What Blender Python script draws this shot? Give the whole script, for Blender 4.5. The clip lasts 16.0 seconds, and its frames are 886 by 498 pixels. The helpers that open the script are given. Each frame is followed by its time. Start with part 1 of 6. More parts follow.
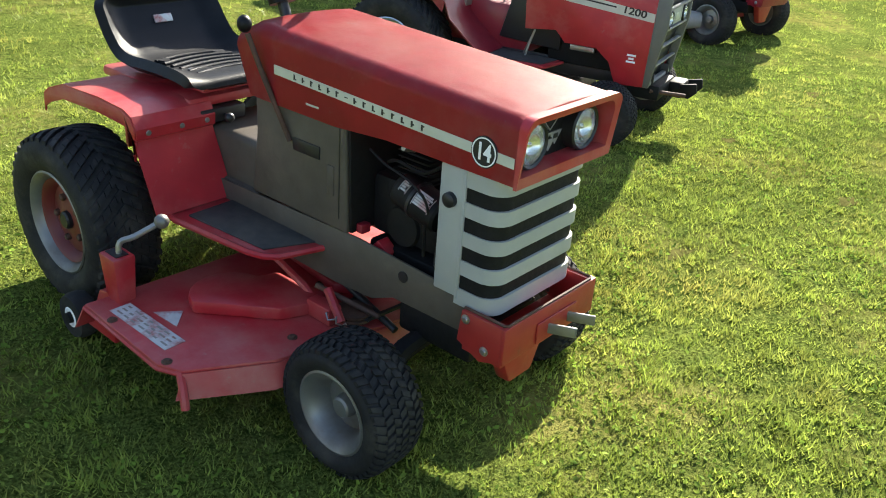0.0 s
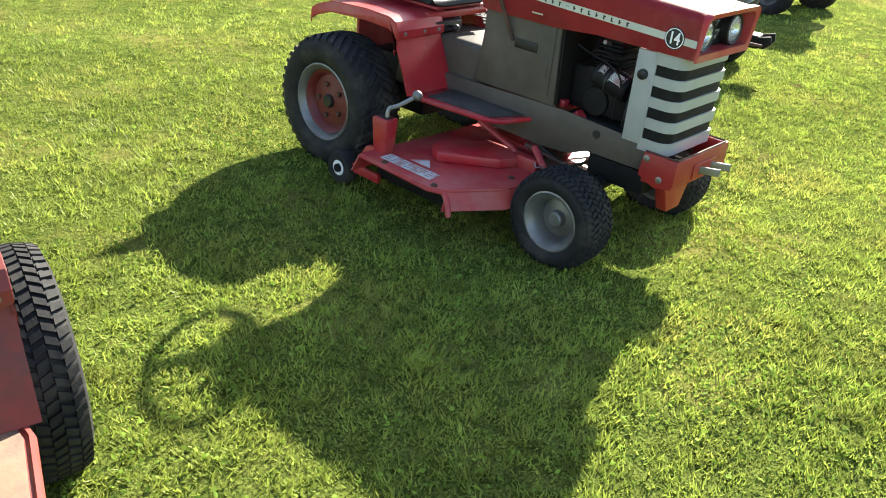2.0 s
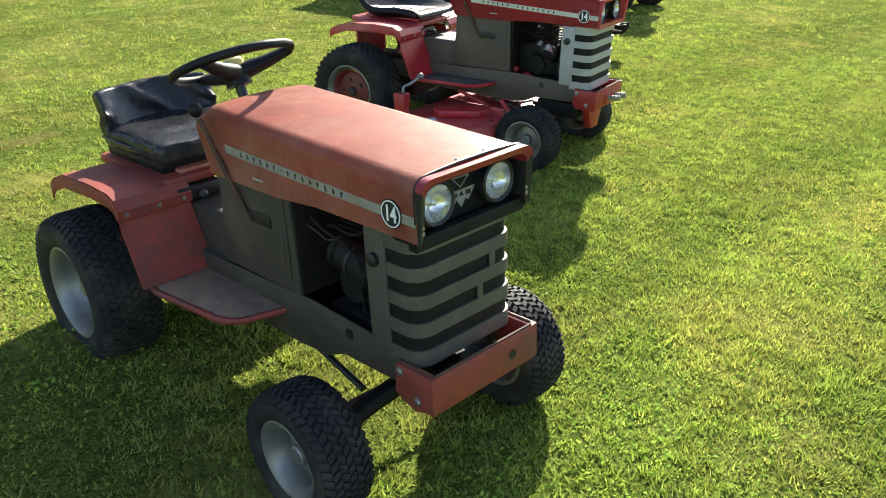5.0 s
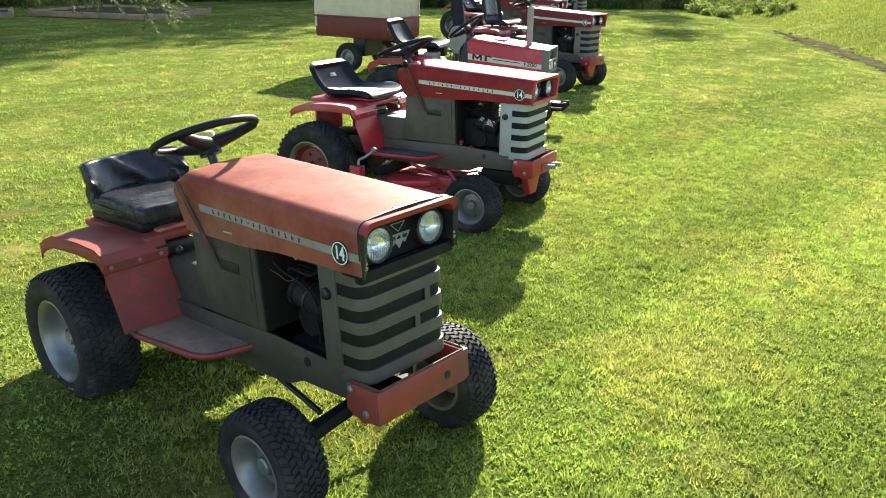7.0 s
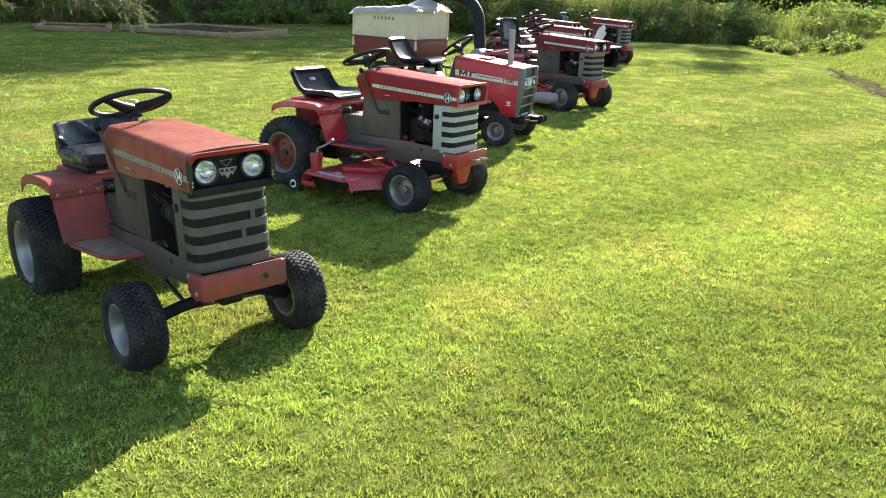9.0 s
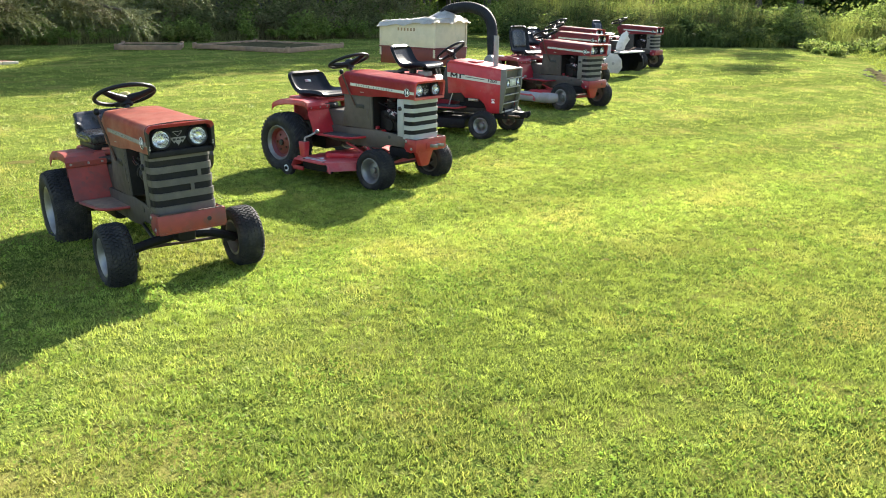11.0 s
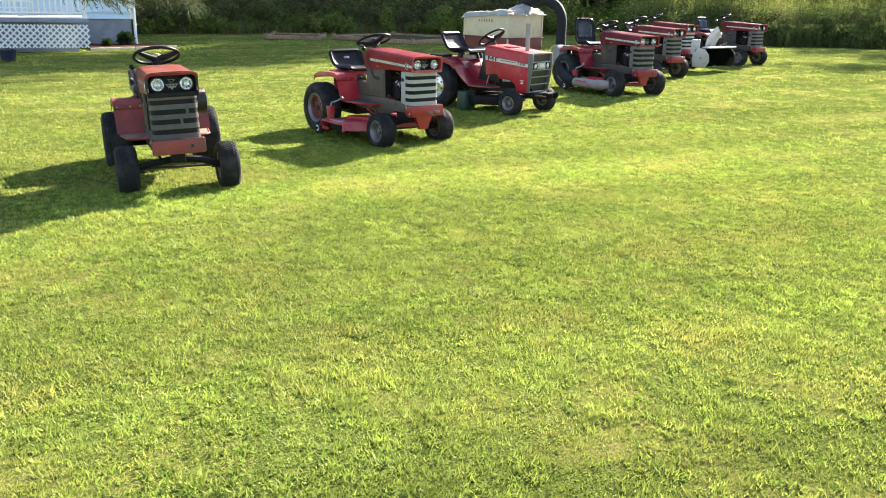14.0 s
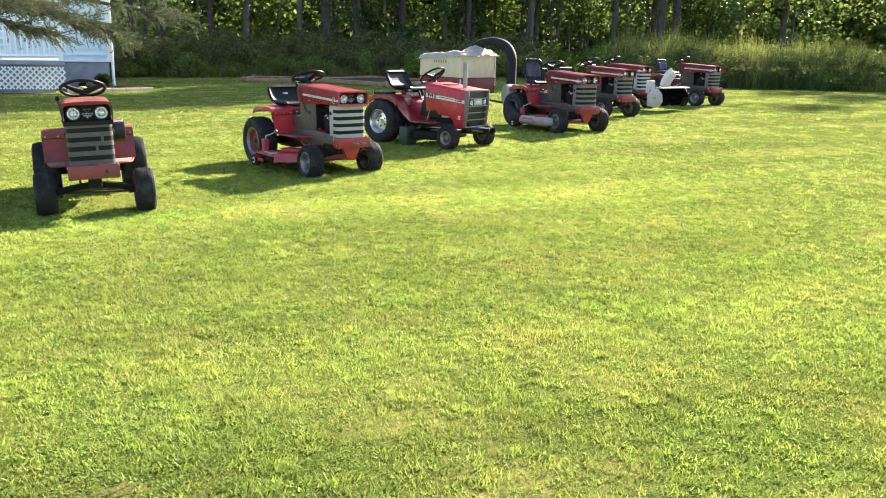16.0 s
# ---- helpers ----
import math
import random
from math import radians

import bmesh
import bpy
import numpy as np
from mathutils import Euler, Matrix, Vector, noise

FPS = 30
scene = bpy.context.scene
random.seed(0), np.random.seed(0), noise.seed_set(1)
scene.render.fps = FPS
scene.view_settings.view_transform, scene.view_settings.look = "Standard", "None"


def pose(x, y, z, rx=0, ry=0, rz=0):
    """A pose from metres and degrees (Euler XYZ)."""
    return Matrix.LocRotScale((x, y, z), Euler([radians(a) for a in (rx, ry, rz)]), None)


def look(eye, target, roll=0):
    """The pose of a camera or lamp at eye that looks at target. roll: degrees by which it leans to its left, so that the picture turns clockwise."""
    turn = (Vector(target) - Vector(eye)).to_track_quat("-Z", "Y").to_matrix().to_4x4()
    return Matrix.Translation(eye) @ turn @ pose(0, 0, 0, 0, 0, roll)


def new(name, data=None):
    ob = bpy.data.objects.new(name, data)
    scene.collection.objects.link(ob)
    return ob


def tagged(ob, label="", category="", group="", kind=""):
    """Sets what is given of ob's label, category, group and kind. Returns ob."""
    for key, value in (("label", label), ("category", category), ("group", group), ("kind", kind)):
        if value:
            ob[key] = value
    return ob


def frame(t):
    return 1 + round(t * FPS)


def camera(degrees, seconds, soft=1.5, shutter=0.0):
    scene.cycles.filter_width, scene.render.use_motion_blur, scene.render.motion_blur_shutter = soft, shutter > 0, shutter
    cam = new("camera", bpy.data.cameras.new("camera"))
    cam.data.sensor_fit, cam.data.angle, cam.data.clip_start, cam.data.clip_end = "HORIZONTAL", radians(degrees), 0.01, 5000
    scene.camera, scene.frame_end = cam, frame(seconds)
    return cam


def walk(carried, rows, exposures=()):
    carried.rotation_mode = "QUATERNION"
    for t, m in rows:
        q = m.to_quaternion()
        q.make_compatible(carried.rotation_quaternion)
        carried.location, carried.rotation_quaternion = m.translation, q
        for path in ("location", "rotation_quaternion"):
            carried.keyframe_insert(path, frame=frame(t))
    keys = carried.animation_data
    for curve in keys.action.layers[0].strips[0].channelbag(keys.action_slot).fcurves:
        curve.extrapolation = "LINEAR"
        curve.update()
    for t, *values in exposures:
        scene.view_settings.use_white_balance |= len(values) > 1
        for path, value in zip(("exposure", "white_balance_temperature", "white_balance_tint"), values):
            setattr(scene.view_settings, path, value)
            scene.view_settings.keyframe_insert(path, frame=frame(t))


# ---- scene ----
cam = camera(55.22, 16.0, soft=1.0)
PATH = [
    (0, (-0.003, -0.022, 1.469), (1.125, 1.369, 0.579), 4.93),
    (0.5, (-0.270, -0.148, 1.461), (0.887, 1.243, 0.609), 5.19),
    (1, (-0.577, -0.240, 1.459), (0.557, 1.166, 0.599), 5.76),
    (1.5, (-0.834, -0.407, 1.437), (0.232, 1.024, 0.535), 6.61),
    (2, (-1.175, -0.553, 1.441), (-0.085, 0.848, 0.519), 6.50),
    (2.5, (-1.468, -0.717, 1.429), (-0.316, 0.645, 0.523), 6.70),
    (3, (-1.787, -0.928, 1.475), (-0.622, 0.422, 0.570), 5.02),
    (3.5, (-2.147, -1.015, 1.503), (-0.928, 0.302, 0.621), 3.38),
    (4, (-2.430, -1.197, 1.519), (-1.161, 0.094, 0.668), 3.05),
    (4.2, (-2.547, -1.276, 1.541), (-1.264, 0.007, 0.699), 2.79),
    (6.3, (-3.195, -1.576, 1.585), (-1.814, -0.360, 0.803), 1.06),
    (6.5, (-3.197, -1.582, 1.578), (-1.808, -0.360, 0.818), 1.03),
    (7, (-3.205, -1.847, 1.628), (-1.773, -0.611, 0.979), 1.42),
    (7.5, (-3.208, -2.245, 1.640), (-1.756, -0.999, 1.057), 1.26),
    (8, (-3.309, -2.598, 1.620), (-1.852, -1.365, 1.023), 1.64),
    (8.5, (-3.266, -3.017, 1.608), (-1.866, -1.725, 1.000), 2.89),
    (8.7, (-3.204, -3.178, 1.619), (-1.848, -1.838, 1.014), 3.03),
    (10.8, (-3.128, -4.856, 1.635), (-1.968, -3.331, 1.063), 1.26),
    (11, (-3.158, -5.032, 1.649), (-2.005, -3.501, 1.079), 1.09),
    (11.5, (-3.016, -5.387, 1.607), (-1.920, -3.819, 1.024), 0.86),
    (12, (-2.908, -5.809, 1.605), (-1.878, -4.196, 1.024), 0.69),
    (12.5, (-2.795, -6.191, 1.594), (-1.833, -4.546, 0.986), 0.90),
    (13, (-2.565, -6.559, 1.582), (-1.700, -4.860, 0.977), 0.26),
    (13.5, (-2.482, -6.913, 1.581), (-1.640, -5.198, 0.988), 0.72),
    (14, (-2.354, -7.246, 1.579), (-1.539, -5.514, 1.001), 1.52),
    (14.5, (-2.131, -7.494, 1.574), (-1.338, -5.740, 1.031), 0.94),
    (15, (-2.085, -7.662, 1.563), (-1.286, -5.907, 1.032), 0.39),
    (15.5, (-1.915, -7.855, 1.524), (-1.112, -6.096, 1.017), 0.93),
    (16, (-1.750, -7.944, 1.503), (-0.925, -6.186, 1.025), 1.47),
]
walk(cam, [(t, look(eye, target, roll)) for t, eye, target, roll in PATH],
     exposures=[(0, 1.87, 6500, 10), (0.5, 2.02, 6500, 10), (1.5, 2.0, 6500, 10), (2, 2.11, 6500, 10), (2.5, 1.93, 6500, 10), (3, 1.78, 6500, 10), (4, 1.66, 6500, 10),
                (6.5, 1.95, 6500, 10), (7, 1.99, 6500, 10), (8, 2.0, 6500, 10), (11, 2.12, 6500, 12), (13, 2.07, 6500, 15), (16, 2.18, 6500, 16)])

# ---- light ----
SUN_AZ, SUN_EL = radians(60.6), radians(29.5)
world = bpy.data.worlds.new("sky")
scene.world = world
world.use_nodes = True
sky = world.node_tree.nodes.new("ShaderNodeTexSky")
sky.sky_type, sky.sun_disc = "NISHITA", False
sky.sun_elevation, sky.sun_rotation = SUN_EL, SUN_AZ
world.node_tree.nodes["Background"].inputs["Strength"].default_value = 0.095
world.node_tree.links.new(sky.outputs[0], world.node_tree.nodes["Background"].inputs["Color"])
sun = new("sun", bpy.data.lights.new("sun", "SUN"))
sun.data.energy, sun.data.angle, sun.data.color = 4.85, radians(0.6), (1.0, 0.94, 0.80)
sun_way = Vector((math.sin(SUN_AZ) * math.cos(SUN_EL), math.cos(SUN_AZ) * math.cos(SUN_EL), math.sin(SUN_EL)))
sun.matrix_world = look(sun_way * 60, (0, 0, 0))
scene.view_settings.exposure = 1.55


# ---- materials ----
def mat(name, color, rough=0.5, metal=0.0, var=0.15, scale=8.0, second=None, mix=0.0, mix_scale=3.0, bump=0.0, bump_scale=60.0,
        coat=0.0, grime_or_shade=None, grime_or_shade_amount=0.0, each=0.0, translucent=0.0, spec=0.5, rough_var=0.15, bands=0.0):
    """A surface with fine grain and a second colour in larger patches."""
    m = bpy.data.materials.new(name)
    m.use_nodes = True
    nt = m.node_tree
    N, L = nt.nodes, nt.links
    bs = N["Principled BSDF"]
    tc = N.new("ShaderNodeTexCoord").outputs["Object"]

    def noise_tex(sc, detail=4.0, ro=0.6):
        n = N.new("ShaderNodeTexNoise")
        n.inputs["Scale"].default_value, n.inputs["Detail"].default_value, n.inputs["Roughness"].default_value = sc, detail, ro
        L.new(tc, n.inputs["Vector"])
        return n.outputs["Fac"]

    def ramp(fac, lo, hi):
        r = N.new("ShaderNodeMapRange")
        r.inputs["From Min"].default_value, r.inputs["From Max"].default_value = lo, hi
        L.new(fac, r.inputs["Value"])
        return r.outputs[0]

    def blend(fac, a, b):
        x = N.new("ShaderNodeMix")
        x.data_type = "RGBA"
        if isinstance(fac, float):
            x.inputs[0].default_value = fac
        else:
            L.new(fac, x.inputs[0])
        for i, c in ((6, a), (7, b)):
            if isinstance(c, tuple):
                x.inputs[i].default_value = (*c[:3], 1)
            else:
                L.new(c, x.inputs[i])
        return x.outputs[2]

    dark = tuple(c * (1 - var) for c in color)
    light = tuple(min(1, c * (1 + var)) for c in color)
    col = blend(ramp(noise_tex(scale), 0.3, 0.7), dark, light)
    if second:
        col = blend(ramp(noise_tex(mix_scale, 6.0, 0.65), 0.62 - 0.3 * mix, 0.82 - 0.3 * mix), col, second)
    # Small blotches: dirt or dust on most surfaces, painted leaf shadows on the lawn.
    if grime_or_shade:
        col = blend(ramp(noise_tex(17.0, 8.0, 0.7), 0.75 - 0.4 * grime_or_shade_amount, 0.9 - 0.3 * grime_or_shade_amount), col, grime_or_shade)
    if each:
        oi = N.new("ShaderNodeNewGeometry").outputs["Random Per Island"]
        hs = N.new("ShaderNodeHueSaturation")
        L.new(col, hs.inputs["Color"])
        L.new(ramp(oi, 0.0, 1.0), hs.inputs["Value"])
        hs.inputs["Value"].default_value = 1.0
        mr = hs.inputs["Value"].links[0].from_node
        mr.inputs["To Min"].default_value, mr.inputs["To Max"].default_value = 1 - each, 1 + each
        col = hs.outputs[0]
    if bands:
        mp = N.new("ShaderNodeMapping")
        mp.inputs["Rotation"].default_value, mp.inputs["Scale"].default_value = (0, 0, radians(-14)), (0.11, 0.85, 1.0)
        bn = N.new("ShaderNodeTexNoise")
        bn.inputs["Scale"].default_value, bn.inputs["Detail"].default_value = 1.0, 3.0
        L.new(tc, mp.inputs["Vector"])
        L.new(mp.outputs[0], bn.inputs["Vector"])
        bh = N.new("ShaderNodeHueSaturation")
        L.new(col, bh.inputs["Color"])
        br = N.new("ShaderNodeMapRange")
        br.inputs["From Min"].default_value, br.inputs["From Max"].default_value = 0.34, 0.66
        br.inputs["To Min"].default_value, br.inputs["To Max"].default_value = 1 - bands, 1 + bands
        L.new(bn.outputs["Fac"], br.inputs["Value"])
        L.new(br.outputs[0], bh.inputs["Value"])
        col = bh.outputs[0]
    L.new(col, bs.inputs["Base Color"])
    rr = N.new("ShaderNodeMapRange")
    L.new(noise_tex(scale * 2.3), rr.inputs["Value"])
    rr.inputs["To Min"].default_value, rr.inputs["To Max"].default_value = max(0.02, rough - rough_var), min(1.0, rough + rough_var)
    L.new(rr.outputs[0], bs.inputs["Roughness"])
    bs.inputs["Metallic"].default_value, bs.inputs["Coat Weight"].default_value = metal, coat
    bs.inputs["Coat Roughness"].default_value = 0.12
    bs.inputs["Specular IOR Level"].default_value = spec
    if bump:
        b = N.new("ShaderNodeBump")
        b.inputs["Strength"].default_value, b.inputs["Distance"].default_value = 1.0, bump
        L.new(noise_tex(bump_scale, 5.0, 0.65), b.inputs["Height"])
        L.new(b.outputs[0], bs.inputs["Normal"])
    if translucent:
        tr, mx = N.new("ShaderNodeBsdfTranslucent"), N.new("ShaderNodeMixShader")
        L.new(col, tr.inputs["Color"])
        mx.inputs[0].default_value = translucent
        L.new(bs.outputs[0], mx.inputs[1])
        L.new(tr.outputs[0], mx.inputs[2])
        L.new(mx.outputs[0], N["Material Output"].inputs["Surface"])
    return m


M = {
    "red": mat("red_paint", (0.40, 0.018, 0.025), 0.42, var=0.14, second=(0.43, 0.095, 0.08), mix=0.5, coat=0.08, bump=0.0004, bump_scale=140, grime_or_shade=(0.34, 0.14, 0.115), grime_or_shade_amount=0.32),
    "red_worn": mat("worn_dusty_red_paint", (0.375, 0.092, 0.055), 0.5, var=0.2, scale=7, second=(0.40, 0.125, 0.085), mix=0.5, mix_scale=6, bump=0.0005, bump_scale=120, grime_or_shade=(0.15, 0.07, 0.05), grime_or_shade_amount=0.4),
    "red_faded": mat("faded_red_paint", (0.42, 0.10, 0.062), 0.5, var=0.2, scale=7, second=(0.52, 0.215, 0.14), mix=0.62, mix_scale=4.5, bump=0.0005, bump_scale=120, grime_or_shade=(0.17, 0.09, 0.06), grime_or_shade_amount=0.35),
    "red_orange": mat("orange_red_paint", (0.33, 0.024, 0.021), 0.45, var=0.12, second=(0.36, 0.042, 0.032), mix=0.3, coat=0.1, bump=0.0005, grime_or_shade=(0.14, 0.07, 0.05), grime_or_shade_amount=0.4),
    "tan": mat("grey_tan_paint", (0.082, 0.067, 0.051), 0.55, var=0.2, second=(0.125, 0.10, 0.075), mix=0.4, bump=0.0006, grime_or_shade=(0.07, 0.055, 0.04), grime_or_shade_amount=0.5),
    "grey_dark": mat("dusty_grey_paint", (0.047, 0.038, 0.029), 0.6, var=0.22, second=(0.10, 0.08, 0.058), mix=0.45, bump=0.0006, grime_or_shade=(0.045, 0.036, 0.028), grime_or_shade_amount=0.5),
    "grille": mat("light_grey_paint", (0.37, 0.375, 0.345), 0.4, var=0.06, second=(0.31, 0.32, 0.29), mix=0.3, coat=0.1, grime_or_shade=(0.25, 0.24, 0.2), grime_or_shade_amount=0.25),
    "grille_dull": mat("dull_grey_paint", (0.125, 0.12, 0.102), 0.5, var=0.1, second=(0.17, 0.16, 0.138), mix=0.4, grime_or_shade=(0.13, 0.12, 0.1), grime_or_shade_amount=0.4),
    "grille_grime": mat("grimy_grey_paint", (0.074, 0.067, 0.054), 0.55, var=0.14, second=(0.125, 0.11, 0.088), mix=0.4, grime_or_shade=(0.07, 0.06, 0.05), grime_or_shade_amount=0.4),
    "red_dull": mat("dull_red_paint", (0.24, 0.011, 0.021), 0.45, var=0.14, second=(0.28, 0.05, 0.045), mix=0.35, coat=0.2, bump=0.0004, bump_scale=140, grime_or_shade=(0.12, 0.05, 0.04), grime_or_shade_amount=0.3),
    "red_hub": mat("dark_red_paint", (0.135, 0.016, 0.015), 0.5, var=0.15, second=(0.11, 0.024, 0.02), mix=0.4, grime_or_shade=(0.08, 0.04, 0.03), grime_or_shade_amount=0.4),
    "red_worn": mat("worn_bumper_paint", (0.25, 0.040, 0.028), 0.55, var=0.2, second=(0.15, 0.045, 0.035), mix=0.5, mix_scale=7, bump=0.0005, grime_or_shade=(0.08, 0.05, 0.04), grime_or_shade_amount=0.45),
    "dust": mat("dusty_footboard", (0.24, 0.155, 0.10), 0.85, var=0.2, scale=9, second=(0.13, 0.095, 0.072), mix=0.5, mix_scale=6, bump=0.0008, bump_scale=120),
    "vinyl_blue": mat("blue_grey_vinyl", (0.03, 0.04, 0.062), 0.55, var=0.2, second=(0.05, 0.06, 0.08), mix=0.4, spec=0.2),
    "stripe": mat("silver_stripe", (0.55, 0.56, 0.50), 0.35, metal=0.2, var=0.08, second=(0.42, 0.38, 0.33), mix=0.3),
    "stripe_dull": mat("faded_stripe", (0.27, 0.255, 0.22), 0.55, var=0.14, scale=14, second=(0.33, 0.16, 0.11), mix=0.4, mix_scale=11),
    "white": mat("white_paint", (0.86, 0.86, 0.84), 0.5, var=0.04, second=(0.78, 0.77, 0.74), mix=0.3),
    "cream": mat("chalky_cream_paint", (0.58, 0.55, 0.48), 0.6, var=0.08, second=(0.40, 0.36, 0.29), mix=0.4),
    "black": mat("black_paint", (0.012, 0.012, 0.013), 0.45, var=0.2, second=(0.03, 0.028, 0.026), mix=0.4),
    "engine": mat("sooty_black_metal", (0.007, 0.0065, 0.0065), 0.65, var=0.3, scale=20, second=(0.018, 0.015, 0.013), mix=0.35, bump=0.001, spec=0.25),
    "vinyl": mat("black_vinyl", (0.008, 0.008, 0.009), 0.42, var=0.2, second=(0.018, 0.018, 0.02), mix=0.4, bump=0.0006, bump_scale=300, rough_var=0.1, spec=0.2),
    "vinyl_gloss": mat("slack_black_vinyl", (0.012, 0.012, 0.014), 0.27, var=0.2, second=(0.03, 0.03, 0.033), mix=0.4, bump=0.0005, bump_scale=220, rough_var=0.1, spec=0.4),
    "cushion": mat("grey_ribbed_vinyl", (0.16, 0.165, 0.175), 0.4, var=0.1, bump=0.001, bump_scale=90),
    "rubber": mat("black_rubber", (0.016, 0.016, 0.016), 0.75, var=0.25, scale=14, second=(0.05, 0.046, 0.038), mix=0.45, mix_scale=9, bump=0.0008, bump_scale=160, spec=0.3),
    "mat": mat("worn_rubber_mat", (0.035, 0.033, 0.031), 0.8, var=0.2, second=(0.09, 0.078, 0.062), mix=0.5, bump=0.0012, bump_scale=110),
    "rim": mat("dull_silver_rim", (0.23, 0.23, 0.22), 0.45, metal=0.6, var=0.14, second=(0.15, 0.13, 0.11), mix=0.5, grime_or_shade=(0.16, 0.13, 0.1), grime_or_shade_amount=0.3),
    "chrome": mat("chrome", (0.62, 0.62, 0.61), 0.30, metal=1.0, var=0.04, rough_var=0.08),
    "steel": mat("bare_steel", (0.36, 0.35, 0.33), 0.42, metal=0.85, var=0.12, second=(0.22, 0.14, 0.09), mix=0.25),
    "rust": mat("rusty_steel", (0.10, 0.05, 0.03), 0.75, metal=0.2, var=0.3, scale=30, second=(0.05, 0.035, 0.03), mix=0.5, bump=0.001),
    "lens": mat("lamp_reflector", (0.82, 0.82, 0.78), 0.2, metal=0.85, var=0.05, scale=40, rough_var=0.1),
    "yellow": mat("yellowed_plastic", (0.62, 0.50, 0.16), 0.4, var=0.08),
    "decal": mat("worn_white_decal", (0.55, 0.55, 0.53), 0.5, var=0.1, scale=40, second=(0.38, 0.09, 0.07), mix=0.5, mix_scale=16),
    "canvas": mat("off_white_panel", (0.60, 0.51, 0.36), 0.75, var=0.07, second=(0.46, 0.41, 0.30), mix=0.35, bump=0.002, bump_scale=25),
    "tarp": mat("grey_white_tarp", (0.62, 0.60, 0.54), 0.7, var=0.1, second=(0.4, 0.37, 0.3), mix=0.4, bump=0.004, bump_scale=14),
    "hose": mat("black_ribbed_hose", (0.012, 0.012, 0.012), 0.72, var=0.2, spec=0.3),
    "hose_grey": mat("grey_plastic_duct", (0.27, 0.26, 0.24), 0.5, var=0.1, second=(0.2, 0.17, 0.14), mix=0.3),
    "siding": mat("pale_blue_siding", (0.56, 0.71, 0.82), 0.5, var=0.04, second=(0.50, 0.65, 0.77), mix=0.3),
    "concrete": mat("grey_blue_concrete", (0.25, 0.27, 0.31), 0.85, var=0.12, scale=5, second=(0.19, 0.205, 0.23), mix=0.4, bump=0.002),
    "timber": mat("weathered_timber", (0.30, 0.19, 0.11), 0.85, var=0.25, scale=12, second=(0.17, 0.115, 0.075), mix=0.45, bump=0.003, bump_scale=30),
    "soil": mat("dark_soil", (0.075, 0.065, 0.035), 0.95, var=0.3, scale=20, second=(0.13, 0.13, 0.05), mix=0.4, bump=0.02, bump_scale=20, spec=0.0),
    "worn_soil": mat("worn_soil", (0.12, 0.115, 0.035), 0.95, var=0.35, scale=30, second=(0.10, 0.085, 0.03), mix=0.4, mix_scale=12, bump=0.01, bump_scale=60, spec=0.0),
    "mulch": mat("red_brown_mulch", (0.10, 0.05, 0.035), 0.95, var=0.3, scale=25, second=(0.05, 0.03, 0.025), mix=0.4, bump=0.02, bump_scale=40, spec=0.05),
    "blue_plastic": mat("dark_blue_plastic", (0.015, 0.02, 0.045), 0.5, var=0.15),
    "stone": mat("grey_stone", (0.09, 0.078, 0.06), 0.9, var=0.2, scale=10, second=(0.15, 0.13, 0.10), mix=0.4, bump=0.01, bump_scale=20, spec=0.05),
    "bark": mat("dark_bark", (0.052, 0.042, 0.032), 0.95, var=0.35, scale=9, second=(0.10, 0.09, 0.075), mix=0.4, bump=0.02, bump_scale=14),
    "bark_pale": mat("pale_bark", (0.12, 0.105, 0.085), 0.95, var=0.3, scale=9, second=(0.09, 0.075, 0.06), mix=0.45, bump=0.015, bump_scale=14),
    "leaf": mat("green_leaves", (0.088, 0.142, 0.026), 0.5, var=0.3, scale=2, second=(0.175, 0.20, 0.048), mix=0.5, mix_scale=0.5, each=0.32, translucent=0.6, spec=0.10),
    "leaf_dark": mat("dark_green_leaves", (0.045, 0.082, 0.02), 0.5, var=0.3, scale=2, second=(0.075, 0.115, 0.026), mix=0.4, mix_scale=0.5, each=0.45, translucent=0.35, spec=0.25),
    # Same meadow grass twice: shade is in the first colour, sunlight in the second.
    "reed_shaded": mat("shaded_tall_grass", (0.075, 0.10, 0.03), 0.65, var=0.3, scale=1.5, second=(0.155, 0.135, 0.065), mix=0.45, mix_scale=0.6, each=0.45, translucent=0.3, spec=0.1),
    "reed_lit": mat("tall_grass", (0.24, 0.27, 0.06), 0.7, var=0.3, scale=1.5, second=(0.24, 0.21, 0.08), mix=0.4, mix_scale=0.6, each=0.4, translucent=0.4, spec=0.2),
    "reed_dry": mat("dry_brush_grass", (0.22, 0.21, 0.08), 0.65, var=0.3, scale=1.5, second=(0.17, 0.13, 0.07), mix=0.45, mix_scale=0.7, each=0.45, translucent=0.45, spec=0.1),
    "needle": mat("spruce_needles", (0.105, 0.12, 0.058), 0.6, var=0.25, scale=6, second=(0.105, 0.09, 0.055), mix=0.4, mix_scale=2, each=0.4, translucent=0.35, spec=0.15),
    "blade": mat("grass_blades", (0.308, 0.376, 0.066), 0.50, var=0.38, scale=9.0, second=(0.42, 0.40, 0.095), mix=0.45, mix_scale=0.9, each=0.25, translucent=0.5, spec=0.24, bands=0.17),
    "clover": mat("clover_leaves", (0.20, 0.30, 0.045), 0.7, var=0.3, scale=9.0, second=(0.28, 0.34, 0.07), mix=0.4, mix_scale=1.5, each=0.4, translucent=0.35, spec=0.05, bands=0.2),
    "bank": mat("bank_grass", (0.32, 0.36, 0.06), 0.85, var=0.3, scale=4.0, second=(0.28, 0.27, 0.07), mix=0.4, mix_scale=0.8, each=0.38, translucent=0.28, spec=0.0),
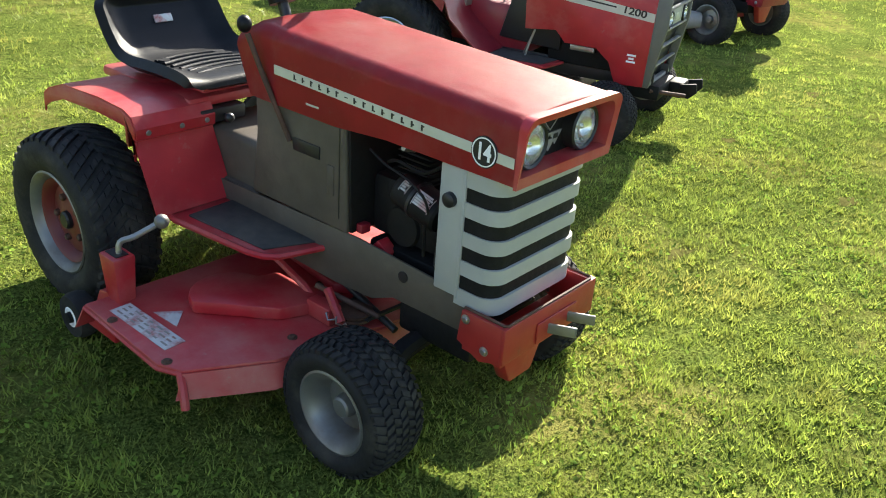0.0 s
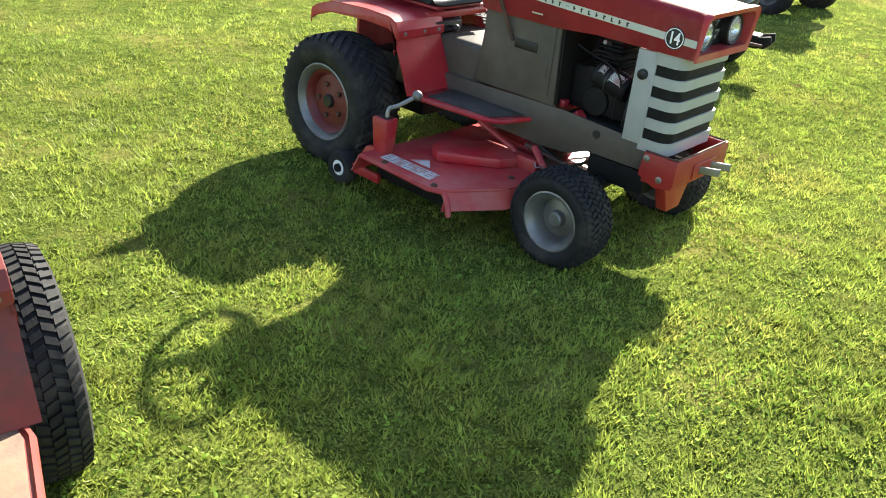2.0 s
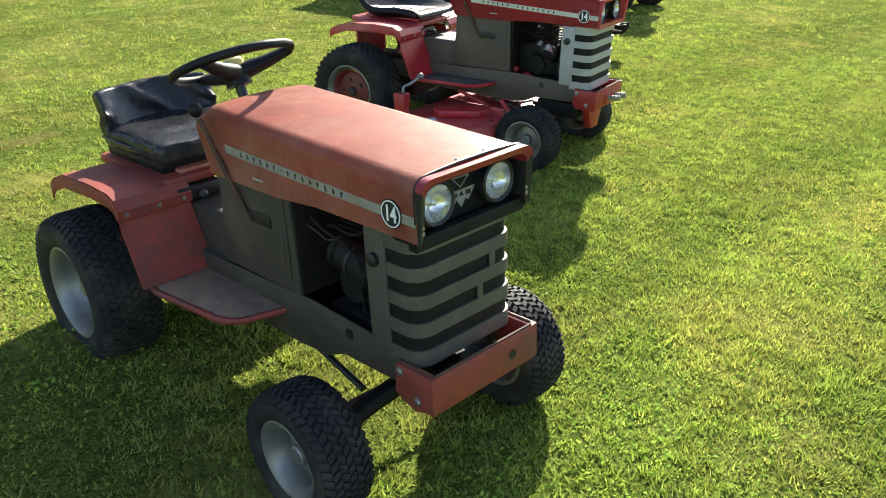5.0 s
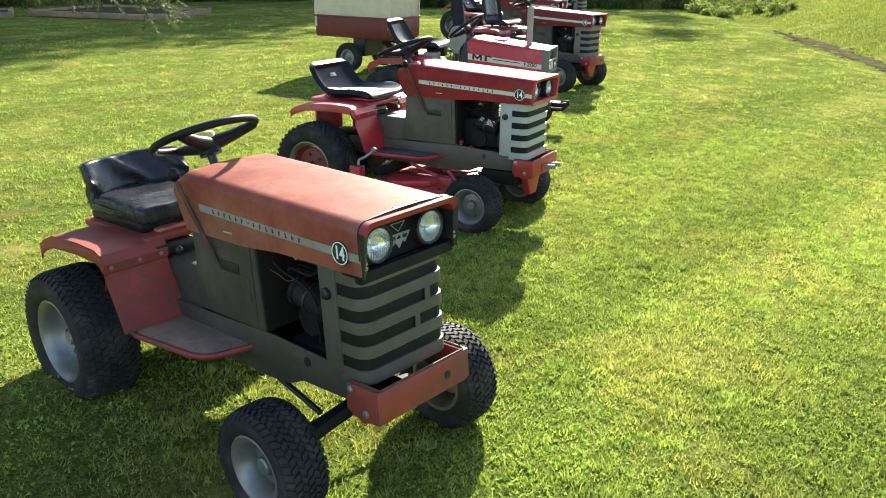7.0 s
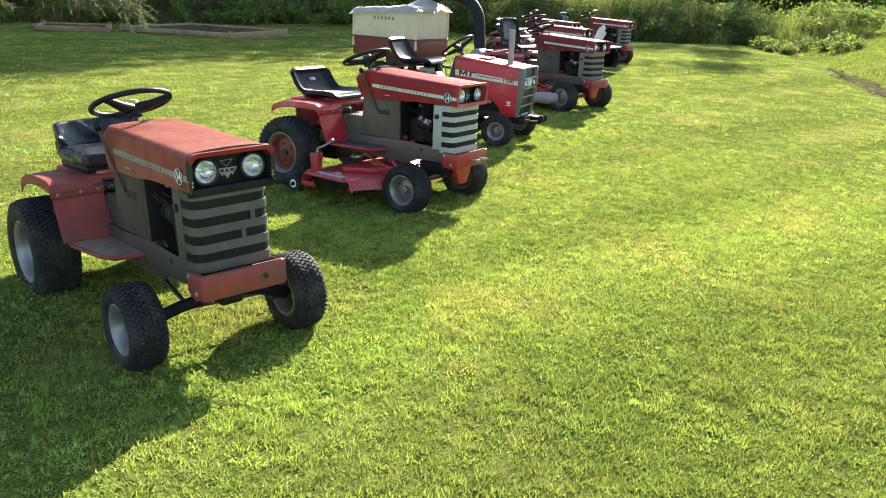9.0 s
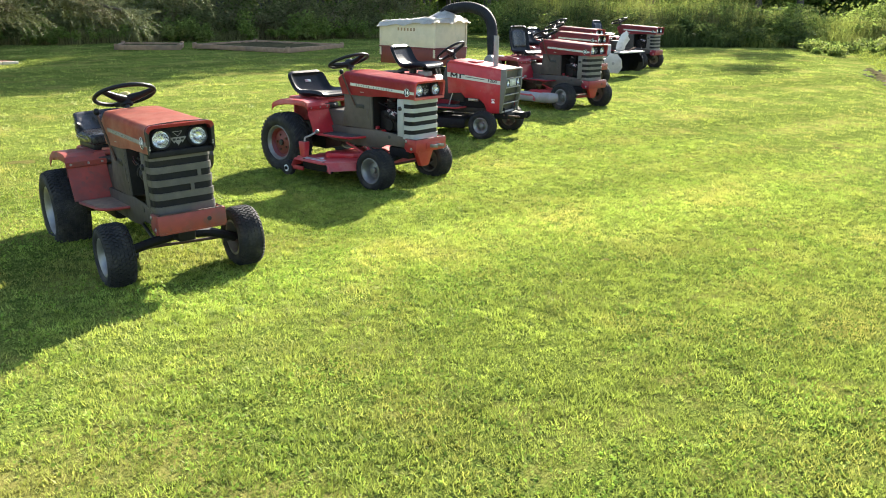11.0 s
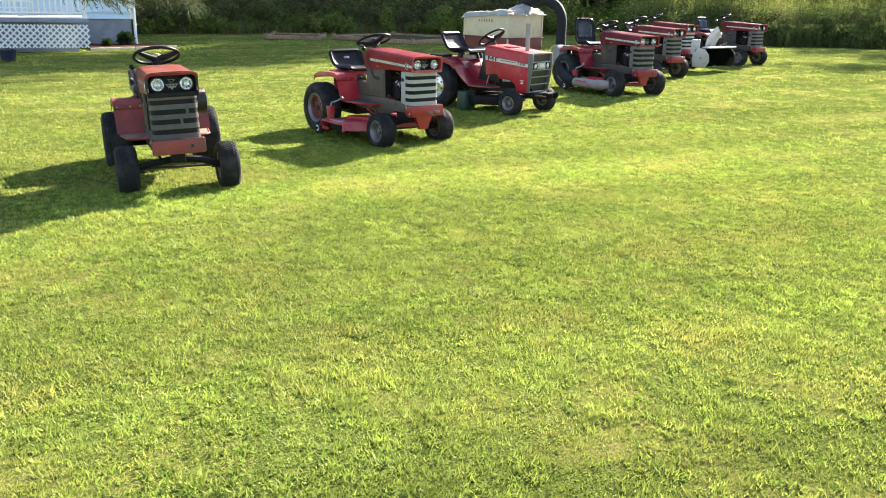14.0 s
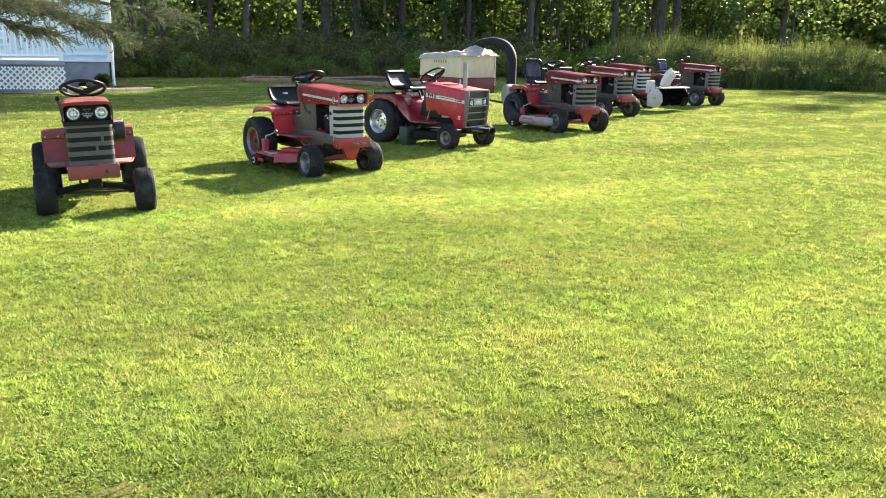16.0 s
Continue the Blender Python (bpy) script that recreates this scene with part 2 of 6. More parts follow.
    # Weed leaves with sunlight in the colour, then a darker copy with shade in it.
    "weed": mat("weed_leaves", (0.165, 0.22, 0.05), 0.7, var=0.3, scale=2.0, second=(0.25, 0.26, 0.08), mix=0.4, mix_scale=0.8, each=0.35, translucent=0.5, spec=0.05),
    "weed_shaded": mat("shaded_weed_leaves", (0.085, 0.115, 0.032), 0.7, var=0.3, scale=2.0, second=(0.14, 0.15, 0.055), mix=0.4, mix_scale=0.8, each=0.4, translucent=0.4, spec=0.05),
    "brush": mat("brown_green_brush", (0.15, 0.16, 0.06), 0.7, var=0.3, scale=2.0, second=(0.19, 0.155, 0.085), mix=0.45, mix_scale=0.7, each=0.4, translucent=0.55, spec=0.05),
    # The dark green blotches paint small leaf shadows into the thatch.
    "lawn": mat("lawn_thatch", (0.150, 0.188, 0.040), 0.95, var=0.8, scale=95, second=(0.30, 0.275, 0.08), mix=0.42, mix_scale=1.2, bump=0.035, bump_scale=80, grime_or_shade=(0.045, 0.08, 0.015), grime_or_shade_amount=0.66, spec=0.0, bands=0.17),
}

glass = bpy.data.materials.new("clear_glass")
glass.use_nodes = True
g_bs = glass.node_tree.nodes["Principled BSDF"]
g_bs.inputs["Base Color"].default_value = (0.95, 0.96, 0.94, 1)
g_bs.inputs["Roughness"].default_value, g_bs.inputs["IOR"].default_value = 0.03, 1.45
g_bs.inputs["Transmission Weight"].default_value = 1.0
M["glass"] = glass


# ---- shape helpers ----
def finish(name, bm, material, parent=None, label="", angle=35):
    bmesh.ops.recalc_face_normals(bm, faces=bm.faces)
    me = bpy.data.meshes.new(name)
    bm.to_mesh(me)
    bm.free()
    me.materials.append(M[material] if isinstance(material, str) else material)
    for p in me.polygons:
        p.use_smooth = True
    me.set_sharp_from_angle(angle=radians(angle))
    ob = new(name, me)
    if parent:
        ob.parent = parent
    if label:
        ob["label"] = label
    return ob


def part(name, bm, material, parent, label="", angle=35):
    return finish(name, bm, material, parent, label, angle)


def thing(name, at, label, category, group="", kind=""):
    e = new(name)
    e.empty_display_size = 0.1
    e.matrix_world = at
    return tagged(e, label, category, group, kind)


def box(lo, hi, bevel=0.0, bm=None, seg=2):
    own = bmesh.new()
    bmesh.ops.create_cube(own, size=1.0)
    for v in own.verts:
        for i in range(3):
            v.co[i] = lo[i] if v.co[i] < 0 else hi[i]
    if bevel:
        bmesh.ops.bevel(own, geom=own.edges[:], offset=bevel, segments=seg, affect="EDGES", profile=0.5)
    return merge(bm, own)


def merge(bm, own, m=None):
    if m is not None:
        own.transform(m)
    if bm is None:
        return own
    tmp = bpy.data.meshes.new("tmp")
    own.to_mesh(tmp)
    own.free()
    bm.from_mesh(tmp)
    bpy.data.meshes.remove(tmp)
    return bm


def prism(pts, axis, a, b, bevel=0.0, bm=None, seg=2):
    """A flat outline pushed along an axis; pts are the two other axes in order."""
    own = bmesh.new()
    k = "xyz".index(axis)

    def at(p, h):
        c = list(p)
        c.insert(k, h)
        return c
    lo = [own.verts.new(at(p, a)) for p in pts]
    hi = [own.verts.new(at(p, b)) for p in pts]
    own.faces.new(lo)
    own.faces.new(hi)
    n = len(pts)
    for i in range(n):
        own.faces.new((lo[i], lo[(i + 1) % n], hi[(i + 1) % n], hi[i]))
    if bevel:
        bmesh.ops.recalc_face_normals(own, faces=own.faces)
        bmesh.ops.bevel(own, geom=own.edges[:], offset=bevel, segments=seg, affect="EDGES", profile=0.5)
    return merge(bm, own)


def ribbon(pts, axis, a, b, thick=0.004, bm=None, bevel=0.0):
    """Sheet metal: an open profile with a thickness, pushed along an axis."""
    p = [Vector(q) for q in pts]
    off = []
    for i, q in enumerate(p):
        d = (p[min(i + 1, len(p) - 1)] - p[max(i - 1, 0)]).normalized()
        off.append(q + Vector((d.y, -d.x)) * thick)
    return prism([tuple(q) for q in p] + [tuple(q) for q in reversed(off)], axis, a, b, bevel, bm, 1)


def smooth_line(pts, n=6):
    """A rounded line through the points."""
    p = [Vector(q) for q in pts]
    out = []
    for i in range(len(p) - 1):
        a, b, c, d = p[max(i - 1, 0)], p[i], p[i + 1], p[min(i + 2, len(p) - 1)]
        for k in range(n):
            t = k / n
            out.append(0.5 * ((2 * b) + (c - a) * t + (2 * a - 5 * b + 4 * c - d) * t * t + (3 * b - a - 3 * c + d) * t ** 3))
    return out + [p[-1]]


def tube(pts, r, n=10, bm=None, ribs=0.0, closed=False):
    own = bmesh.new()
    p = [Vector(q) for q in pts]
    rings, up = [], None
    m = len(p)
    for i, q in enumerate(p):
        d = (p[(i + 1) % m] - p[i - 1]) if closed else (p[min(i + 1, m - 1)] - p[max(i - 1, 0)])
        d.normalize()
        if up is None:
            up = d.orthogonal().normalized()
        up = (up - d * up.dot(d)).normalized()
        s = d.cross(up)
        rad = r[i] if isinstance(r, (list, tuple)) else r
        rad *= 1 + (ribs if i % 2 else 0)
        rings.append([own.verts.new(q + (up * math.cos(2 * math.pi * k / n) + s * math.sin(2 * math.pi * k / n)) * rad) for k in range(n)])
    for i in range(m if closed else m - 1):
        a, b = rings[i], rings[(i + 1) % m]
        for k in range(n):
            own.faces.new((a[k], a[(k + 1) % n], b[(k + 1) % n], b[k]))
    if not closed:
        own.faces.new(rings[0])
        own.faces.new(rings[-1])
    return merge(bm, own)


def rod(a, b, r, n=12, bm=None):
    return tube([a, b], r, n, bm)


def lathe(profile, n=40, bm=None, m=None):
    """Turns (distance along y, radius) pairs round the y axis."""
    own = bmesh.new()
    rings = []
    for h, r in profile:
        if r < 1e-5:
            rings.append([own.verts.new((0, h, 0))])
        else:
            rings.append([own.verts.new((r * math.cos(2 * math.pi * k / n), h, r * math.sin(2 * math.pi * k / n))) for k in range(n)])
    for a, b in zip(rings, rings[1:]):
        if len(a) == 1 and len(b) == 1:
            continue
        for k in range(n):
            q = (k + 1) % n
            if len(a) == 1:
                own.faces.new((a[0], b[q], b[k]))
            elif len(b) == 1:
                own.faces.new((a[k], a[q], b[0]))
            else:
                own.faces.new((a[k], a[q], b[q], b[k]))
    return merge(bm, own, m)


def ball(at, r, bm=None, squash=(1, 1, 1)):
    own = bmesh.new()
    bmesh.ops.create_uvsphere(own, u_segments=14, v_segments=9, radius=1)
    return merge(bm, own, Matrix.Translation(at) @ Matrix.Diagonal((r * squash[0], r * squash[1], r * squash[2], 1)))


def lettering(name, text, size, m, material, parent, depth=0.0006):
    cu = bpy.data.curves.new(name, "FONT")
    cu.body, cu.size, cu.extrude, cu.align_x, cu.align_y = text, size, depth, "CENTER", "CENTER"
    cu.offset = size * 0.025
    tmp = new(name + "_tmp", cu)
    bpy.context.view_layer.update()
    me = bpy.data.meshes.new_from_object(tmp.evaluated_get(bpy.context.evaluated_depsgraph_get()))
    bpy.data.objects.remove(tmp)
    bpy.data.curves.remove(cu)
    me.transform(m)
    me.materials.clear()
    me.materials.append(M[material])
    ob = new(name, me)
    ob.parent = parent
    return ob


def ground_z(x, y):
    """Soil height: level near the first tractors, rising gently along the row; a ditch and a bank beyond it."""
    z = 0.2 * (1 - math.exp(-max(0.0, x - 0.5) / 9)) * min(1.0, max(0.4, 0.4 + 0.15 * (y + 1))) - 0.05
    z -= 0.032 * math.exp(-((x - 1.1) ** 2 + (y - 1.55) ** 2) / 0.45)
    d = -(x - 11.05) * 0.57 + (y - 0.96) * 0.82
    if d < 3.0 and x > 5:
        f = min(1.0, (x - 5.0) / 6.0)
        z -= f * 0.12 * math.exp(-((d + 0.3) / 0.7) ** 2)
        if d < -0.8:
            z += f * 0.17 * min(10.0, -0.8 - d)
    return z


# ---- tractor parts ----
def wheel(parent, x, y, r, w, rim_r, out, rim_mat, style, hub_mat=None, turn=0.0, zc=None):
    """A wheel whose outer face looks along out (+1 or -1 in y)."""
    wh = new("wheel")
    wh.parent = parent
    wh.matrix_local = pose(x, y, (r - 0.004) if zc is None else zc, 0, 0, turn + (0 if out > 0 else 180))
    h = w / 2
    prof = [(-h * 0.62, rim_r), (-h * 0.80, rim_r + 0.008), (-h * 0.97, rim_r + (r - rim_r) * 0.35), (-h, rim_r + (r - rim_r) * 0.6), (-h * 0.93, r - 0.026),
            (-h * 0.76, r - 0.010), (-h * 0.4, r - 0.004), (0, r - 0.003), (h * 0.4, r - 0.004), (h * 0.76, r - 0.010), (h * 0.93, r - 0.026),
            (h, rim_r + (r - rim_r) * 0.6), (h * 0.97, rim_r + (r - rim_r) * 0.35), (h * 0.80, rim_r + 0.008), (h * 0.62, rim_r)]
    tyre = part("tyre", lathe(prof, 56), "rubber", wh, angle=50)
    tr = bmesh.new()

    def surface(yy):
        a = abs(yy) / h
        return r - 0.004 - 0.020 * max(0.0, (a - 0.4) / 0.6) ** 2

    def block(a0, y0, da, dy, slant, high):
        q = []
        for sy, sa in ((-1, -1), (1, -1), (1, 1), (-1, 1)):
            yy = y0 + sy * dy / 2
            aa = a0 + sa * da / 2 + slant * sy * 0.5
            rs = surface(yy)
            q.append((yy, aa, rs))
        low = [tr.verts.new((math.cos(a) * (s - 0.004), yy, math.sin(a) * (s - 0.004))) for yy, a, s in q]
        top = [tr.verts.new((math.cos(a0 + (a - a0) * 0.86) * (s + high), y0 + (yy - y0) * 0.9, math.sin(a0 + (a - a0) * 0.86) * (s + high))) for yy, a, s in q]
        tr.faces.new(top)
        for i in range(4):
            tr.faces.new((low[i], low[(i + 1) % 4], top[(i + 1) % 4], top[i]))
    if style == "turf":
        n, rows = (46, 7) if r < 0.25 else (58, 8)
        for i in range(n):
            for k in range(rows):
                yy = (k - (rows - 1) / 2) * (w * 0.93 / rows)
                a = 2 * math.pi * (i + (0.5 if k % 2 else 0)) / n
                block(a, yy, 2 * math.pi / n * 0.68, w * 0.93 / rows * 0.98, 2 * math.pi / n * (0.42 if k % 2 else -0.42), 0.007)
    else:
        n = 40
        for i in range(n):
            for sgn in (-1, 1):
                for k in range(4):
                    yy = sgn * (0.07 + 0.235 * k) * h
                    a = 2 * math.pi * (i + 0.5 * (sgn > 0)) / n + k * 0.075
                    block(a, yy, 2 * math.pi / n * 0.56, h * 0.235, sgn * 0.075, 0.010)
    part("tread", tr, "rubber", tyre, angle=20)
    # rim: outer flange, deep dish, disc
    d = h * 0.8
    prof = [(-d, rim_r + 0.012), (-d, rim_r - 0.006), (-d * 0.6, rim_r - 0.014), (d * 0.2, rim_r - 0.020), (d * 0.75, rim_r - 0.006), (d * 0.98, rim_r + 0.006), (d * 1.05, rim_r + 0.012), (d * 1.08, rim_r + 0.006),
            (d * 0.98, rim_r - 0.006), (d * 0.8, rim_r - 0.016), (d * 0.66, rim_r - 0.022)] + ([] if hub_mat else [(d * 0.3, rim_r - 0.030)])
    if not (hub_mat and r > 0.25):
        prof += [(d * 0.1, rim_r * 0.70), (d * 0.14, rim_r * 0.5), (d * 0.22, rim_r * 0.34), (d * 0.22, 0.0)]
    part("rim", lathe(prof, 48), rim_mat, wh, angle=40)
    big = bool(hub_mat and r > 0.25)
    hb = lathe([(d * 0.2, 0.0), (d * 0.2, 0.034), (d * (0.74 if big else 0.55), 0.030), (d * (0.80 if big else 0.62), 0.024), (d * (0.80 if big else 0.62), 0.0)], 20)
    part("hub", hb, "black" if big else rim_mat, wh)
    if r > 0.25:
        if hub_mat:
            disc = lathe([(d * 0.80, rim_r - 0.019), (d * 0.72, rim_r - 0.032), (d * 0.46, rim_r * 0.72), (d * 0.52, rim_r * 0.58), (d * 0.55, rim_r * 0.42), (d * 0.62, 0.05), (d * 0.62, 0.0)], 36)
            part("wheel_disc", disc, hub_mat, wh, "red painted wheel centre")
        nb = 5
        for i in range(nb):
            a = 2 * math.pi * i / nb
            b = lathe([(0, 0.012), (0.012, 0.012), (0.016, 0.008), (0.016, 0)], 6)
            b.transform(pose(math.cos(a) * 0.075, d * (0.54 if hub_mat else 0.2), math.sin(a) * 0.075))
            part("lug_bolt", b, "rust", wh)
    return wh


def hood_shell(x_list, w, bottom, top, r, n=7, crown=0.006):
    """A hood as a skin over cross sections; bottom and top give heights along x."""
    bm = bmesh.new()
    rows = []
    for x in x_list:
        zb, zt = bottom(x), top(x)
        ww = w(x) if callable(w) else w
        sec = [(-ww, zb), (-ww - 0.001, (zb + zt - r) / 2), (-ww, zt - r)]
        for i in range(1, n + 1):
            a = math.pi / 2 * i / n
            sec.append((-ww + r * (1 - math.cos(a)), zt - r + r * math.sin(a)))
        for f in (0.6, 0.3, 0.0):
            sec.append((-(ww - r) * f, zt + crown * (1 - f * f)))
        sec += [(-y, z) for y, z in reversed(sec[:-1])]
        rows.append([bm.verts.new((x, y, z)) for y, z in sec])
    for a, b in zip(rows, rows[1:]):
        for i in range(len(a) - 1):
            bm.faces.new((a[i], a[i + 1], b[i + 1], b[i]))
    bmesh.ops.solidify(bm, geom=bm.faces[:], thickness=0.004)
    return bm


def pan_seat(parent, x0, z0, style="pan", cover="vinyl", high=1.0):
    """One-piece seat with a raised rim; x0 is the fold, z0 its height."""
    seat = new("seat")
    seat.parent = parent
    seat.matrix_local = pose(x0, 0, z0)
    if style == "tall":
        line = [(0.34, 0.02), (0.30, 0.045), (0.2, 0.03), (0.06, 0.01), (-0.01, 0.04), (-0.05, 0.15), (-0.08, 0.30), (-0.10, 0.42), (-0.115, 0.46)]
    else:
        line = [(0.44, 0.0), (0.415, 0.026), (0.30, 0.022), (0.12, 0.004), (0.03, 0.018), (-0.03, 0.07), (-0.07, 0.125), (-0.09, 0.152), (-0.10, 0.16)]
    line = smooth_line([(a, 0, b * high) for a, b in line], 6)
    bm = bmesh.new()
    rows = []
    nu = 23
    L = len(line) - 1
    for i, p in enumerate(line):
        t = i / L
        d = (line[min(i + 1, L)] - line[max(i - 1, 0)]).normalized()
        nrm = Vector((d.z, 0, -d.x))
        half = 0.225 * (1 - 0.06 * max(0, (t - 0.55) / 0.45) ** 2) * min(1.0, 0.84 + 2.2 * t) * math.sqrt(1 - (0.45 if style == "pan" else 0.8) * max(0.0, (t - (0.84 if style == "pan" else 0.76)) / (0.16 if style == "pan" else 0.24)) ** 2)
        row = []
        for k in range(nu):
            u = 2 * k / (nu - 1) - 1
            rise = 0.040 * max(0.0, (abs(u) - 0.66) / 0.34, (t - 0.88) / 0.12) ** 1.5 * min(1.0, 3 * t)
            row.append(bm.verts.new(p + Vector((0, u * half, 0)) + nrm * rise))
        rows.append(row)
    for a, b in zip(rows, rows[1:]):
        for k in range(nu - 1):
            bm.faces.new((a[k], a[k + 1], b[k + 1], b[k]))
    bmesh.ops.recalc_face_normals(bm, faces=bm.faces)
    bmesh.ops.solidify(bm, geom=bm.faces[:], thickness=0.034 if style == "pan" else 0.024)
    part("seat_shell", bm, cover, seat, angle=60)
    # raised seat pad and back pad
    if style == "pan":
        for k in range(6):
            x = 0.10 + k * 0.048
            part("seat_rib", tube(smooth_line([(x, -0.135, 0.001 + 0.05 * x), (x - 0.012, -0.07, 0.003 + 0.05 * x), (x - 0.016, 0, 0.004 + 0.05 * x), (x - 0.012, 0.07, 0.003 + 0.05 * x), (x, 0.135, 0.001 + 0.05 * x)], 3), 0.0095, 10), cover, seat, angle=70)
        part("seat_badge", box((-0.004, -0.035, -0.014), (0.002, 0.035, 0.014), 0.001), "decal", seat, "small worn badge").matrix_local = pose(-0.055, 0, 0.112, 0, -32, 0)
    else:
        gloss = "vinyl_gloss" if cover == "vinyl" else cover
        bpad = padded((-0.018, -0.165, -0.14 * high), (0.024, 0.165, 0.17 * high), 0.020, lambda x, y, z: (0.5 * y * y, 0.0, -1.6 * y * y * max(0.0, z) * 4), 8)
        part("back_pad", bpad, gloss, seat, angle=60).matrix_local = pose(-0.058, 0, 0.24 * high, 0, -11, 0)
        part("seat_pad", padded((0.0, -0.18, -0.01), (0.31, 0.18, 0.045), 0.026, lambda x, y, z: (0.0, 0.0, 0.004 * noise.noise((x * 10, y * 10, 2))), 8), gloss, seat, angle=60).matrix_local = pose(0.0, 0, 0.012)
    return seat


def padded(lo, hi, round_by, folds, n=16):
    """A stuffed pad: a box rounded towards its edges, with creases given by folds(x, y, z)."""
    bm = bmesh.new()
    bmesh.ops.create_cube(bm, size=2.0)
    bmesh.ops.subdivide_edges(bm, edges=bm.edges[:], cuts=n, use_grid_fill=True)
    c = [(a + b) / 2 for a, b in zip(lo, hi)]
    h = [(b - a) / 2 for a, b in zip(lo, hi)]
    for v in bm.verts:
        u = v.co.copy()
        p = Vector([max(-hh + round_by, min(hh - round_by, uu * hh)) for uu, hh in zip(u, h)])
        d = Vector([uu * hh for uu, hh in zip(u, h)]) - p
        if d.length > 1e-6:
            p += d.normalized() * min(round_by, d.length * 1.2)
        p += Vector(c)
        v.co = p + Vector(folds(p.x, p.y, p.z))
    return bm


def cushion_seat(parent, x0, z0):
    """Stuffed cushion with a low wrap-round back, the vinyl slack and creased."""
    seat = new("seat")
    seat.parent = parent
    seat.matrix_local = pose(x0, 0, z0)

    def seat_folds(x, y, z):
        top = max(0.0, (z - 0.02) / 0.05)
        e = noise.noise((x * 9, y * 9, 1)) * 0.012 + noise.noise((x * 24, y * 18, 4)) * 0.004
        ridge = -0.010 * math.exp(-((x - 0.30 - 0.1 * y) / 0.012) ** 2) - 0.008 * math.exp(-((y - 0.13 + 0.2 * x) / 0.012) ** 2)
        return (0.004 * math.sin(y * 60 + z * 30), 0.010 * noise.noise((x * 8, z * 14, 7)), top * (e + ridge + 0.010 - 0.16 * y * y))

    def back_folds(x, y, z):
        wave = 0.030 * (1 - abs(math.sin(y * 15 + z * 17 + 1.3 * noise.noise((y * 4, z * 4, 2))))) ** 3 * max(0.0, 1 - abs(z) / 0.10)
        fine = 0.011 * noise.noise((y * 15 + z * 8, z * 9, 5)) + 0.003 * noise.noise((y * 40, z * 30, 8))
        return (1.25 * y * y + wave + fine, 0.006 * noise.noise((z * 12, x * 20, 3)), -0.45 * y * y + 0.006 * noise.noise((y * 7, 3, 1)))
    part("seat_base", box((-0.05, -0.20, -0.05), (0.38, 0.20, 0.0), 0.018), "vinyl", seat)
    part("cushion", padded((-0.03, -0.22, -0.005), (0.43, 0.22, 0.066), 0.024, seat_folds), "vinyl_gloss", seat, "slack black vinyl cushion", angle=60)
    part("backrest", padded((-0.04, -0.225, -0.09), (0.03, 0.225, 0.095), 0.020, back_folds, 22), "vinyl_gloss", seat, "creased black vinyl backrest", angle=60).matrix_local = pose(-0.045, 0, 0.105, 0, -16, 0)
    part("seat_piping", tube(smooth_line([(0.41, -0.20, 0.034), (0.24, -0.224, 0.030), (0.0, -0.224, 0.034)], 4), 0.005, 6), "vinyl_gloss", seat)
    return seat


def steering(parent, x, z, r=0.195, cap="black", turn=20, lean=-28):
    sw = new("steering_wheel")
    sw.parent = parent
    sw.matrix_local = pose(x, 0, z, 0, lean, 0) @ pose(0, 0, 0, 0, 0, turn)
    ring = [(r * math.cos(2 * math.pi * k / 40), r * math.sin(2 * math.pi * k / 40), 0) for k in range(40)]
    part("rim", tube(ring, 0.0145, 12, closed=True), "vinyl", sw, angle=70)
    for k in range(3):
        a = radians(120 * k + 30)
        c, s = math.cos(a), math.sin(a)
        bm = tube([(c * 0.02, s * 0.02, -0.038), (c * 0.10, s * 0.10, -0.026), (c * (r - 0.004), s * (r - 0.004), -0.003)], [0.038, 0.028, 0.020], 14)
        for v in bm.verts:
            v.co.z = v.co.z * 0.8 - 0.004
        part("spoke", bm, "vinyl", sw, angle=70)
    part("hub", rod((0, 0, -0.075), (0, 0, -0.018), 0.042, 20), "vinyl", sw)
    part("hub_cap", lathe([(-0.02, 0.038), (0.004, 0.038), (0.012, 0.030), (0.014, 0.0)], 20), cap, sw).matrix_local = pose(0, 0, 0, 90)
    part("column", rod((0, 0, -0.24), (0, 0, -0.07), 0.017, 14), "black", sw)
    return sw


def headlamp(parent, x, y, z, r=0.050):
    hl = new("headlamp")
    hl.parent = parent
    hl.matrix_local = pose(x, y, z, 0, 0, -90)
    part("bowl", lathe([(-0.026 * (1 - (k / 10) ** 2), r * 0.97 * k / 10) for k in range(11)], 32), "lens", hl)
    part("bulb", ball((0, -0.020, 0), 0.006), "lens", hl)
    part("bezel", lathe([(-0.028, r * 1.18), (0.003, r * 1.18), (0.007, r * 1.08), (0.003, r * 0.98), (-0.001, r * 0.98)], 32), "black", hl)
    part("lens", lathe([(0.0015, r * 0.96), (0.008, r * 0.7), (0.012, r * 0.35), (0.013, 0.0)], 32), "glass", hl, "clear round glass lens").visible_shadow = False
    fl = bmesh.new()
    for k in range(-5, 6):
        y = k * r * 0.165
        h = math.sqrt(max(0.0, (r * 0.93) ** 2 - y * y))
        rod((y, -0.002, -h), (y, -0.002, -h * 0.25), r * 0.010, 4, fl)
    for z in (-0.62, -0.25):
        h = r * math.sqrt(0.86 - z * z)
        rod((-h, -0.003, z * r), (h, -0.003, z * r), r * 0.010, 4, fl)
    part("lens_flutes", fl, "steel", hl, "fine ribs pressed into the lens")
    return hl


def bolt(parent, at, axis="x", r=0.009, m="steel"):
    q = r / 0.009
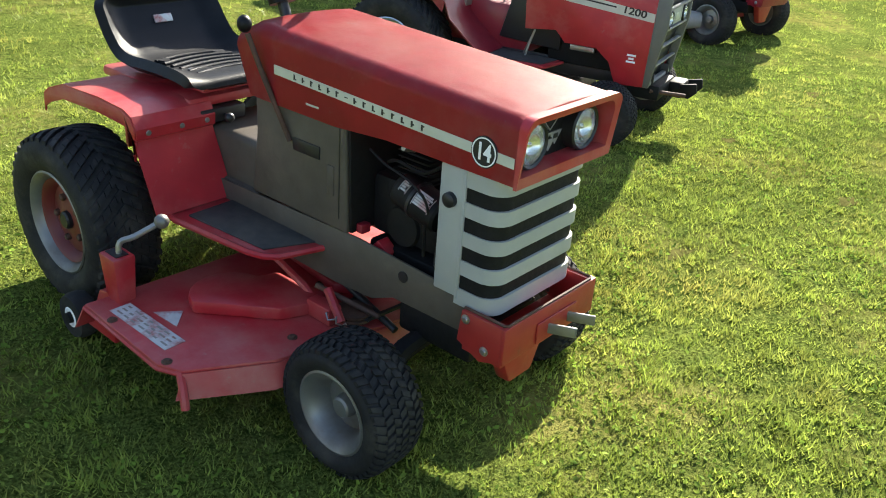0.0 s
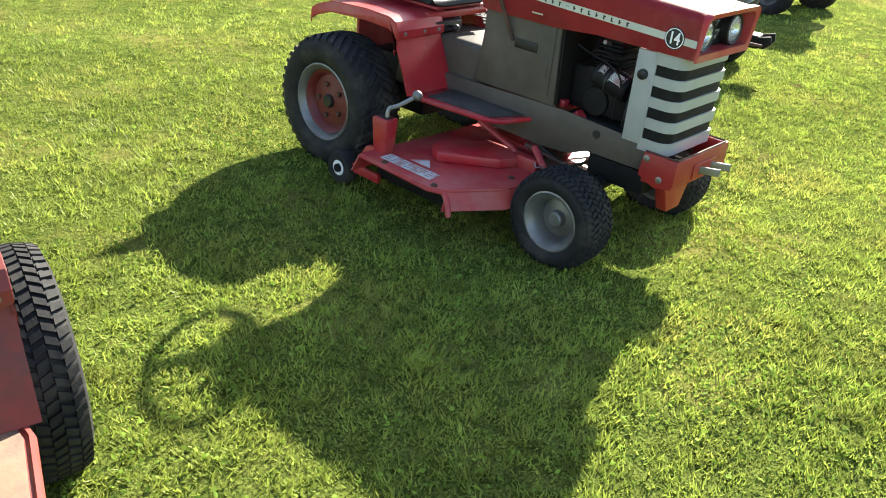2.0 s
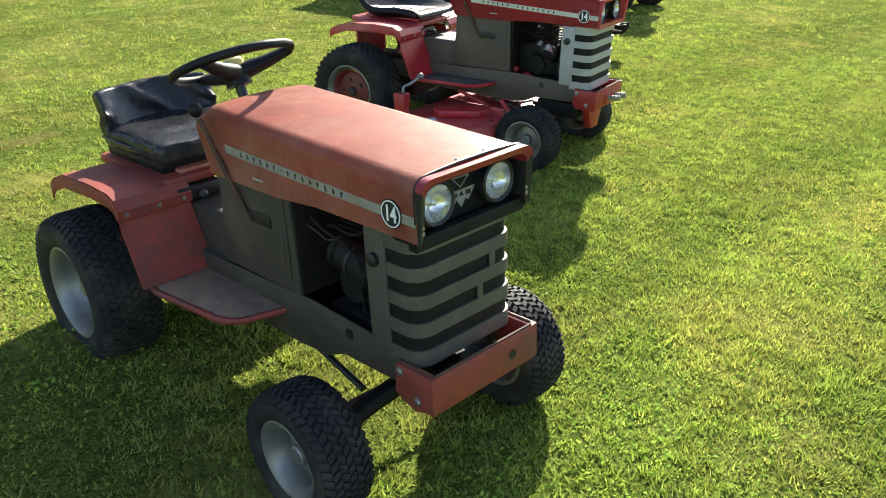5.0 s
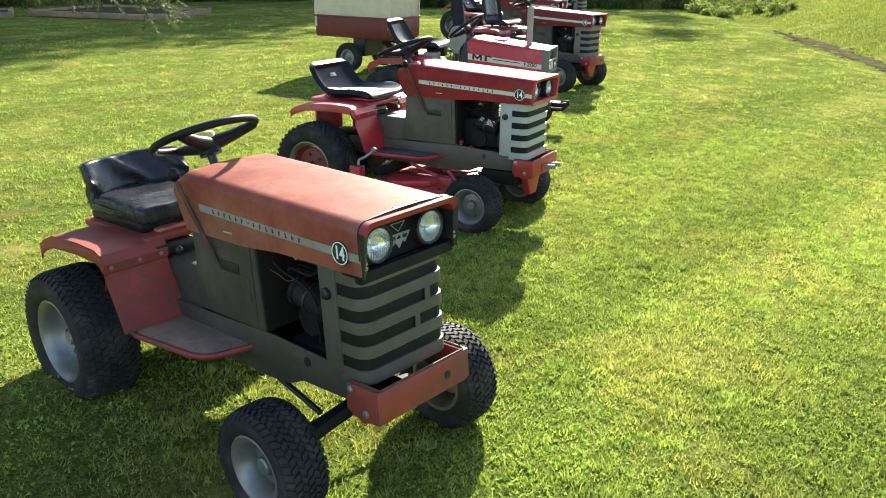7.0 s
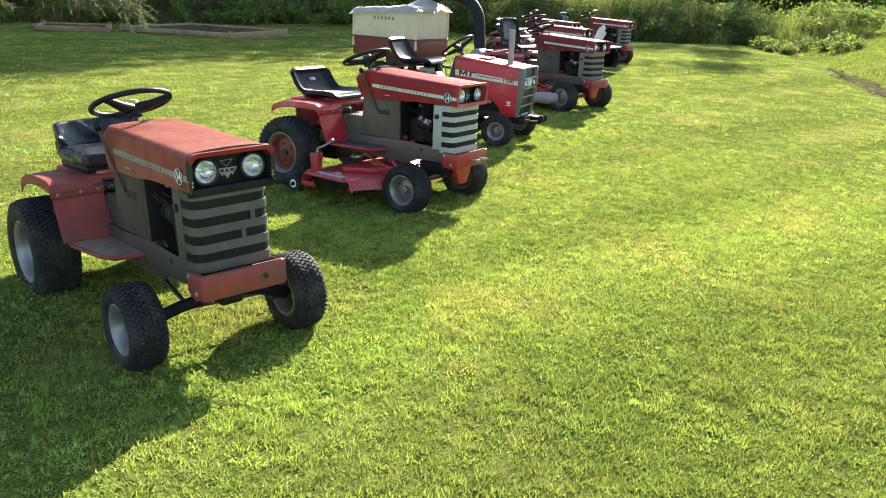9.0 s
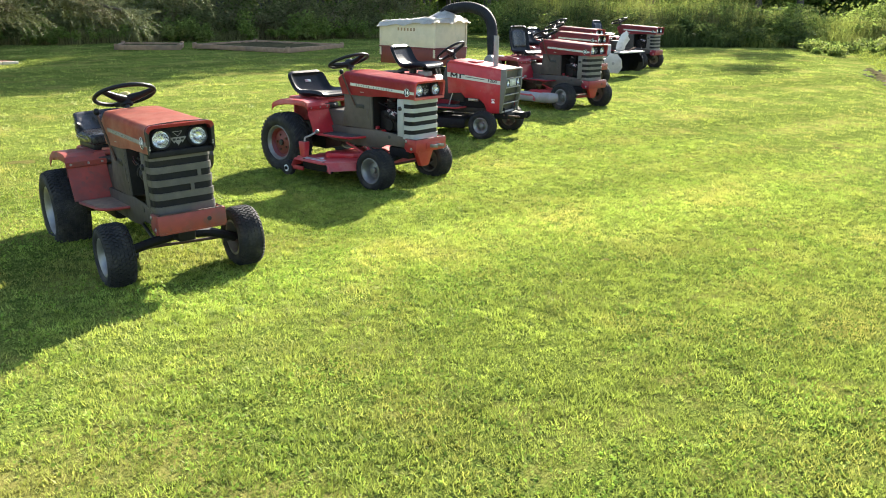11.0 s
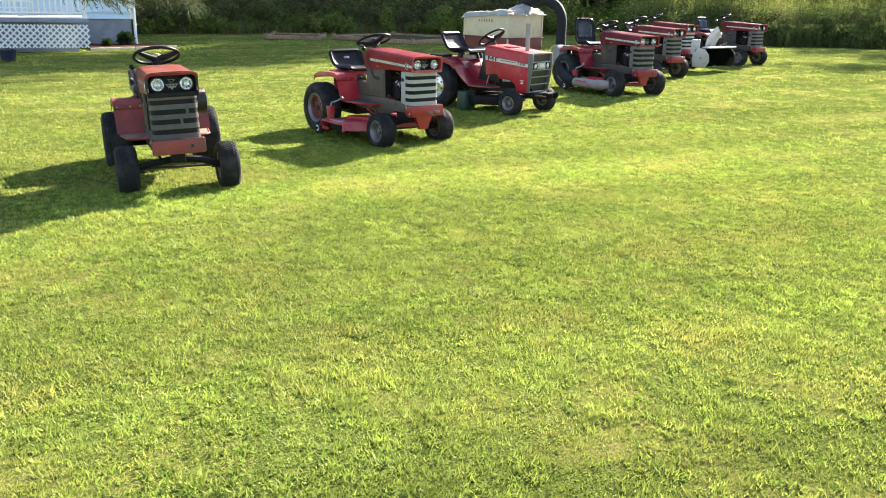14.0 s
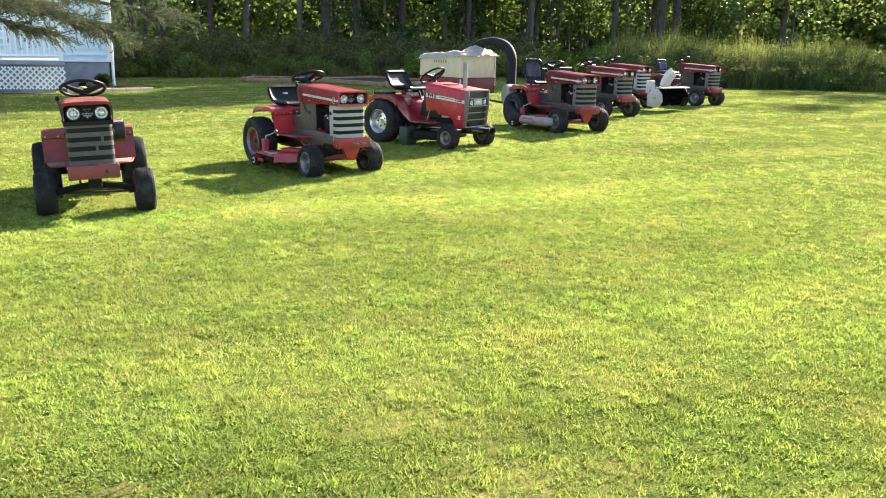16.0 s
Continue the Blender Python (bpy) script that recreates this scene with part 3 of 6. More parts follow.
    bm = lathe([(0, r * 1.5), (0.002 * q, r * 1.5), (0.003 * q, r), (0.007 * q, r * 0.8), (0.008 * q, 0)], 10)
    ob = part("bolt", bm, m, parent)
    ob.matrix_local = Matrix.Translation(at) @ {"x": pose(0, 0, 0, 0, 0, -90), "-y": pose(0, 0, 0, 180), "y": pose(0, 0, 0), "z": pose(0, 0, 0, 90)}[axis]
    return ob


def engine_bay(t, deck, open_bay, detail):
    """A single-cylinder engine between the rails: block, finned head, blower, air-cleaner canister, wires."""
    wide = 0.085 if open_bay else 0.10
    part("engine_block", box((0.97 if open_bay else 0.91, -wide, 0.42), (1.20, wide, 0.60), 0.022), "engine", t)
    part("crankcase_cover", lathe([(0, 0.0), (0, 0.06), (0.010, 0.056), (0.014, 0.03), (0.016, 0.0)], 24), "engine", t).matrix_local = pose(1.04, -wide, 0.475, 0, 0, 180)
    for k in range(7):
        part("cooling_fin", box((1.0, -0.095, 0.605 + k * 0.016), (1.11, 0.095, 0.610 + k * 0.016), 0.001), "engine", t)
    part("cylinder_head", box((1.01, -0.075, 0.60), (1.10, 0.075, 0.735), 0.012), "engine", t)
    part("spark_plug", rod((1.055, -0.09, 0.70), (1.055, -0.135, 0.715), 0.008, 8), "steel", t)
    part("blower_housing", lathe([(-0.02, 0.0), (-0.02, 0.12), (0.015, 0.125), (0.025, 0.10), (0.028, 0.0)], 28), "engine", t).matrix_local = pose(1.20, 0, 0.56, 0, 0, -90)
    part("engine_base", box((0.965 if open_bay else 0.93, -0.125, 0.30), (1.31, 0.125, 0.41), 0.012), "engine", t)
    if open_bay:
        part("belly_pan", box((0.55, -0.162, 0.262), (0.935, 0.162, 0.29), 0.006), "engine", t)
    part("battery", box((0.92, 0.0, 0.60), (1.0, 0.14, 0.745), 0.008), "engine", t)
    part("carburettor", box((0.985, -0.12, 0.555), (1.035, -0.06, 0.61), 0.012), "hose_grey" if open_bay else "engine", t)
    if open_bay:
        part("governor_rod", tube(smooth_line([(0.935, -0.155, 0.655), (0.99, -0.16, 0.648), (1.04, -0.165, 0.640), (1.09, -0.16, 0.66)], 5), 0.002, 5), "rust", t)
    part("fuel_line", tube(smooth_line([(1.0, -0.13, 0.66), (1.06, -0.155, 0.685), (1.14, -0.15, 0.675), (1.2, -0.14, 0.71)], 5), 0.005, 6), "engine", t)
    part("ignition_wire", tube(smooth_line([(0.95, -0.15, 0.685), (1.02, -0.165, 0.668), (1.10, -0.165, 0.65), (1.16, -0.16, 0.61), (1.17, -0.15, 0.55)], 5), 0.004, 5), "engine", t)
    part("muffler", rod((1.22, 0.11, 0.47), (1.0, 0.11, 0.47), 0.045, 16), "rust", t)
    part("dip_stick", tube([(1.15, -0.14, 0.44), (1.155, -0.15, 0.56)], 0.005, 6), "engine", t)
    if not detail:
        return
    can = new("air_cleaner")
    can.parent = t
    can.matrix_local = pose(1.128, -0.108, 0.568, 0, 14, 0)
    body = lathe([(-0.098, 0.0), (-0.098, 0.044), (-0.09, 0.05), (0.05, 0.05), (0.058, 0.044), (0.058, 0.0)], 28)
    part("canister", body, "engine", can).matrix_local = pose(0, 0, 0, 0, 0, -90)
    part("clamp_band", lathe([(-0.036, 0.0506), (-0.036, 0.053), (-0.026, 0.053), (-0.026, 0.0506)], 28), "black", can).matrix_local = pose(0, 0, 0, 0, 0, -90)
    if not open_bay:
        def patch(x0, x1, a0, a1, r):
            return prism([(-r * math.cos(radians(a)), r * math.sin(radians(a))) for a in range(a0, a1 + 1, 6)] + [(-(r - 0.002) * math.cos(radians(a)), (r - 0.002) * math.sin(radians(a))) for a in range(a1, a0 - 1, -6)], "x", x0, x1)
        for x0, x1, n in ((-0.022, 0.036, 6), (-0.075, -0.050, 4)):
            for k in range(n):
                a = 18 + k * 8 if n == 6 else 30 + k * 9
                part("label_line", patch(x0 + 0.004, x1 - 0.004 - 0.005 * (k % 2), a, a + 6, 0.0512), "decal", can)
            lo, hi = (12, 66) if n == 6 else (24, 66)
            part("label_edge", patch(x0, x0 + 0.0015, lo, hi, 0.0512), "decal", can)
            part("label_edge", patch(x1 - 0.0015, x1, lo, hi, 0.0512), "decal", can)
    else:
        part("filter_cap", lathe([(-0.005, 0.0), (-0.005, 0.056), (0.012, 0.056), (0.016, 0.05), (0.016, 0.0)], 24), "engine", can).matrix_local = pose(-0.10, 0, 0, 0, 0, -90)
    if deck:
        part("engine_tin", box((0.912, -0.160, 0.43), (0.938, -0.125, 0.458), 0.005), "red_dull", t)
        part("lift_bracket", prism([(0.95, 0.385), (0.99, 0.43), (1.03, 0.40), (1.02, 0.375)], "y", -0.15, -0.11, 0.003), "red", t)
    part("hose", tube(smooth_line([(1.2, -0.12, 0.54), (1.21, -0.15, 0.48), (1.2, -0.14, 0.43)], 5), 0.010, 8), "black", t)


def garden_tractor(at, label, red="red", body="tan", grille="grille", rear_hub=None, seat="pan", deck=False, nose="red", group="garden tractors in a row",
                   engine_detail=True, steer_turn=20, cap="black", tow=False, front_style="turf", steer_angle=0, foot_mat=True, knob=True, rear_z=0.245, axle_drop=0.0, bumper="red_orange", seat_cover="vinyl", seat_high=1.0,
                   gear=((-0.08, 0.405, 0.29), (1.19, 0.432, 0.205, 0.17, 0.14)), fender_out=0.435, open_bay=False):
    t = thing("garden_tractor", at, label, "tractor", group)
    # running gear
    for s in (1, -1):
        (rx, ry, rr), (fx, fy, fr, fw, fz) = gear
        wheel(t, rx, s * ry, rr, 0.24, 0.162, s, "rim", "turf" if red == "red_faded" and front_style == "turf" else "lug", rear_hub, zc=rear_z)
        wheel(t, fx, s * fy, fr, fw, 0.108, s, "rim", front_style, None, steer_angle, fz - s * axle_drop)
        part("axle_spindle", rod((fx, s * 0.27, fz - 0.01), (fx, s * (fy - 0.03), fz - s * axle_drop), 0.02), "black", t)
        part("side_rail", prism([(0.0, 0.30), (0.02, 0.40), (0.94, 0.425), (1.36, 0.405), (1.36, 0.30), (1.08, 0.295), (1.0, 0.26), (0.86, 0.25), (0.4, 0.26)], "y", s * 0.168, s * 0.176, 0.002), body, t)
        part("rail_hole", rod((1.115, s * 0.176, 0.375), (1.115, s * 0.1785, 0.375), 0.017, 16), "black", t)
    ax = tube([(fx, -fy + 0.05, fz + axle_drop), (fx, -0.2, 0.175), (fx, 0, 0.20), (fx, 0.2, 0.175), (fx, fy - 0.05, fz - axle_drop)], 0.03, 8)
    part("front_axle", ax, "engine", t)
    part("tie_rod", rod((fx - 0.11, -fy + 0.08, fz - 0.01 + axle_drop), (fx - 0.11, fy - 0.08, fz - 0.01 - axle_drop), 0.010), "rust", t)
    part("drag_link", rod((fx - 0.11, -0.12, 0.15), (0.62, -0.12, 0.29), 0.011), "black", t)
    part("rear_axle_case", rod((rx, -ry + 0.08, rear_z), (rx, ry - 0.08, rear_z), 0.05, 16), "engine", t)
    part("transaxle", box((-0.24, -0.12, 0.14), (0.14, 0.12, 0.40), 0.03), "engine", t)
    # bumper box
    bb = bmesh.new()
    box((1.470, -0.206, 0.282), (1.484, 0.206, 0.386), 0.004, bb)
    for s in (1, -1):
        prism([(1.335, 0.295), (1.345, 0.386), (1.472, 0.386), (1.472, 0.282), (1.41, 0.262)], "y", s * 0.180, s * 0.206, 0.003, bb)
    box((1.35, -0.2, 0.270), (1.475, 0.2, 0.285), 0.002, bb)
    part("front_bumper", bb, bumper, t, "red steel bumper box with chipped edges")
    part("bumper_rim", tube([(1.345, -0.193, 0.388), (1.470, -0.193, 0.388), (1.477, -0.186, 0.388), (1.477, 0.186, 0.388), (1.470, 0.193, 0.388), (1.345, 0.193, 0.388)], 0.004, 6), "rust", t)
    part("axle_bracket", prism([(-0.05, 0.12), (-0.12, 0.275), (0.12, 0.275), (0.05, 0.12)], "x", 1.36, 1.41, 0.008), "red_orange" if deck else "black", t) if deck else part("axle_bracket", box((1.13, -0.055, 0.18), (1.34, 0.055, 0.29), 0.015), "engine", t)
    for s in (1, -1):
        for x, z in ((1.36, 0.365), (1.425, 0.300)):
            bolt(t, (x, s * 0.206, z), "y" if s > 0 else "-y")
    if tow:
        for s in (-0.045, 0.045):
            tb = box((1.48, 0.02 + s - 0.004, 0.305), (1.555, 0.02 + s + 0.004, 0.335), 0.003)
            for v in tb.verts:
                v.co.y += (v.co.x - 1.48) * 0.5
            part("tow_tab", tb, "rim", t)
        part("tow_plate", box((1.484, -0.07, 0.290), (1.490, 0.11, 0.350), 0.003), "red_orange", t)
    else:
        part("bumper_hole", rod((1.4835, 0.10, 0.330), (1.486, 0.10, 0.330), 0.014, 14), "black", t)
    # grille: five bars on a dark core, wrapping round rounded corners
    def bar(z0, z1, out, inset=0.0):
        pts = [(1.30, -0.186 + inset), (1.355, -0.186 + inset)]
        for k in range(7):
            a = radians(90 * k / 6)
            pts.append((1.355 + out - inset + 0.05 * math.sin(a), -0.136 - (0.05 - inset) * math.cos(a)))
        pts += [(x, -y) for x, y in reversed(pts)]
        return ribbon(pts, "z", z0, z1, -0.008)
    part("grille_core", bar(0.39, 0.745, 0.012, 0.004), "engine", t, "recessed black bands of the grille")
    part("grille_back", box((1.27, -0.15, 0.39), (1.36, 0.15, 0.745), 0.02), "black", t)
    zs = [(0.380, 0.426), (0.466, 0.506), (0.546, 0.584), (0.624, 0.662), (0.701, 0.745)]
    for z0, z1 in zs:
        part("grille_bar", bar(z0, z1, 0.016), grille, t)
    if open_bay:
        for y, z in ((0.085, 0.604), (0.035, 0.526)):
            part("grille_tab", box((1.415, y, z - 0.022), (1.4195, y + 0.022, z + 0.022), 0.001), grille, t, "bent piece bridging a gap in the grille")
    for s in (1, -1):
        part("grille_side_panel", box((1.228, s * 0.180 - 0.006, 0.398), (1.304, s * 0.180 + 0.006, 0.742), 0.005), grille, t)
        part("panel_knob", lathe([(0, 0.02), (0.012, 0.019), (0.016, 0.012), (0.017, 0)], 16), "black", t).matrix_local = pose(1.266, s * 0.186, 0.655, 0, 0, 0 if s > 0 else 180)
        lip = box((1.303, s * 0.184 - 0.005, 0.395), (1.311, s * 0.184 + 0.005, 0.745), 0.002)
        part("grille_edge", lip, grille, t)
    # hood
    def top(x):
        if x < 0.53:
            return 0.905 + 0.043 * max(0.0, (x - 0.44) / 0.09)
        return 0.948 - 0.040 * (x - 0.53) / 0.93

    def bottom(x):
        return 0.748 if x > 0.86 else 0.733 + 0.13 * max(0.0, (0.50 - x) / 0.06)
    shell = hood_shell([0.44, 0.455, 0.475, 0.50, 0.53, 0.56, 0.66, 0.80, 0.835, 0.86, 1.05, 1.2, 1.33, 1.40, 1.435, 1.455], lambda x: 0.190 + 0.008 * min(1, max(0, (x - 0.44) / 0.12)), bottom, top, 0.038)
    hood = part("hood", shell, red, t, angle=40)
    part("cowl_back", box((0.446, -0.182, 0.80), (0.456, 0.182, 0.895), 0.004), "black", t)
    # nose: lip frame, dark panel, lamps, emblem
    def ring_face(oy, zlo, zhi):
        arc = [(oy - 0.034 * (1 - math.cos(radians(a))), zhi - 0.030 * (1 - math.sin(radians(a)))) for a in range(0, 91, 15)]
        return [(-oy, zlo)] + [(-y, z) for y, z in arc] + arc[::-1] + [(oy, zlo)]
    o = ring_face(0.199, 0.742, 0.911)
    i_ = ring_face(0.183, 0.766, 0.892)
    edges = range(16) if nose == "red" else range(1, 14)
    groups = [("red_dull" if red == "red_faded" else red, edges)] + ([] if nose == "red" else [("black", (0,)), ("black", (14,))])
    for paint, ks in groups:
        nz = bmesh.new()
        va = [nz.verts.new((1.453, y, z)) for y, z in o]
        vb = [nz.verts.new((1.480 - 0.018 * (0.912 - z) / 0.17, y, z)) for y, z in o]
        vc = [nz.verts.new((1.474 - 0.018 * (0.912 - z) / 0.17, y, z)) for y, z in i_]
        vd = [nz.verts.new((1.402, y, z)) for y, z in i_]
        for a, b in ((va, vb), (vb, vc), (vc, vd)):
            for k in ks:
                nz.faces.new((a[k], a[(k + 1) % 16], b[(k + 1) % 16], b[k]))
        bmesh.ops.delete(nz, geom=[v for v in nz.verts if not v.link_faces], context="VERTS")
        part("nose_frame", nz, paint, t, angle=45)
    part("nose_panel", box((1.390, -0.186, 0.752), (1.403, 0.186, 0.897), 0.003), "engine", t, "black panel between the headlamps")
    for s in (1, -1):
        headlamp(t, 1.432, s * 0.110, 0.823)
    em = bmesh.new()
    for y, z0, z1, hw in ((-0.024, 0.790, 0.824, 0.0265), (0.024, 0.790, 0.824, 0.0265), (0.0, 0.776, 0.806, 0.022)):
        prism([(y - hw, z1), (y + hw, z1), (y, z0)], "x", 1.403, 1.4065 - 0.0008 * (y == 0), 0, em)
    for a, b in (((-0.029, 0.857), (0.029, 0.857)), ((-0.029, 0.857), (0.0, 0.830)), ((0.029, 0.857), (0.0, 0.830))):
        rod((1.4045, *a), (1.4045, *b), 0.0016, 5, em)
    part("emblem", em, "hose_grey", t, "silver emblem of small triangles")
    for y in (-0.024, 0.024):
        part("emblem_mark", box((1.406, y - 0.009, 0.806), (1.4075, y + 0.009, 0.818)), "black", t)
    # stripe along the hood with dark dashes, and the number badge
    for s in (1, -1):
        st = bmesh.new()
        z0, z1 = (0.821, 0.791)
        prism([(0.617, z0), (0.617, z0 + 0.026), (1.45, z1 + 0.025), (1.45, z1)], "y", s * 0.1985, s * 0.2005, 0, st)
        stripe = part("stripe", st, "stripe_dull" if red == "red_faded" else "stripe", hood, "silver side stripe with a row of dark marks")
        x = 0.70
        for k in range(15):
            if k == 6:
                mk = box((x, s * 0.2005 - 0.0008, 0.8225), (x + 0.012, s * 0.2005 + 0.0008, 0.8250))
            else:
                zc = 0.834 - (x - 0.617) * 0.0372
                mk = box((x, s * 0.2005 - 0.0008, zc - 0.0075), (x + 0.006, s * 0.2005 + 0.0008, zc + 0.0075))
                box((x + 0.006, s * 0.2005 - 0.0008, zc - 0.0075 + (k % 3) * 0.005), (x + 0.011, s * 0.2005 + 0.0008, zc - 0.0040 + (k % 3) * 0.005), 0, mk)
            part("stripe_mark", mk, "black", stripe)
            x += 0.0335
        bd = part("number_badge", lathe([(0.0, 0.038), (0.003, 0.038), (0.0035, 0.036), (0.0035, 0.0)], 32), "black", hood, "round black badge with the number 14")
        bd.matrix_local = pose(1.365, s * 0.199, 0.808, 0, 0, 0 if s > 0 else 180)
        part("badge_ring", lathe([(0.0035, 0.035), (0.0046, 0.035), (0.0046, 0.032), (0.0035, 0.032)], 32), "white", bd)
        lettering("badge_number", "14", 0.052, pose(0, 0.0044, -0.001, 90, 0, 180) @ Matrix.Diagonal((0.85, 1.1, 1, 1)), "white", bd)
        part("script_mark", box((0.75, s * 0.2 - 0.001, 0.766), (0.80, s * 0.2 + 0.0006, 0.771)), "stripe", hood)
    if red == "red_faded":
        part("nose_valance", box((1.415, -0.1965, 0.722), (1.445, 0.1965, 0.757), 0.003), "engine", t, "black strip under the nose panel")
        for s in (1, -1):
            part("nose_cheek", box((1.36, s * 0.1915 - 0.004, 0.738), (1.4545, s * 0.1915 + 0.004, 0.81), 0.001), "engine", t)
        for y in (-0.032, 0.067):
            bolt(t, (1.425, y, 0.915), "z", 0.004)
        seam = [(0.199, 0.80), (0.199, 0.875)] + [(0.161 + 0.038 * math.cos(radians(a)), 0.8735 + 0.038 * math.sin(radians(a))) for a in range(15, 91, 15)]
        seam += [(0.02 * y, 0.9115 + 0.0065 * (1 - (y / 8) ** 2)) for y in range(7, 0, -1)]
        line = [(1.4485, y, z) for y, z in seam] + [(1.4485, 0.0, 0.918)] + [(1.4485, -y, z) for y, z in reversed(seam)]
        part("hood_seam", tube(line, 0.0032, 6), "black", t)
        for s in (1, -1):
            for z in (0.775, 0.79):
                bolt(t, (1.462, s * 0.188, z), "x", 0.004)
        # black pulley guard on the left flank, a worn white label on its top
        guard = [(0.975, 0.60)] + [(1.05 + 0.085 * math.cos(radians(a)), 0.655 + 0.095 * math.sin(radians(a))) for a in range(200, -61, -20)] + [(1.04, 0.545)]
        pg = part("pulley_guard", prism(guard, "y", 0.185, 0.300, 0.008), "black", t, "black curved pulley guard")
        part("guard_label", ribbon([(1.05 + 0.0862 * math.cos(radians(a)), 0.655 + 0.0962 * math.sin(radians(a))) for a in range(130, 49, -10)], "y", 0.205, 0.292, 0.0012), "decal", pg, "worn white label")
        for k in range(4):
            part("label_line", ribbon([(1.05 + 0.0876 * math.cos(radians(a)), 0.655 + 0.0976 * math.sin(radians(a))) for a in range(120 - k * 16, 113 - k * 16, -3)], "y", 0.213, 0.284, 0.0008), "engine", pg)
    # dash tower, tunnel, engine bay
    dt = prism([(0.47, 0.42), (0.50, 0.62), (0.50, 0.88), (0.56, 0.91), (0.88, 0.80), (0.895, 0.42)], "y", -0.180, 0.180, 0.012, None, 3)
    part("dash_tower", dt, body, t)
    # Added black plate over the tower's front face; it keeps the engine bay dark.
    part("bay_dark_plate", prism([(0.892, 0.79), (0.898, 0.79), (0.912, 0.43), (0.902, 0.43)], "y", -0.176, 0.176, 0.002), "engine", t, "added black plate behind the engine that darkens the bay")
    for s in (1, -1):
        part("tower_slot", box((0.672, s * 0.181 - 0.003, 0.612), (0.785, s * 0.181 + 0.0015, 0.650), 0.002), "black", t)
        part("tower_latch", box((0.815, s * 0.182 - 0.002, 0.52), (0.843, s * 0.182 + 0.006, 0.61), 0.004), body, t)
        part("tower_seam", box((0.862, s * 0.1805 - 0.001, 0.46), (0.865, s * 0.1805 + 0.001, 0.73)), "black", t)
    part("tunnel_cover", box((0.13, -0.148, 0.38), (0.50, 0.148, 0.562), 0.025, seg=3), body, t)
    part("tunnel_plate", box((0.10, -0.166, 0.31), (0.50, 0.166, 0.41), 0.01), body, t)
    part("gear_gate", box((0.19, -0.20, 0.572), (0.252, -0.03, 0.618), 0.006), "black", t)
    kn = tube([(0.24, -0.10, 0.59), (0.30, -0.13, 0.60)], 0.006, 6)
    ball((0.31, -0.135, 0.602), 0.016, kn)
    part("gear_lever", kn, "black", t)
    engine_bay(t, deck, open_bay, engine_detail)
    # throttle or lift lever beside the cowl
    for s in ((-1,) if knob else ()):
        part("lift_lever", tube([(0.662, s * 0.186, 0.635), (0.575, s * 0.215, 0.83), (0.54, s * 0.228, 0.92)], 0.008, 8), "rust", t)
        part("lever_knob", ball((0.530, s * 0.230, 0.945), 0.021, None, (1, 1, 1.15)), "vinyl", t)
    # fenders, seat deck, footboards
    low_red = "red_worn" if red == "red_faded" else red
    prof = smooth_line([(0.325, 0, 0.347), (0.285, 0, 0.44), (0.238, 0, 0.545), (0.232, 0, 0.568)], 3)
    up = [(p.x, p.z) for p in prof] + [(0.247, 0.574), (0.249, 0.602), (0.228, 0.634), (0.19, 0.648), (0.05, 0.652), (-0.17, 0.640), (-0.27, 0.606), (-0.305, 0.584), (-0.310, 0.566)]
    for s in (1, -1):
        fb = bmesh.new()
        a, b = sorted((s * 0.150, s * fender_out))
        ribbon(up, "y", a, b, 0.006, fb)
        fender = part("fender", fb, low_red, t, angle=28)
        lip = [(p[0], p[1]) for p in up[6:]]
        low = [(x - 0.004, z - 0.045) for x, z in lip]
        part("fender_lip", prism(lip + list(reversed(low)), "y", s * (fender_out - 0.005), s * (fender_out + 0.003), 0.0015), low_red, fender)
        part("fender_skirt", prism([(0.325, 0.347), (0.285, 0.44), (0.238, 0.545), (0.21, 0.60), (0.07, 0.60), (0.15, 0.45), (0.24, 0.347)], "y", s * 0.150, s * 0.157, 0.0015), low_red, fender)
        for y in (0.385, 0.27, 0.18):
            bolt(t, (0.2485, s * y, 0.589), "x", 0.010)
        outline = [(0.30, 0.15), (0.30, 0.375), (0.36, 0.385), (0.68, 0.352), (0.725, 0.335), (0.755, 0.305), (0.80, 0.15), (0.79, 0.14)]
        fo = bmesh.new()
        prism([(x, s * y) for x, y in outline], "z", 0.330, 0.345, 0.004, fo)
        foot = part("footboard", fo, low_red, t)
        edge = [(x, s * y, 0.341) for x, y in outline[1:-1]]
        part("footboard_lip", tube(edge, 0.010, 6), low_red, foot)
        if foot_mat:
            part("rubber_mat", prism([(x, s * y) for x, y in ((0.36, 0.17), (0.37, 0.345), (0.70, 0.318), (0.765, 0.165))], "z", 0.345, 0.3505, 0.002), "mat", foot, "worn black rubber foot mat")
        if red == "red_faded":
            part("dust_layer", prism([(x, s * y) for x, y in ((0.315, 0.155), (0.325, 0.365), (0.36, 0.372), (0.675, 0.338), (0.715, 0.322), (0.742, 0.297), (0.785, 0.155))], "z", 0.345, 0.3485, 0.001), "dust", foot, "grey-brown dust on the footboard")
        part("footboard_bracket", prism([(0.40, 0.33), (0.70, 0.33), (0.57, 0.285)], "y", s * 0.178, s * 0.19, 0.002), low_red, foot)
    part("seat_deck", box((-0.29, -0.225, 0.620), (0.228, 0.225, 0.656), 0.014), low_red, t)
    part("seat_riser", box((-0.22, -0.15, 0.650), (0.20, 0.15, 0.670), 0.008), red, t)
    part("rear_plate", box((-0.30, -0.16, 0.34), (-0.28, 0.16, 0.64), 0.006), red, t)
    if seat == "cushion":
        cushion_seat(t, -0.215, 0.70)
    else:
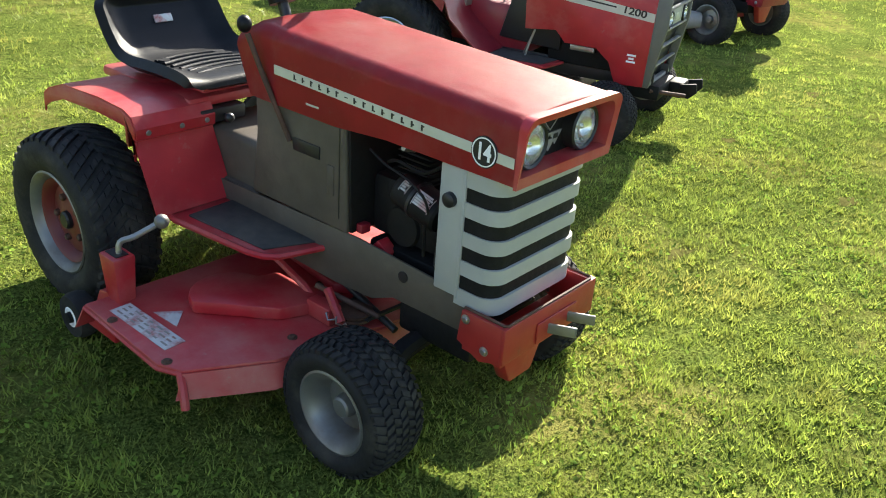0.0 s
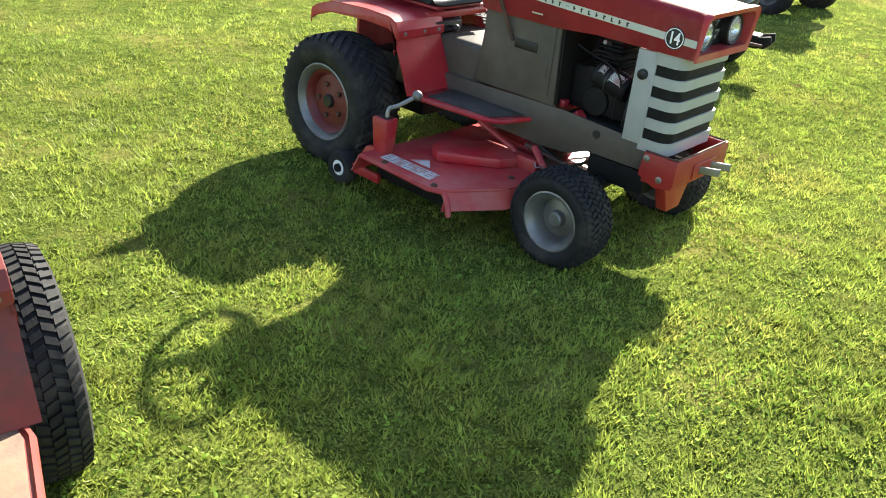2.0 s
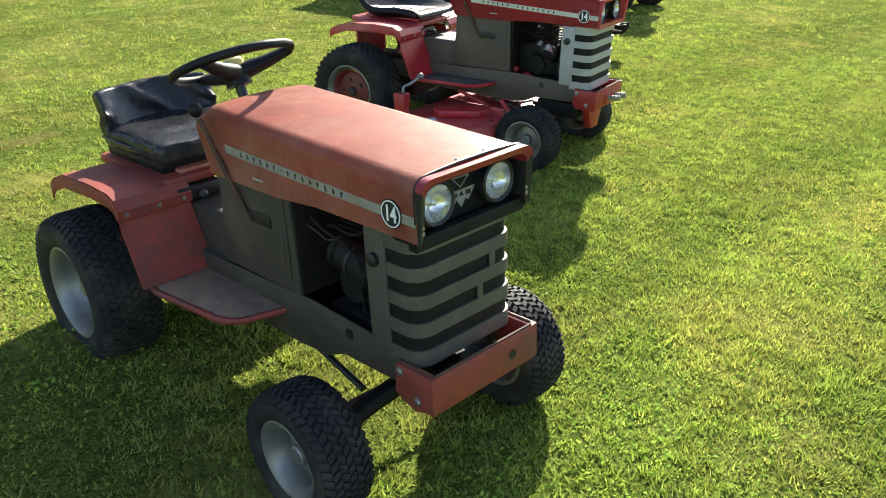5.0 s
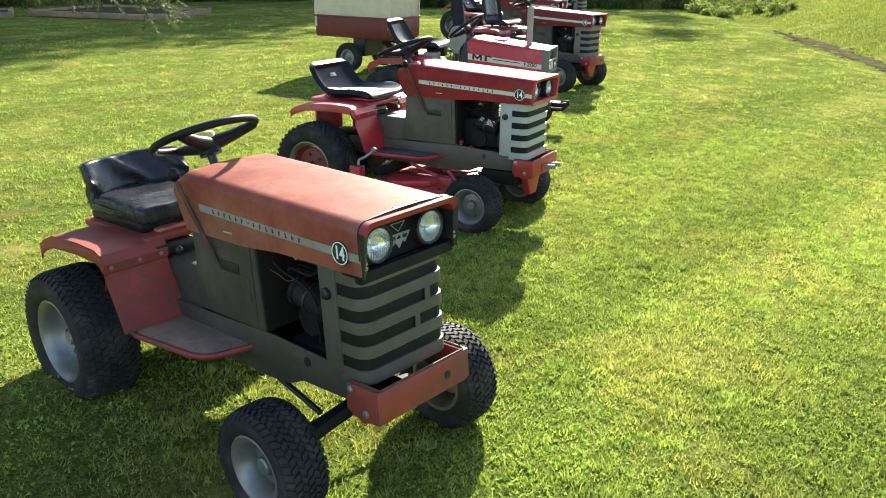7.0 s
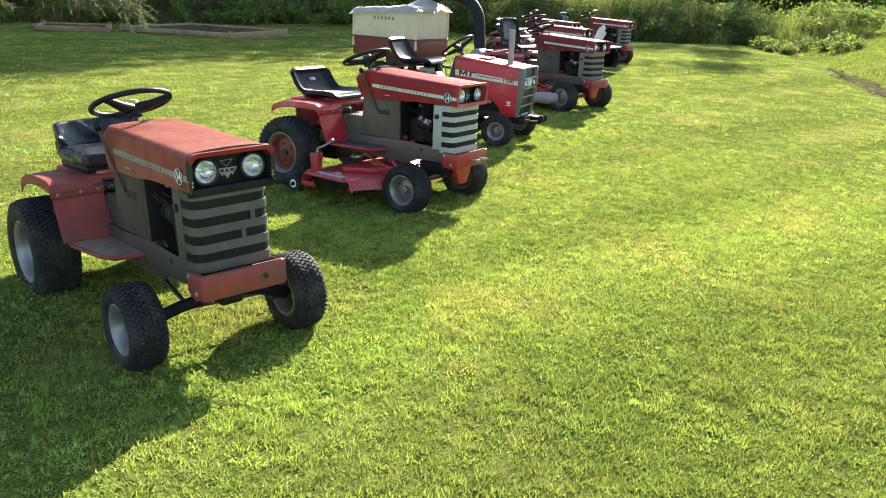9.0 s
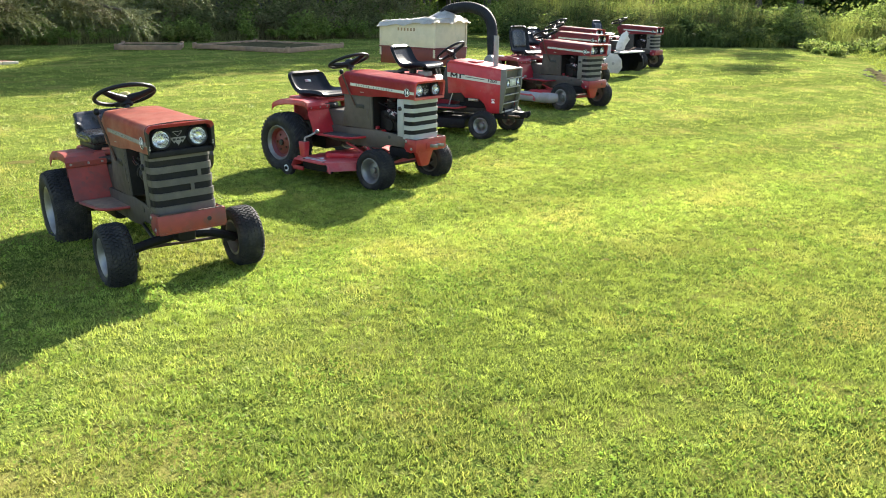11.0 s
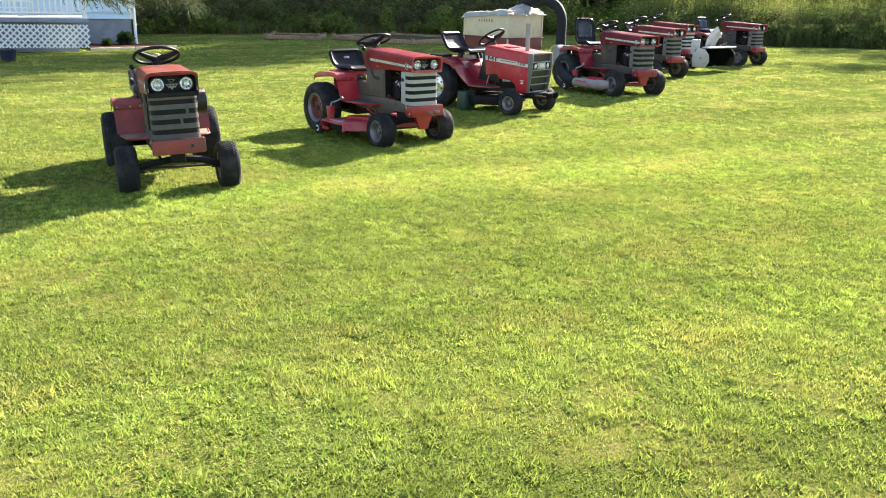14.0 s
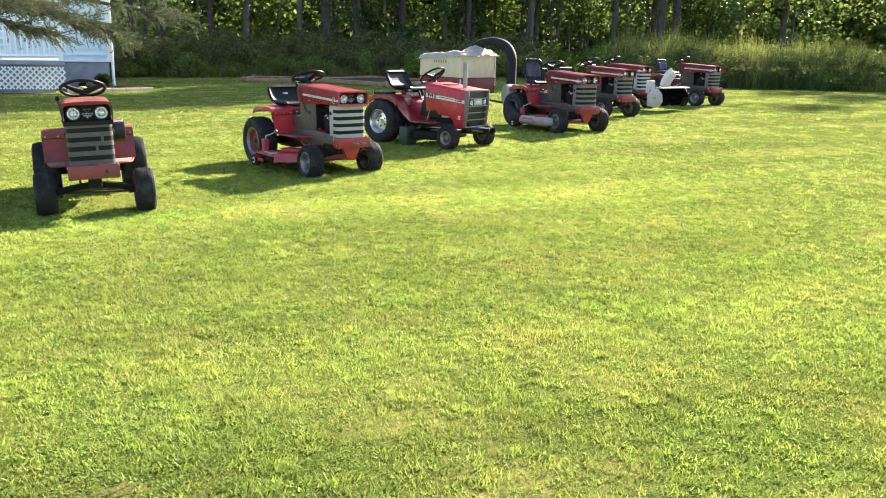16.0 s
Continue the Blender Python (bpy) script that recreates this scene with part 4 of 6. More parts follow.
        pan_seat(t, -0.19 if seat == "pan" else -0.15, 0.685, seat, seat_cover, seat_high)
    for s in (1, -1):
        part("seat_spring", rod((-0.08, s * 0.11, 0.66), (-0.08, s * 0.11, 0.70), 0.02, 12), "black", t)
        part("seat_bracket", box((0.07, s * 0.11 - 0.012, 0.66), (0.10, s * 0.11 + 0.012, 0.705), 0.003), "steel", t)
    steering(t, 0.385, 1.030, cap=cap, turn=steer_turn, lean=-22)
    if deck:
        part("axle_support", box((1.08, -0.15, 0.19), (1.34, 0.15, 0.285), 0.012), "engine", t)
        mower_deck(t)
    return t


def mower_deck(t):
    """Belly mower: pressed deck with a skirt, belt cover, height bracket and gauge wheels."""
    d = new("mower_deck")
    d.parent = t
    d.matrix_local = pose(-0.05, -0.015, -0.045)
    outline = [(0.385, -0.672), (0.79, -0.690), (0.86, -0.66), (0.985, -0.45), (1.06, -0.10), (1.08, 0.34), (0.96, 0.46), (0.50, 0.46), (0.42, 0.36), (0.40, -0.30)]
    bm = bmesh.new()
    prism(outline, "z", 0.185, 0.20, 0.006, bm, 2)
    p = outline + outline[:1]
    part("deck_plate", bm, "red", d)
    sk = bmesh.new()
    n = len(outline)
    c = Vector((0.74, -0.1))
    top, low = [], []
    for x, y in outline:
        q = Vector((x, y))
        o = (q - c).normalized() * 0.030
        top.append(sk.verts.new((x, y, 0.19)))
        low.append(sk.verts.new((x + o.x, y + o.y, 0.122)))
    for i in range(1, n):
        if i > 1:
            sk.faces.new((top[i], top[(i + 1) % n], low[(i + 1) % n], low[i]))
    bmesh.ops.delete(sk, geom=[v for v in sk.verts if not v.link_faces], context="VERTS")
    part("discharge_lip", tube([(0.385, -0.672, 0.186), (0.79, -0.690, 0.186), (0.86, -0.66, 0.186)], 0.007, 6), "red", d)
    part("deck_baffle", box((0.42, -0.60, 0.09), (0.84, -0.585, 0.186), 0.003), "engine", d)
    bmesh.ops.solidify(sk, geom=sk.faces[:], thickness=0.005)
    part("deck_skirt", sk, "red", d)
    cover = []
    for k in range(9):
        a = radians(100 + 160 * k / 8)
        cover.append((0.66 + 0.12 * math.cos(a), -0.36 + 0.12 * math.sin(a)))
    cover += [(0.84, -0.32), (0.88, -0.22), (0.86, -0.16), (0.66, -0.18)]
    part("belt_cover", prism(cover, "z", 0.20, 0.243, 0.010), "red", d)
    part("belt_cover", prism([(0.55, -0.05), (0.60, 0.25), (0.85, 0.25), (0.95, 0.0), (0.82, -0.1)], "z", 0.20, 0.235, 0.010), "red", d)
    dc = box((0.47, -0.640, 0.2005), (0.75, -0.575, 0.2020))
    decal = part("warning_decal", dc, "decal", d, "torn white decal with unreadable lines")
    for k in range(3):
        for j in range(7):
            part("decal_line", box((0.485 + j * 0.037, -0.627 + k * 0.018, 0.2018), (0.513 + j * 0.037 - 0.006 * ((j + k) % 3), -0.621 + k * 0.018, 0.2028)), "stripe_dull", decal)
    part("warning_triangle", prism([(0.56, -0.555), (0.67, -0.550), (0.61, -0.49)], "z", 0.2005, 0.2022), "decal", d)
    # height-adjuster post, lever and knob
    post = prism([(0.385, -0.60), (0.385, -0.545), (0.455, -0.545), (0.455, -0.60)], "z", 0.18, 0.345, 0.008)
    for v in post.verts:
        if v.co.z > 0.3:
            v.co.y = -0.5725 + (v.co.y + 0.5725) * 1.3
            v.co.x = 0.42 + (v.co.x - 0.42) * 1.25
    part("height_post", post, "red", d)
    part("height_slot", box((0.39, -0.592, 0.344), (0.45, -0.553, 0.348)), "black", d)
    part("height_lever", tube(smooth_line([(0.43, -0.572, 0.33), (0.43, -0.565, 0.38), (0.45, -0.53, 0.395), (0.475, -0.47, 0.425)], 4), 0.009, 8), "steel", d)
    part("lever_knob", ball((0.482, -0.458, 0.433), 0.022), "rim", d)
    part("height_link", prism([(0.30, 0.13), (0.34, 0.20), (0.42, 0.22), (0.44, 0.19), (0.36, 0.12)], "y", -0.60, -0.575, 0.004), "red", d)
    for y in (-0.615, 0.40):
        gw = new("gauge_wheel")
        gw.parent = d
        gw.matrix_local = pose(0.225, y, 0.072, 0, 0, 180)
        part("tyre", lathe([(-0.03, 0.03), (-0.034, 0.05), (-0.03, 0.068), (-0.012, 0.075), (0.012, 0.075), (0.03, 0.068), (0.034, 0.05), (0.03, 0.03), (-0.03, 0.03)], 28), "rubber", gw)
        part("hub", lathe([(-0.031, 0.0), (-0.031, 0.034), (0.031, 0.034), (0.034, 0.028), (0.028, 0.016), (0.040, 0.014), (0.041, 0.0)], 24), "white", gw)
        part("hub_cap", lathe([(0.028, 0.0), (0.028, 0.019), (0.042, 0.017), (0.043, 0.0)], 16), "engine", gw)
        part("wheel_arm", box((0.26, y - 0.01, 0.07), (0.45, y + 0.01, 0.11), 0.005), "red", d)
    part("corner_hook", tube(smooth_line([(0.84, -0.655, 0.19), (0.878, -0.672, 0.165), (0.895, -0.68, 0.14), (0.905, -0.685, 0.112)], 4), 0.012, 8), "red", d)
    for k, (x, y) in enumerate(((0.52, -0.66), (0.80, -0.665), (0.55, -0.30), (0.93, -0.35), (0.75, -0.09), (1.03, 0.05))):
        bolt(d, (x, y, 0.2), "z", 0.010, "rust")
    # linkage, pulleys and belt in the gap under the footboard
    for x, y, r in ((0.98, -0.16, 0.055), (1.02, 0.16, 0.055), (0.90, -0.02, 0.04)):
        pl = lathe([(0, 0.0), (0, r), (0.008, r), (0.012, r * 0.86), (0.016, r), (0.024, r), (0.024, 0)], 24)
        ob = part("pulley", pl, "rust", d)
        ob.matrix_local = pose(x, y, 0.215, 90)
    part("drive_belt", tube([(1.035, -0.16, 0.228), (1.06, 0.16, 0.228), (0.98, 0.21, 0.228), (0.90, 0.0, 0.228), (0.95, -0.21, 0.228)], 0.008, 6, closed=True), "black", d)
    part("lift_arm", tube([(0.60, -0.185, 0.31), (0.80, -0.19, 0.25), (0.86, -0.19, 0.21)], 0.012, 8), "red", d)
    part("lift_arm", tube([(0.92, -0.21, 0.30), (1.0, -0.23, 0.23)], 0.014, 8), "red", d)
    part("idler_bracket", box((0.86, -0.24, 0.20), (0.96, -0.19, 0.255), 0.006), "red", d)
    part("hanger_rod", rod((0.88, -0.22, 0.30), (1.06, -0.14, 0.24), 0.008), "rust", d)
    part("spring", tube([(0.95 + 0.012 * k, -0.25 + 0.010 * math.cos(k * 1.9), 0.245 + 0.010 * math.sin(k * 1.9)) for k in range(16)], 0.003, 5), "steel", d)
    return d


def at_row(x, y, heading, lift=0.05):
    """A tractor's place: the ground under its rear axle, and the angle of its nose from -y towards +x."""
    fx, fy = x + 1.17 * math.sin(radians(heading)), y - 1.17 * math.cos(radians(heading))
    z0, z1 = ground_z(x, y), ground_z(fx, fy)
    return pose(x, y, z0 + lift, 0, math.degrees(-math.atan2(z1 - z0, 1.17)), heading - 90)


# ---- a later, squarer tractor ----
def square_tractor(at):
    t = thing("garden_tractor", at, "red square-nosed garden tractor with silver rear rims and exhaust stack", "tractor", "garden tractors in a row")
    for s in (1, -1):
        wheel(t, -0.12, s * 0.40, 0.315, 0.26, 0.165, s, "chrome", "lug")
        wheel(t, 1.17, s * 0.41, 0.17, 0.15, 0.085, s, "rim", "turf")
        part("axle_spindle", rod((1.16, s * 0.30, 0.17), (1.16, s * 0.38, 0.18), 0.02), "black", t)
        part("side_rail", box((0.0, s * 0.15 - 0.005, 0.27), (1.34, s * 0.15 + 0.005, 0.36), 0.003), "black", t)
    part("front_axle", tube([(1.16, -0.36, 0.19), (1.16, -0.15, 0.225), (1.16, 0.15, 0.225), (1.16, 0.36, 0.19)], 0.03, 8), "black", t)
    part("rear_axle_case", rod((-0.12, -0.3, 0.30), (-0.12, 0.3, 0.30), 0.055, 16), "engine", t)
    part("transaxle", box((-0.22, -0.13, 0.20), (0.18, 0.13, 0.45), 0.03), "engine", t)
    # hood: flat sides with a wheel arch, sloping top
    sidep = [(0.60, 0.50), (0.575, 0.86), (0.62, 0.905), (1.325, 0.825), (1.31, 0.30), (1.15, 0.29), (1.10, 0.40), (1.02, 0.46), (0.84, 0.46), (0.78, 0.52)]
    hood = None
    for s in (1, -1):
        hb = prism(sidep, "y", s * 0.232, s * 0.238, 0.0015)
        ob = part("hood_side", hb, "red", t)
        hood = ob if s < 0 else hood
        for a, b, m in (((0.585, 0.703), (1.31, 0.640), "stripe"),):
            part("hood_stripe", prism([(a[0], a[1]), (a[0], a[1] + 0.058), (b[0], b[1] + 0.044), (b[0], b[1])], "y", s * 0.2385, s * 0.2398), m, ob, "white stripe with black mark and number")
        mk = bmesh.new()
        for q in ([(0.0, 0.0), (0.0, 1.0), (0.25, 1.0), (0.5, 0.5), (0.75, 1.0), (1.0, 1.0), (1.0, 0.0), (0.8, 0.0), (0.8, 0.55), (0.5, 0.1), (0.2, 0.55), (0.2, 0.0)], [(1.25, 0.0), (1.25, 1.0), (2.0, 1.0), (2.0, 0.78), (1.5, 0.78), (1.5, 0.0)]):
            q = [(0.630 + 0.098 * u, 0.704 - 0.087 * 0.098 * u + 0.054 * v) for u, v in q]
            prism(q, "y", s * 0.2398, s * 0.2408, 0, mk)
        part("stripe_mark", mk, "black", ob)
        part("stripe_line", prism([(0.84, 0.708), (0.84, 0.716), (1.10, 0.694), (1.10, 0.686)], "y", s * 0.2398, s * 0.2406), "black", ob)
        lettering("model_number", "1200", 0.046, pose(1.20, s * 0.2402, 0.678, 90, 0, 0 if s < 0 else 180) @ pose(0, 0, 0, 0, 0, -5 if s < 0 else 5) @ Matrix.Diagonal((1.45, 1.1, 1, 1)), "black", ob)
        for k, (w, z) in enumerate(((0.05, 0.452), (0.03, 0.434), (0.05, 0.417))):
            part("dealer_mark", box((1.22 - w / 2, s * 0.2385 - 0.001, z), (1.22 + w / 2, s * 0.2385 + 0.001, z + 0.010)), "white", ob)
    part("hood_top", prism([(0.575, 0.86), (0.62, 0.905), (1.35, 0.822), (1.35, 0.80), (0.62, 0.87)], "y", -0.240, 0.240, 0.006), "red", t)
    part("hood_scoop", box((0.80, -0.12, 0.875), (0.92, 0.12, 0.895), 0.01), "red", t)
    stack = lathe([(0, 0.0), (0, 0.030), (0.36, 0.032), (0.36, 0.028), (0.2, 0.0)], 16)
    part("exhaust_stack", stack, "hose_grey", t, "grey exhaust pipe").matrix_local = pose(1.144, -0.03, 0.845, 90, 0, 0)
    # front: pale frame that leans back towards the bottom, four dark openings, lamps
    def lean(z):
        return 1.365 - 0.05 * max(0.0, (0.62 - z) / 0.33)
    for s in (1, -1):
        f = prism([(1.305, 0.30), (1.315, 0.828), (1.385, 0.822), (1.385, 0.62), (lean(0.30) + 0.02, 0.30)], "y", s * 0.218, s * 0.245, 0.006)
        part("grille_post", f, "grille_dull", t)
    part("grille_back", prism([(1.24, 0.31), (1.24, 0.80), (1.343, 0.80), (1.343, 0.62), (1.29, 0.31)], "y", -0.21, 0.21), "black", t)
    for z, h in ((0.812, 0.018), (0.705, 0.011), (0.597, 0.011), (0.505, 0.011), (0.405, 0.011), (0.302, 0.018)):
        part("grille_bar", box((lean(z) - 0.012, -0.22, z), (lean(z) + 0.014, 0.22, z + h), 0.003), "hose_grey", t)
    part("lamp_plate", box((1.345, -0.10, 0.615), (1.370, 0.10, 0.70), 0.006), "grille", t)
    part("lamp_plate_mark", box((1.369, -0.05, 0.635), (1.3725, 0.05, 0.675), 0.002), "stripe", t)
    for s in (1, -1):
        headlamp(t, 1.370, s * 0.15, 0.655, 0.04)
    # front hitch
    part("front_weight", box((1.37, 0.06, 0.20), (1.46, 0.20, 0.29), 0.015), "engine", t)
    for y in (0.06, 0.20):
        part("hitch_ear", prism([(1.44, 0.21), (1.44, 0.28), (1.53, 0.30), (1.54, 0.25), (1.50, 0.21)], "y", y - 0.008, y + 0.008, 0.003), "engine", t)
    part("hitch_bar", rod((1.33, -0.16, 0.27), (1.50, -0.05, 0.25), 0.011), "rust", t)
    part("front_frame", box((1.20, -0.16, 0.22), (1.38, 0.16, 0.30), 0.008), "engine", t)
    # dash, floor, fenders
    part("dash_tower", prism([(0.42, 0.42), (0.55, 0.90), (0.66, 0.90), (0.80, 0.55), (0.80, 0.40)], "y", -0.19, 0.19, 0.012), "black", t)
    part("engine_block", box((0.72, -0.17, 0.33), (1.15, 0.17, 0.66), 0.02), "engine", t)
    part("engine_tin", box((0.86, -0.20, 0.42), (1.0, -0.17, 0.45), 0.004), "steel", t)
    part("tunnel_cover", prism([(0.02, 0.34), (0.06, 0.66), (0.20, 0.68), (0.34, 0.60), (0.56, 0.60), (0.60, 0.34)], "y", -0.155, 0.155, 0.02), "red_dull", t)
    part("battery", box((0.08, 0.02, 0.69), (0.27, 0.15, 0.79), 0.008), "engine", t)
    part("battery_cover", box((0.10, -0.14, 0.68), (0.24, 0.0, 0.74), 0.008), "hose_grey", t)
    for k, y in enumerate((-0.10, -0.05, 0.05)):
        part("shift_lever", tube(smooth_line([(0.40, y, 0.59), (0.38 + 0.02 * k, y - 0.01, 0.70), (0.36 + 0.03 * k, y - 0.03, 0.78)], 4), 0.006, 6), "steel", t)
    for s in (1, -1):
        up = [(0.44, 0.35), (0.34, 0.42), (0.22, 0.52), (0.19, 0.60), (0.12, 0.655), (-0.05, 0.70), (-0.25, 0.69), (-0.36, 0.64), (-0.38, 0.60)]
        a, b = sorted((s * 0.16, s * 0.44))
        fender = part("fender", ribbon(up, "y", a, b, 0.007), "red_dull", t)
        low = [(x * 0.94, z - 0.05) for x, z in up[3:]]
        part("fender_lip", prism(up[3:] + list(reversed(low)), "y", s * 0.436, s * 0.443), "red_dull", fender)
        foot = part("footboard", prism([(0.42, s * 0.16), (0.42, s * 0.42), (0.80, s * 0.40), (0.84, s * 0.20)], "z", 0.335, 0.35, 0.004), "red", t)
        part("rubber_mat", prism([(0.45, s * 0.18), (0.45, s * 0.40), (0.77, s * 0.37), (0.80, s * 0.21)], "z", 0.35, 0.356), "mat", foot)
        part("pedal_rod", tube([(0.62, s * 0.25, 0.35), (0.66, s * 0.24, 0.50), (0.60, s * 0.22, 0.36)], 0.006, 6), "steel", t)
    part("seat_deck", box((-0.30, -0.17, 0.64), (0.20, 0.17, 0.70), 0.015), "red", t)
    part("battery_tray", box((0.02, -0.22, 0.56), (0.22, -0.10, 0.66), 0.01), "steel", t)
    part("tool_tray", box((-0.30, -0.42, 0.69), (-0.05, -0.20, 0.74), 0.012), "vinyl", t)
    pan_seat(t, -0.16, 0.79, "pan", "vinyl", 1.3)
    part("seat_spring", rod((-0.05, 0, 0.69), (-0.05, 0, 0.80), 0.05, 14), "black", t)
    steering(t, 0.50, 1.00, 0.19, turn=10, lean=-36)
    part("mower_deck", prism([(0.30, -0.40), (0.36, 0.40), (0.86, 0.40), (0.90, -0.35), (0.6, -0.46)], "z", 0.10, 0.22, 0.02), "engine", t)
    return t


# ---- the lawn sheet ----
def lawn_sheet():
    ax = sorted(set([-900, -400, -150, -70, -40] + [round(v, 2) for v in np.arange(-30, 60.1, 0.5)] + [70, 90, 130, 250, 500, 1200]))
    n = len(ax)
    verts = [(x, y, ground_z(x, y)) for y in ax for x in ax]
    faces = [(j * n + i, j * n + i + 1, (j + 1) * n + i + 1, (j + 1) * n + i) for j in range(n - 1) for i in range(n - 1)]
    me = bpy.data.meshes.new("ground")
    me.from_pydata(verts, [], faces)
    me.materials.append(M["lawn"])
    for p in me.polygons:
        p.use_smooth = True
    return tagged(new("ground", me), "mown green lawn with dry patches", "lawn", kind="structure")


lawn_sheet()

A = garden_tractor(pose(-1.367, 1.211, -0.074, 2.4, -3.5, -91.5), "faded orange-red garden tractor, black cushion seat, no mower", red="red_faded", body="grey_dark", grille="grille_grime", bumper="red_worn", seat="cushion", nose="open",
                   cap="yellow", foot_mat=False, steer_turn=35, rear_z=0.242, axle_drop=0.013, gear=((-0.08, 0.405, 0.283), (1.19, 0.405, 0.195, 0.17, 0.128)), fender_out=0.412, open_bay=True)
B = garden_tractor(pose(1.122, 2.719, -0.002, 0.3, -0.47, -78), "bright red garden tractor with a red belly mower deck", deck=True, rear_hub="red_hub", tow=True, steer_turn=-20, rear_z=0.2326,
                   gear=((-0.065, 0.455, 0.29), (1.155, 0.395, 0.193, 0.18, 0.099)), fender_out=0.425)
C = square_tractor(pose(3.249, 4.116, -0.002, 0, -0.4, -65.2))
D = garden_tractor(at_row(6.353, 5.442, 5), "red garden tractor with high-backed seat and leaf duct", seat="tall", seat_high=0.94, deck=True, red="red_dull", bumper="red_dull", body="grey_dark", grille="grille_dull")
E = garden_tractor(at_row(8.537, 7.572, 14), "red garden tractor with dusty grey grille", red="red_dull", bumper="red_dull", body="grey_dark", grille="grille_dull")
F = garden_tractor(at_row(10.43, 9.42, 14), "red garden tractor carrying a white snow blower", red="red_dull", bumper="red_dull", body="grey_dark", grille="grille")
G = garden_tractor(at_row(12.84, 9.80, 15), "red garden tractor with worn blue-grey seat", seat="tall", seat_cover="vinyl_blue", seat_high=0.66, red="red_dull", bumper="red_dull", body="grey_dark", grille="grille_dull")


# ---- leaf cart, duct and hoses behind the fourth tractor ----
def leaf_cart():
    c = thing("leaf_cart", pose(5.79, 6.75, ground_z(5.8, 7.0) + 0.03, 0, 0, 15), "red steel cart with off-white panel box and tarp top", "cart")
    # local: x along the front edge, y to the rear
    part("tub", prism([(-0.42, 0.46), (-0.44, 0.76), (0.44, 0.76), (0.42, 0.46)], "y", -0.02, 1.22, 0.015), "red_hub", c)
    part("tub_rib", box((-0.45, -0.035, 0.735), (0.45, 1.235, 0.76), 0.006), "red_hub", c)
    for lo, hi in (((-0.425, 0.0, 0.76), (0.425, 0.015, 1.24)), ((-0.425, 1.19, 0.76), (0.425, 1.205, 1.15)), ((-0.44, 0.0, 0.76), (-0.427, 1.205, 1.16)), ((0.427, 0.0, 0.76), (0.44, 1.205, 1.16))):
        part("side_panel", box(lo, hi, 0.003), "canvas", c)
    for x in (-0.43, 0.43):
        for y in (0.0, 1.20):
            part("corner_post", box((x - 0.018, y - 0.015, 0.6), (x + 0.018, y + 0.02, 1.22 - 0.07 * y), 0.004), "canvas", c)
    for k in range(6):
        part("panel_mark", box((-0.4425, 0.42 + k * 0.07, 1.02), (-0.4405, 0.455 + k * 0.07, 1.07)), "timber", c)
    tp = bmesh.new()
    n = 22
    rows = []
    for j in range(n + 1):
        row = []
        for i in range(n + 1):
            x, y = -0.49 + 0.98 * i / n, -0.06 + 1.33 * j / n
            edge = max(abs(x) / 0.49, abs(y - 0.605) / 0.665)
            z = 1.255 - 0.08 * (y / 1.2) + 0.05 * noise.noise((x * 4, y * 4, 3)) + 0.025 * noise.noise((x * 13, y * 13, 7))
            z += 0.13 * math.exp(-((x - 0.15) ** 2 + (y - 0.25) ** 2) / 0.04)
            z -= 0.09 * max(0, (edge - 0.86) / 0.14)
            row.append(tp.verts.new((x, y, z)))
        rows.append(row)
    for j in range(n):
        for i in range(n):
            tp.faces.new((rows[j][i], rows[j][i + 1], rows[j + 1][i + 1], rows[j + 1][i]))
    bmesh.ops.solidify(tp, geom=tp.faces[:], thickness=0.006)
    part("tarp", tp, "tarp", c, "crumpled grey-white tarp", angle=60)
    for s in (-1, 1):
        wheel(c, s * 0.0 + 0.0, 0, 0.2, 0.12, 0.1, 1, "rim", "turf").matrix_local = pose(s * 0.49, 0.62, 0.2, 0, 0, -90 * s)
    part("axle", rod((-0.45, 0.6, 0.2), (0.45, 0.6, 0.2), 0.02), "black", c)
    part("axle_mount", box((-0.25, 0.5, 0.2), (0.25, 0.7, 0.5), 0.01), "black", c)
    part("drawbar", tube([(0, 0.5, 0.45), (0.05, -0.2, 0.36), (0.12, -0.75, 0.32)], 0.022, 8), "black", c)
    return c


leaf_cart()


def vacuum_duct():
    v = thing("leaf_blower_duct", pose(0, 0, 0.05), "black ribbed hose arching from blower to leaf cart", "hose")
    arch = smooth_line([(6.05, 5.92, 0.55), (6.12, 6.04, 0.90), (6.17, 6.14, 1.18), (6.16, 6.32, 1.36), (6.08, 6.56, 1.44), (5.97, 6.80, 1.43), (5.88, 6.98, 1.37), (5.82, 7.08, 1.24)], 14)
    part("hose", tube(arch, 0.085, 14, ribs=0.07), "hose", v)
    part("hose_collar", tube(arch[:4], 0.098, 16), "hose_grey", v)
    b = lathe([(-0.09, 0.0), (-0.09, 0.17), (-0.07, 0.19), (0.07, 0.19), (0.09, 0.17), (0.09, 0.0)], 28)
    part("blower_housing", b, "hose_grey", v, "grey metal blower housing").matrix_local = pose(5.98, 5.85, 0.52, 0, 0, 80)
    part("blower_engine", box((5.98, 5.72, 0.42), (6.16, 5.98, 0.70), 0.03), "engine", v)
    low = smooth_line([(5.92, 5.70, 0.42), (5.80, 5.45, 0.28), (5.74, 5.10, 0.18), (5.76, 4.95, 0.16)], 8)
    part("lower_hose", tube(low, 0.085, 14, ribs=0.07), "hose", v)
    part("discharge_pipe", tube([(5.755, 4.98, 0.16), (5.79, 4.70, 0.16), (5.83, 4.45, 0.16)], 0.074, 18), "hose_grey", v, "grey plastic discharge pipe")
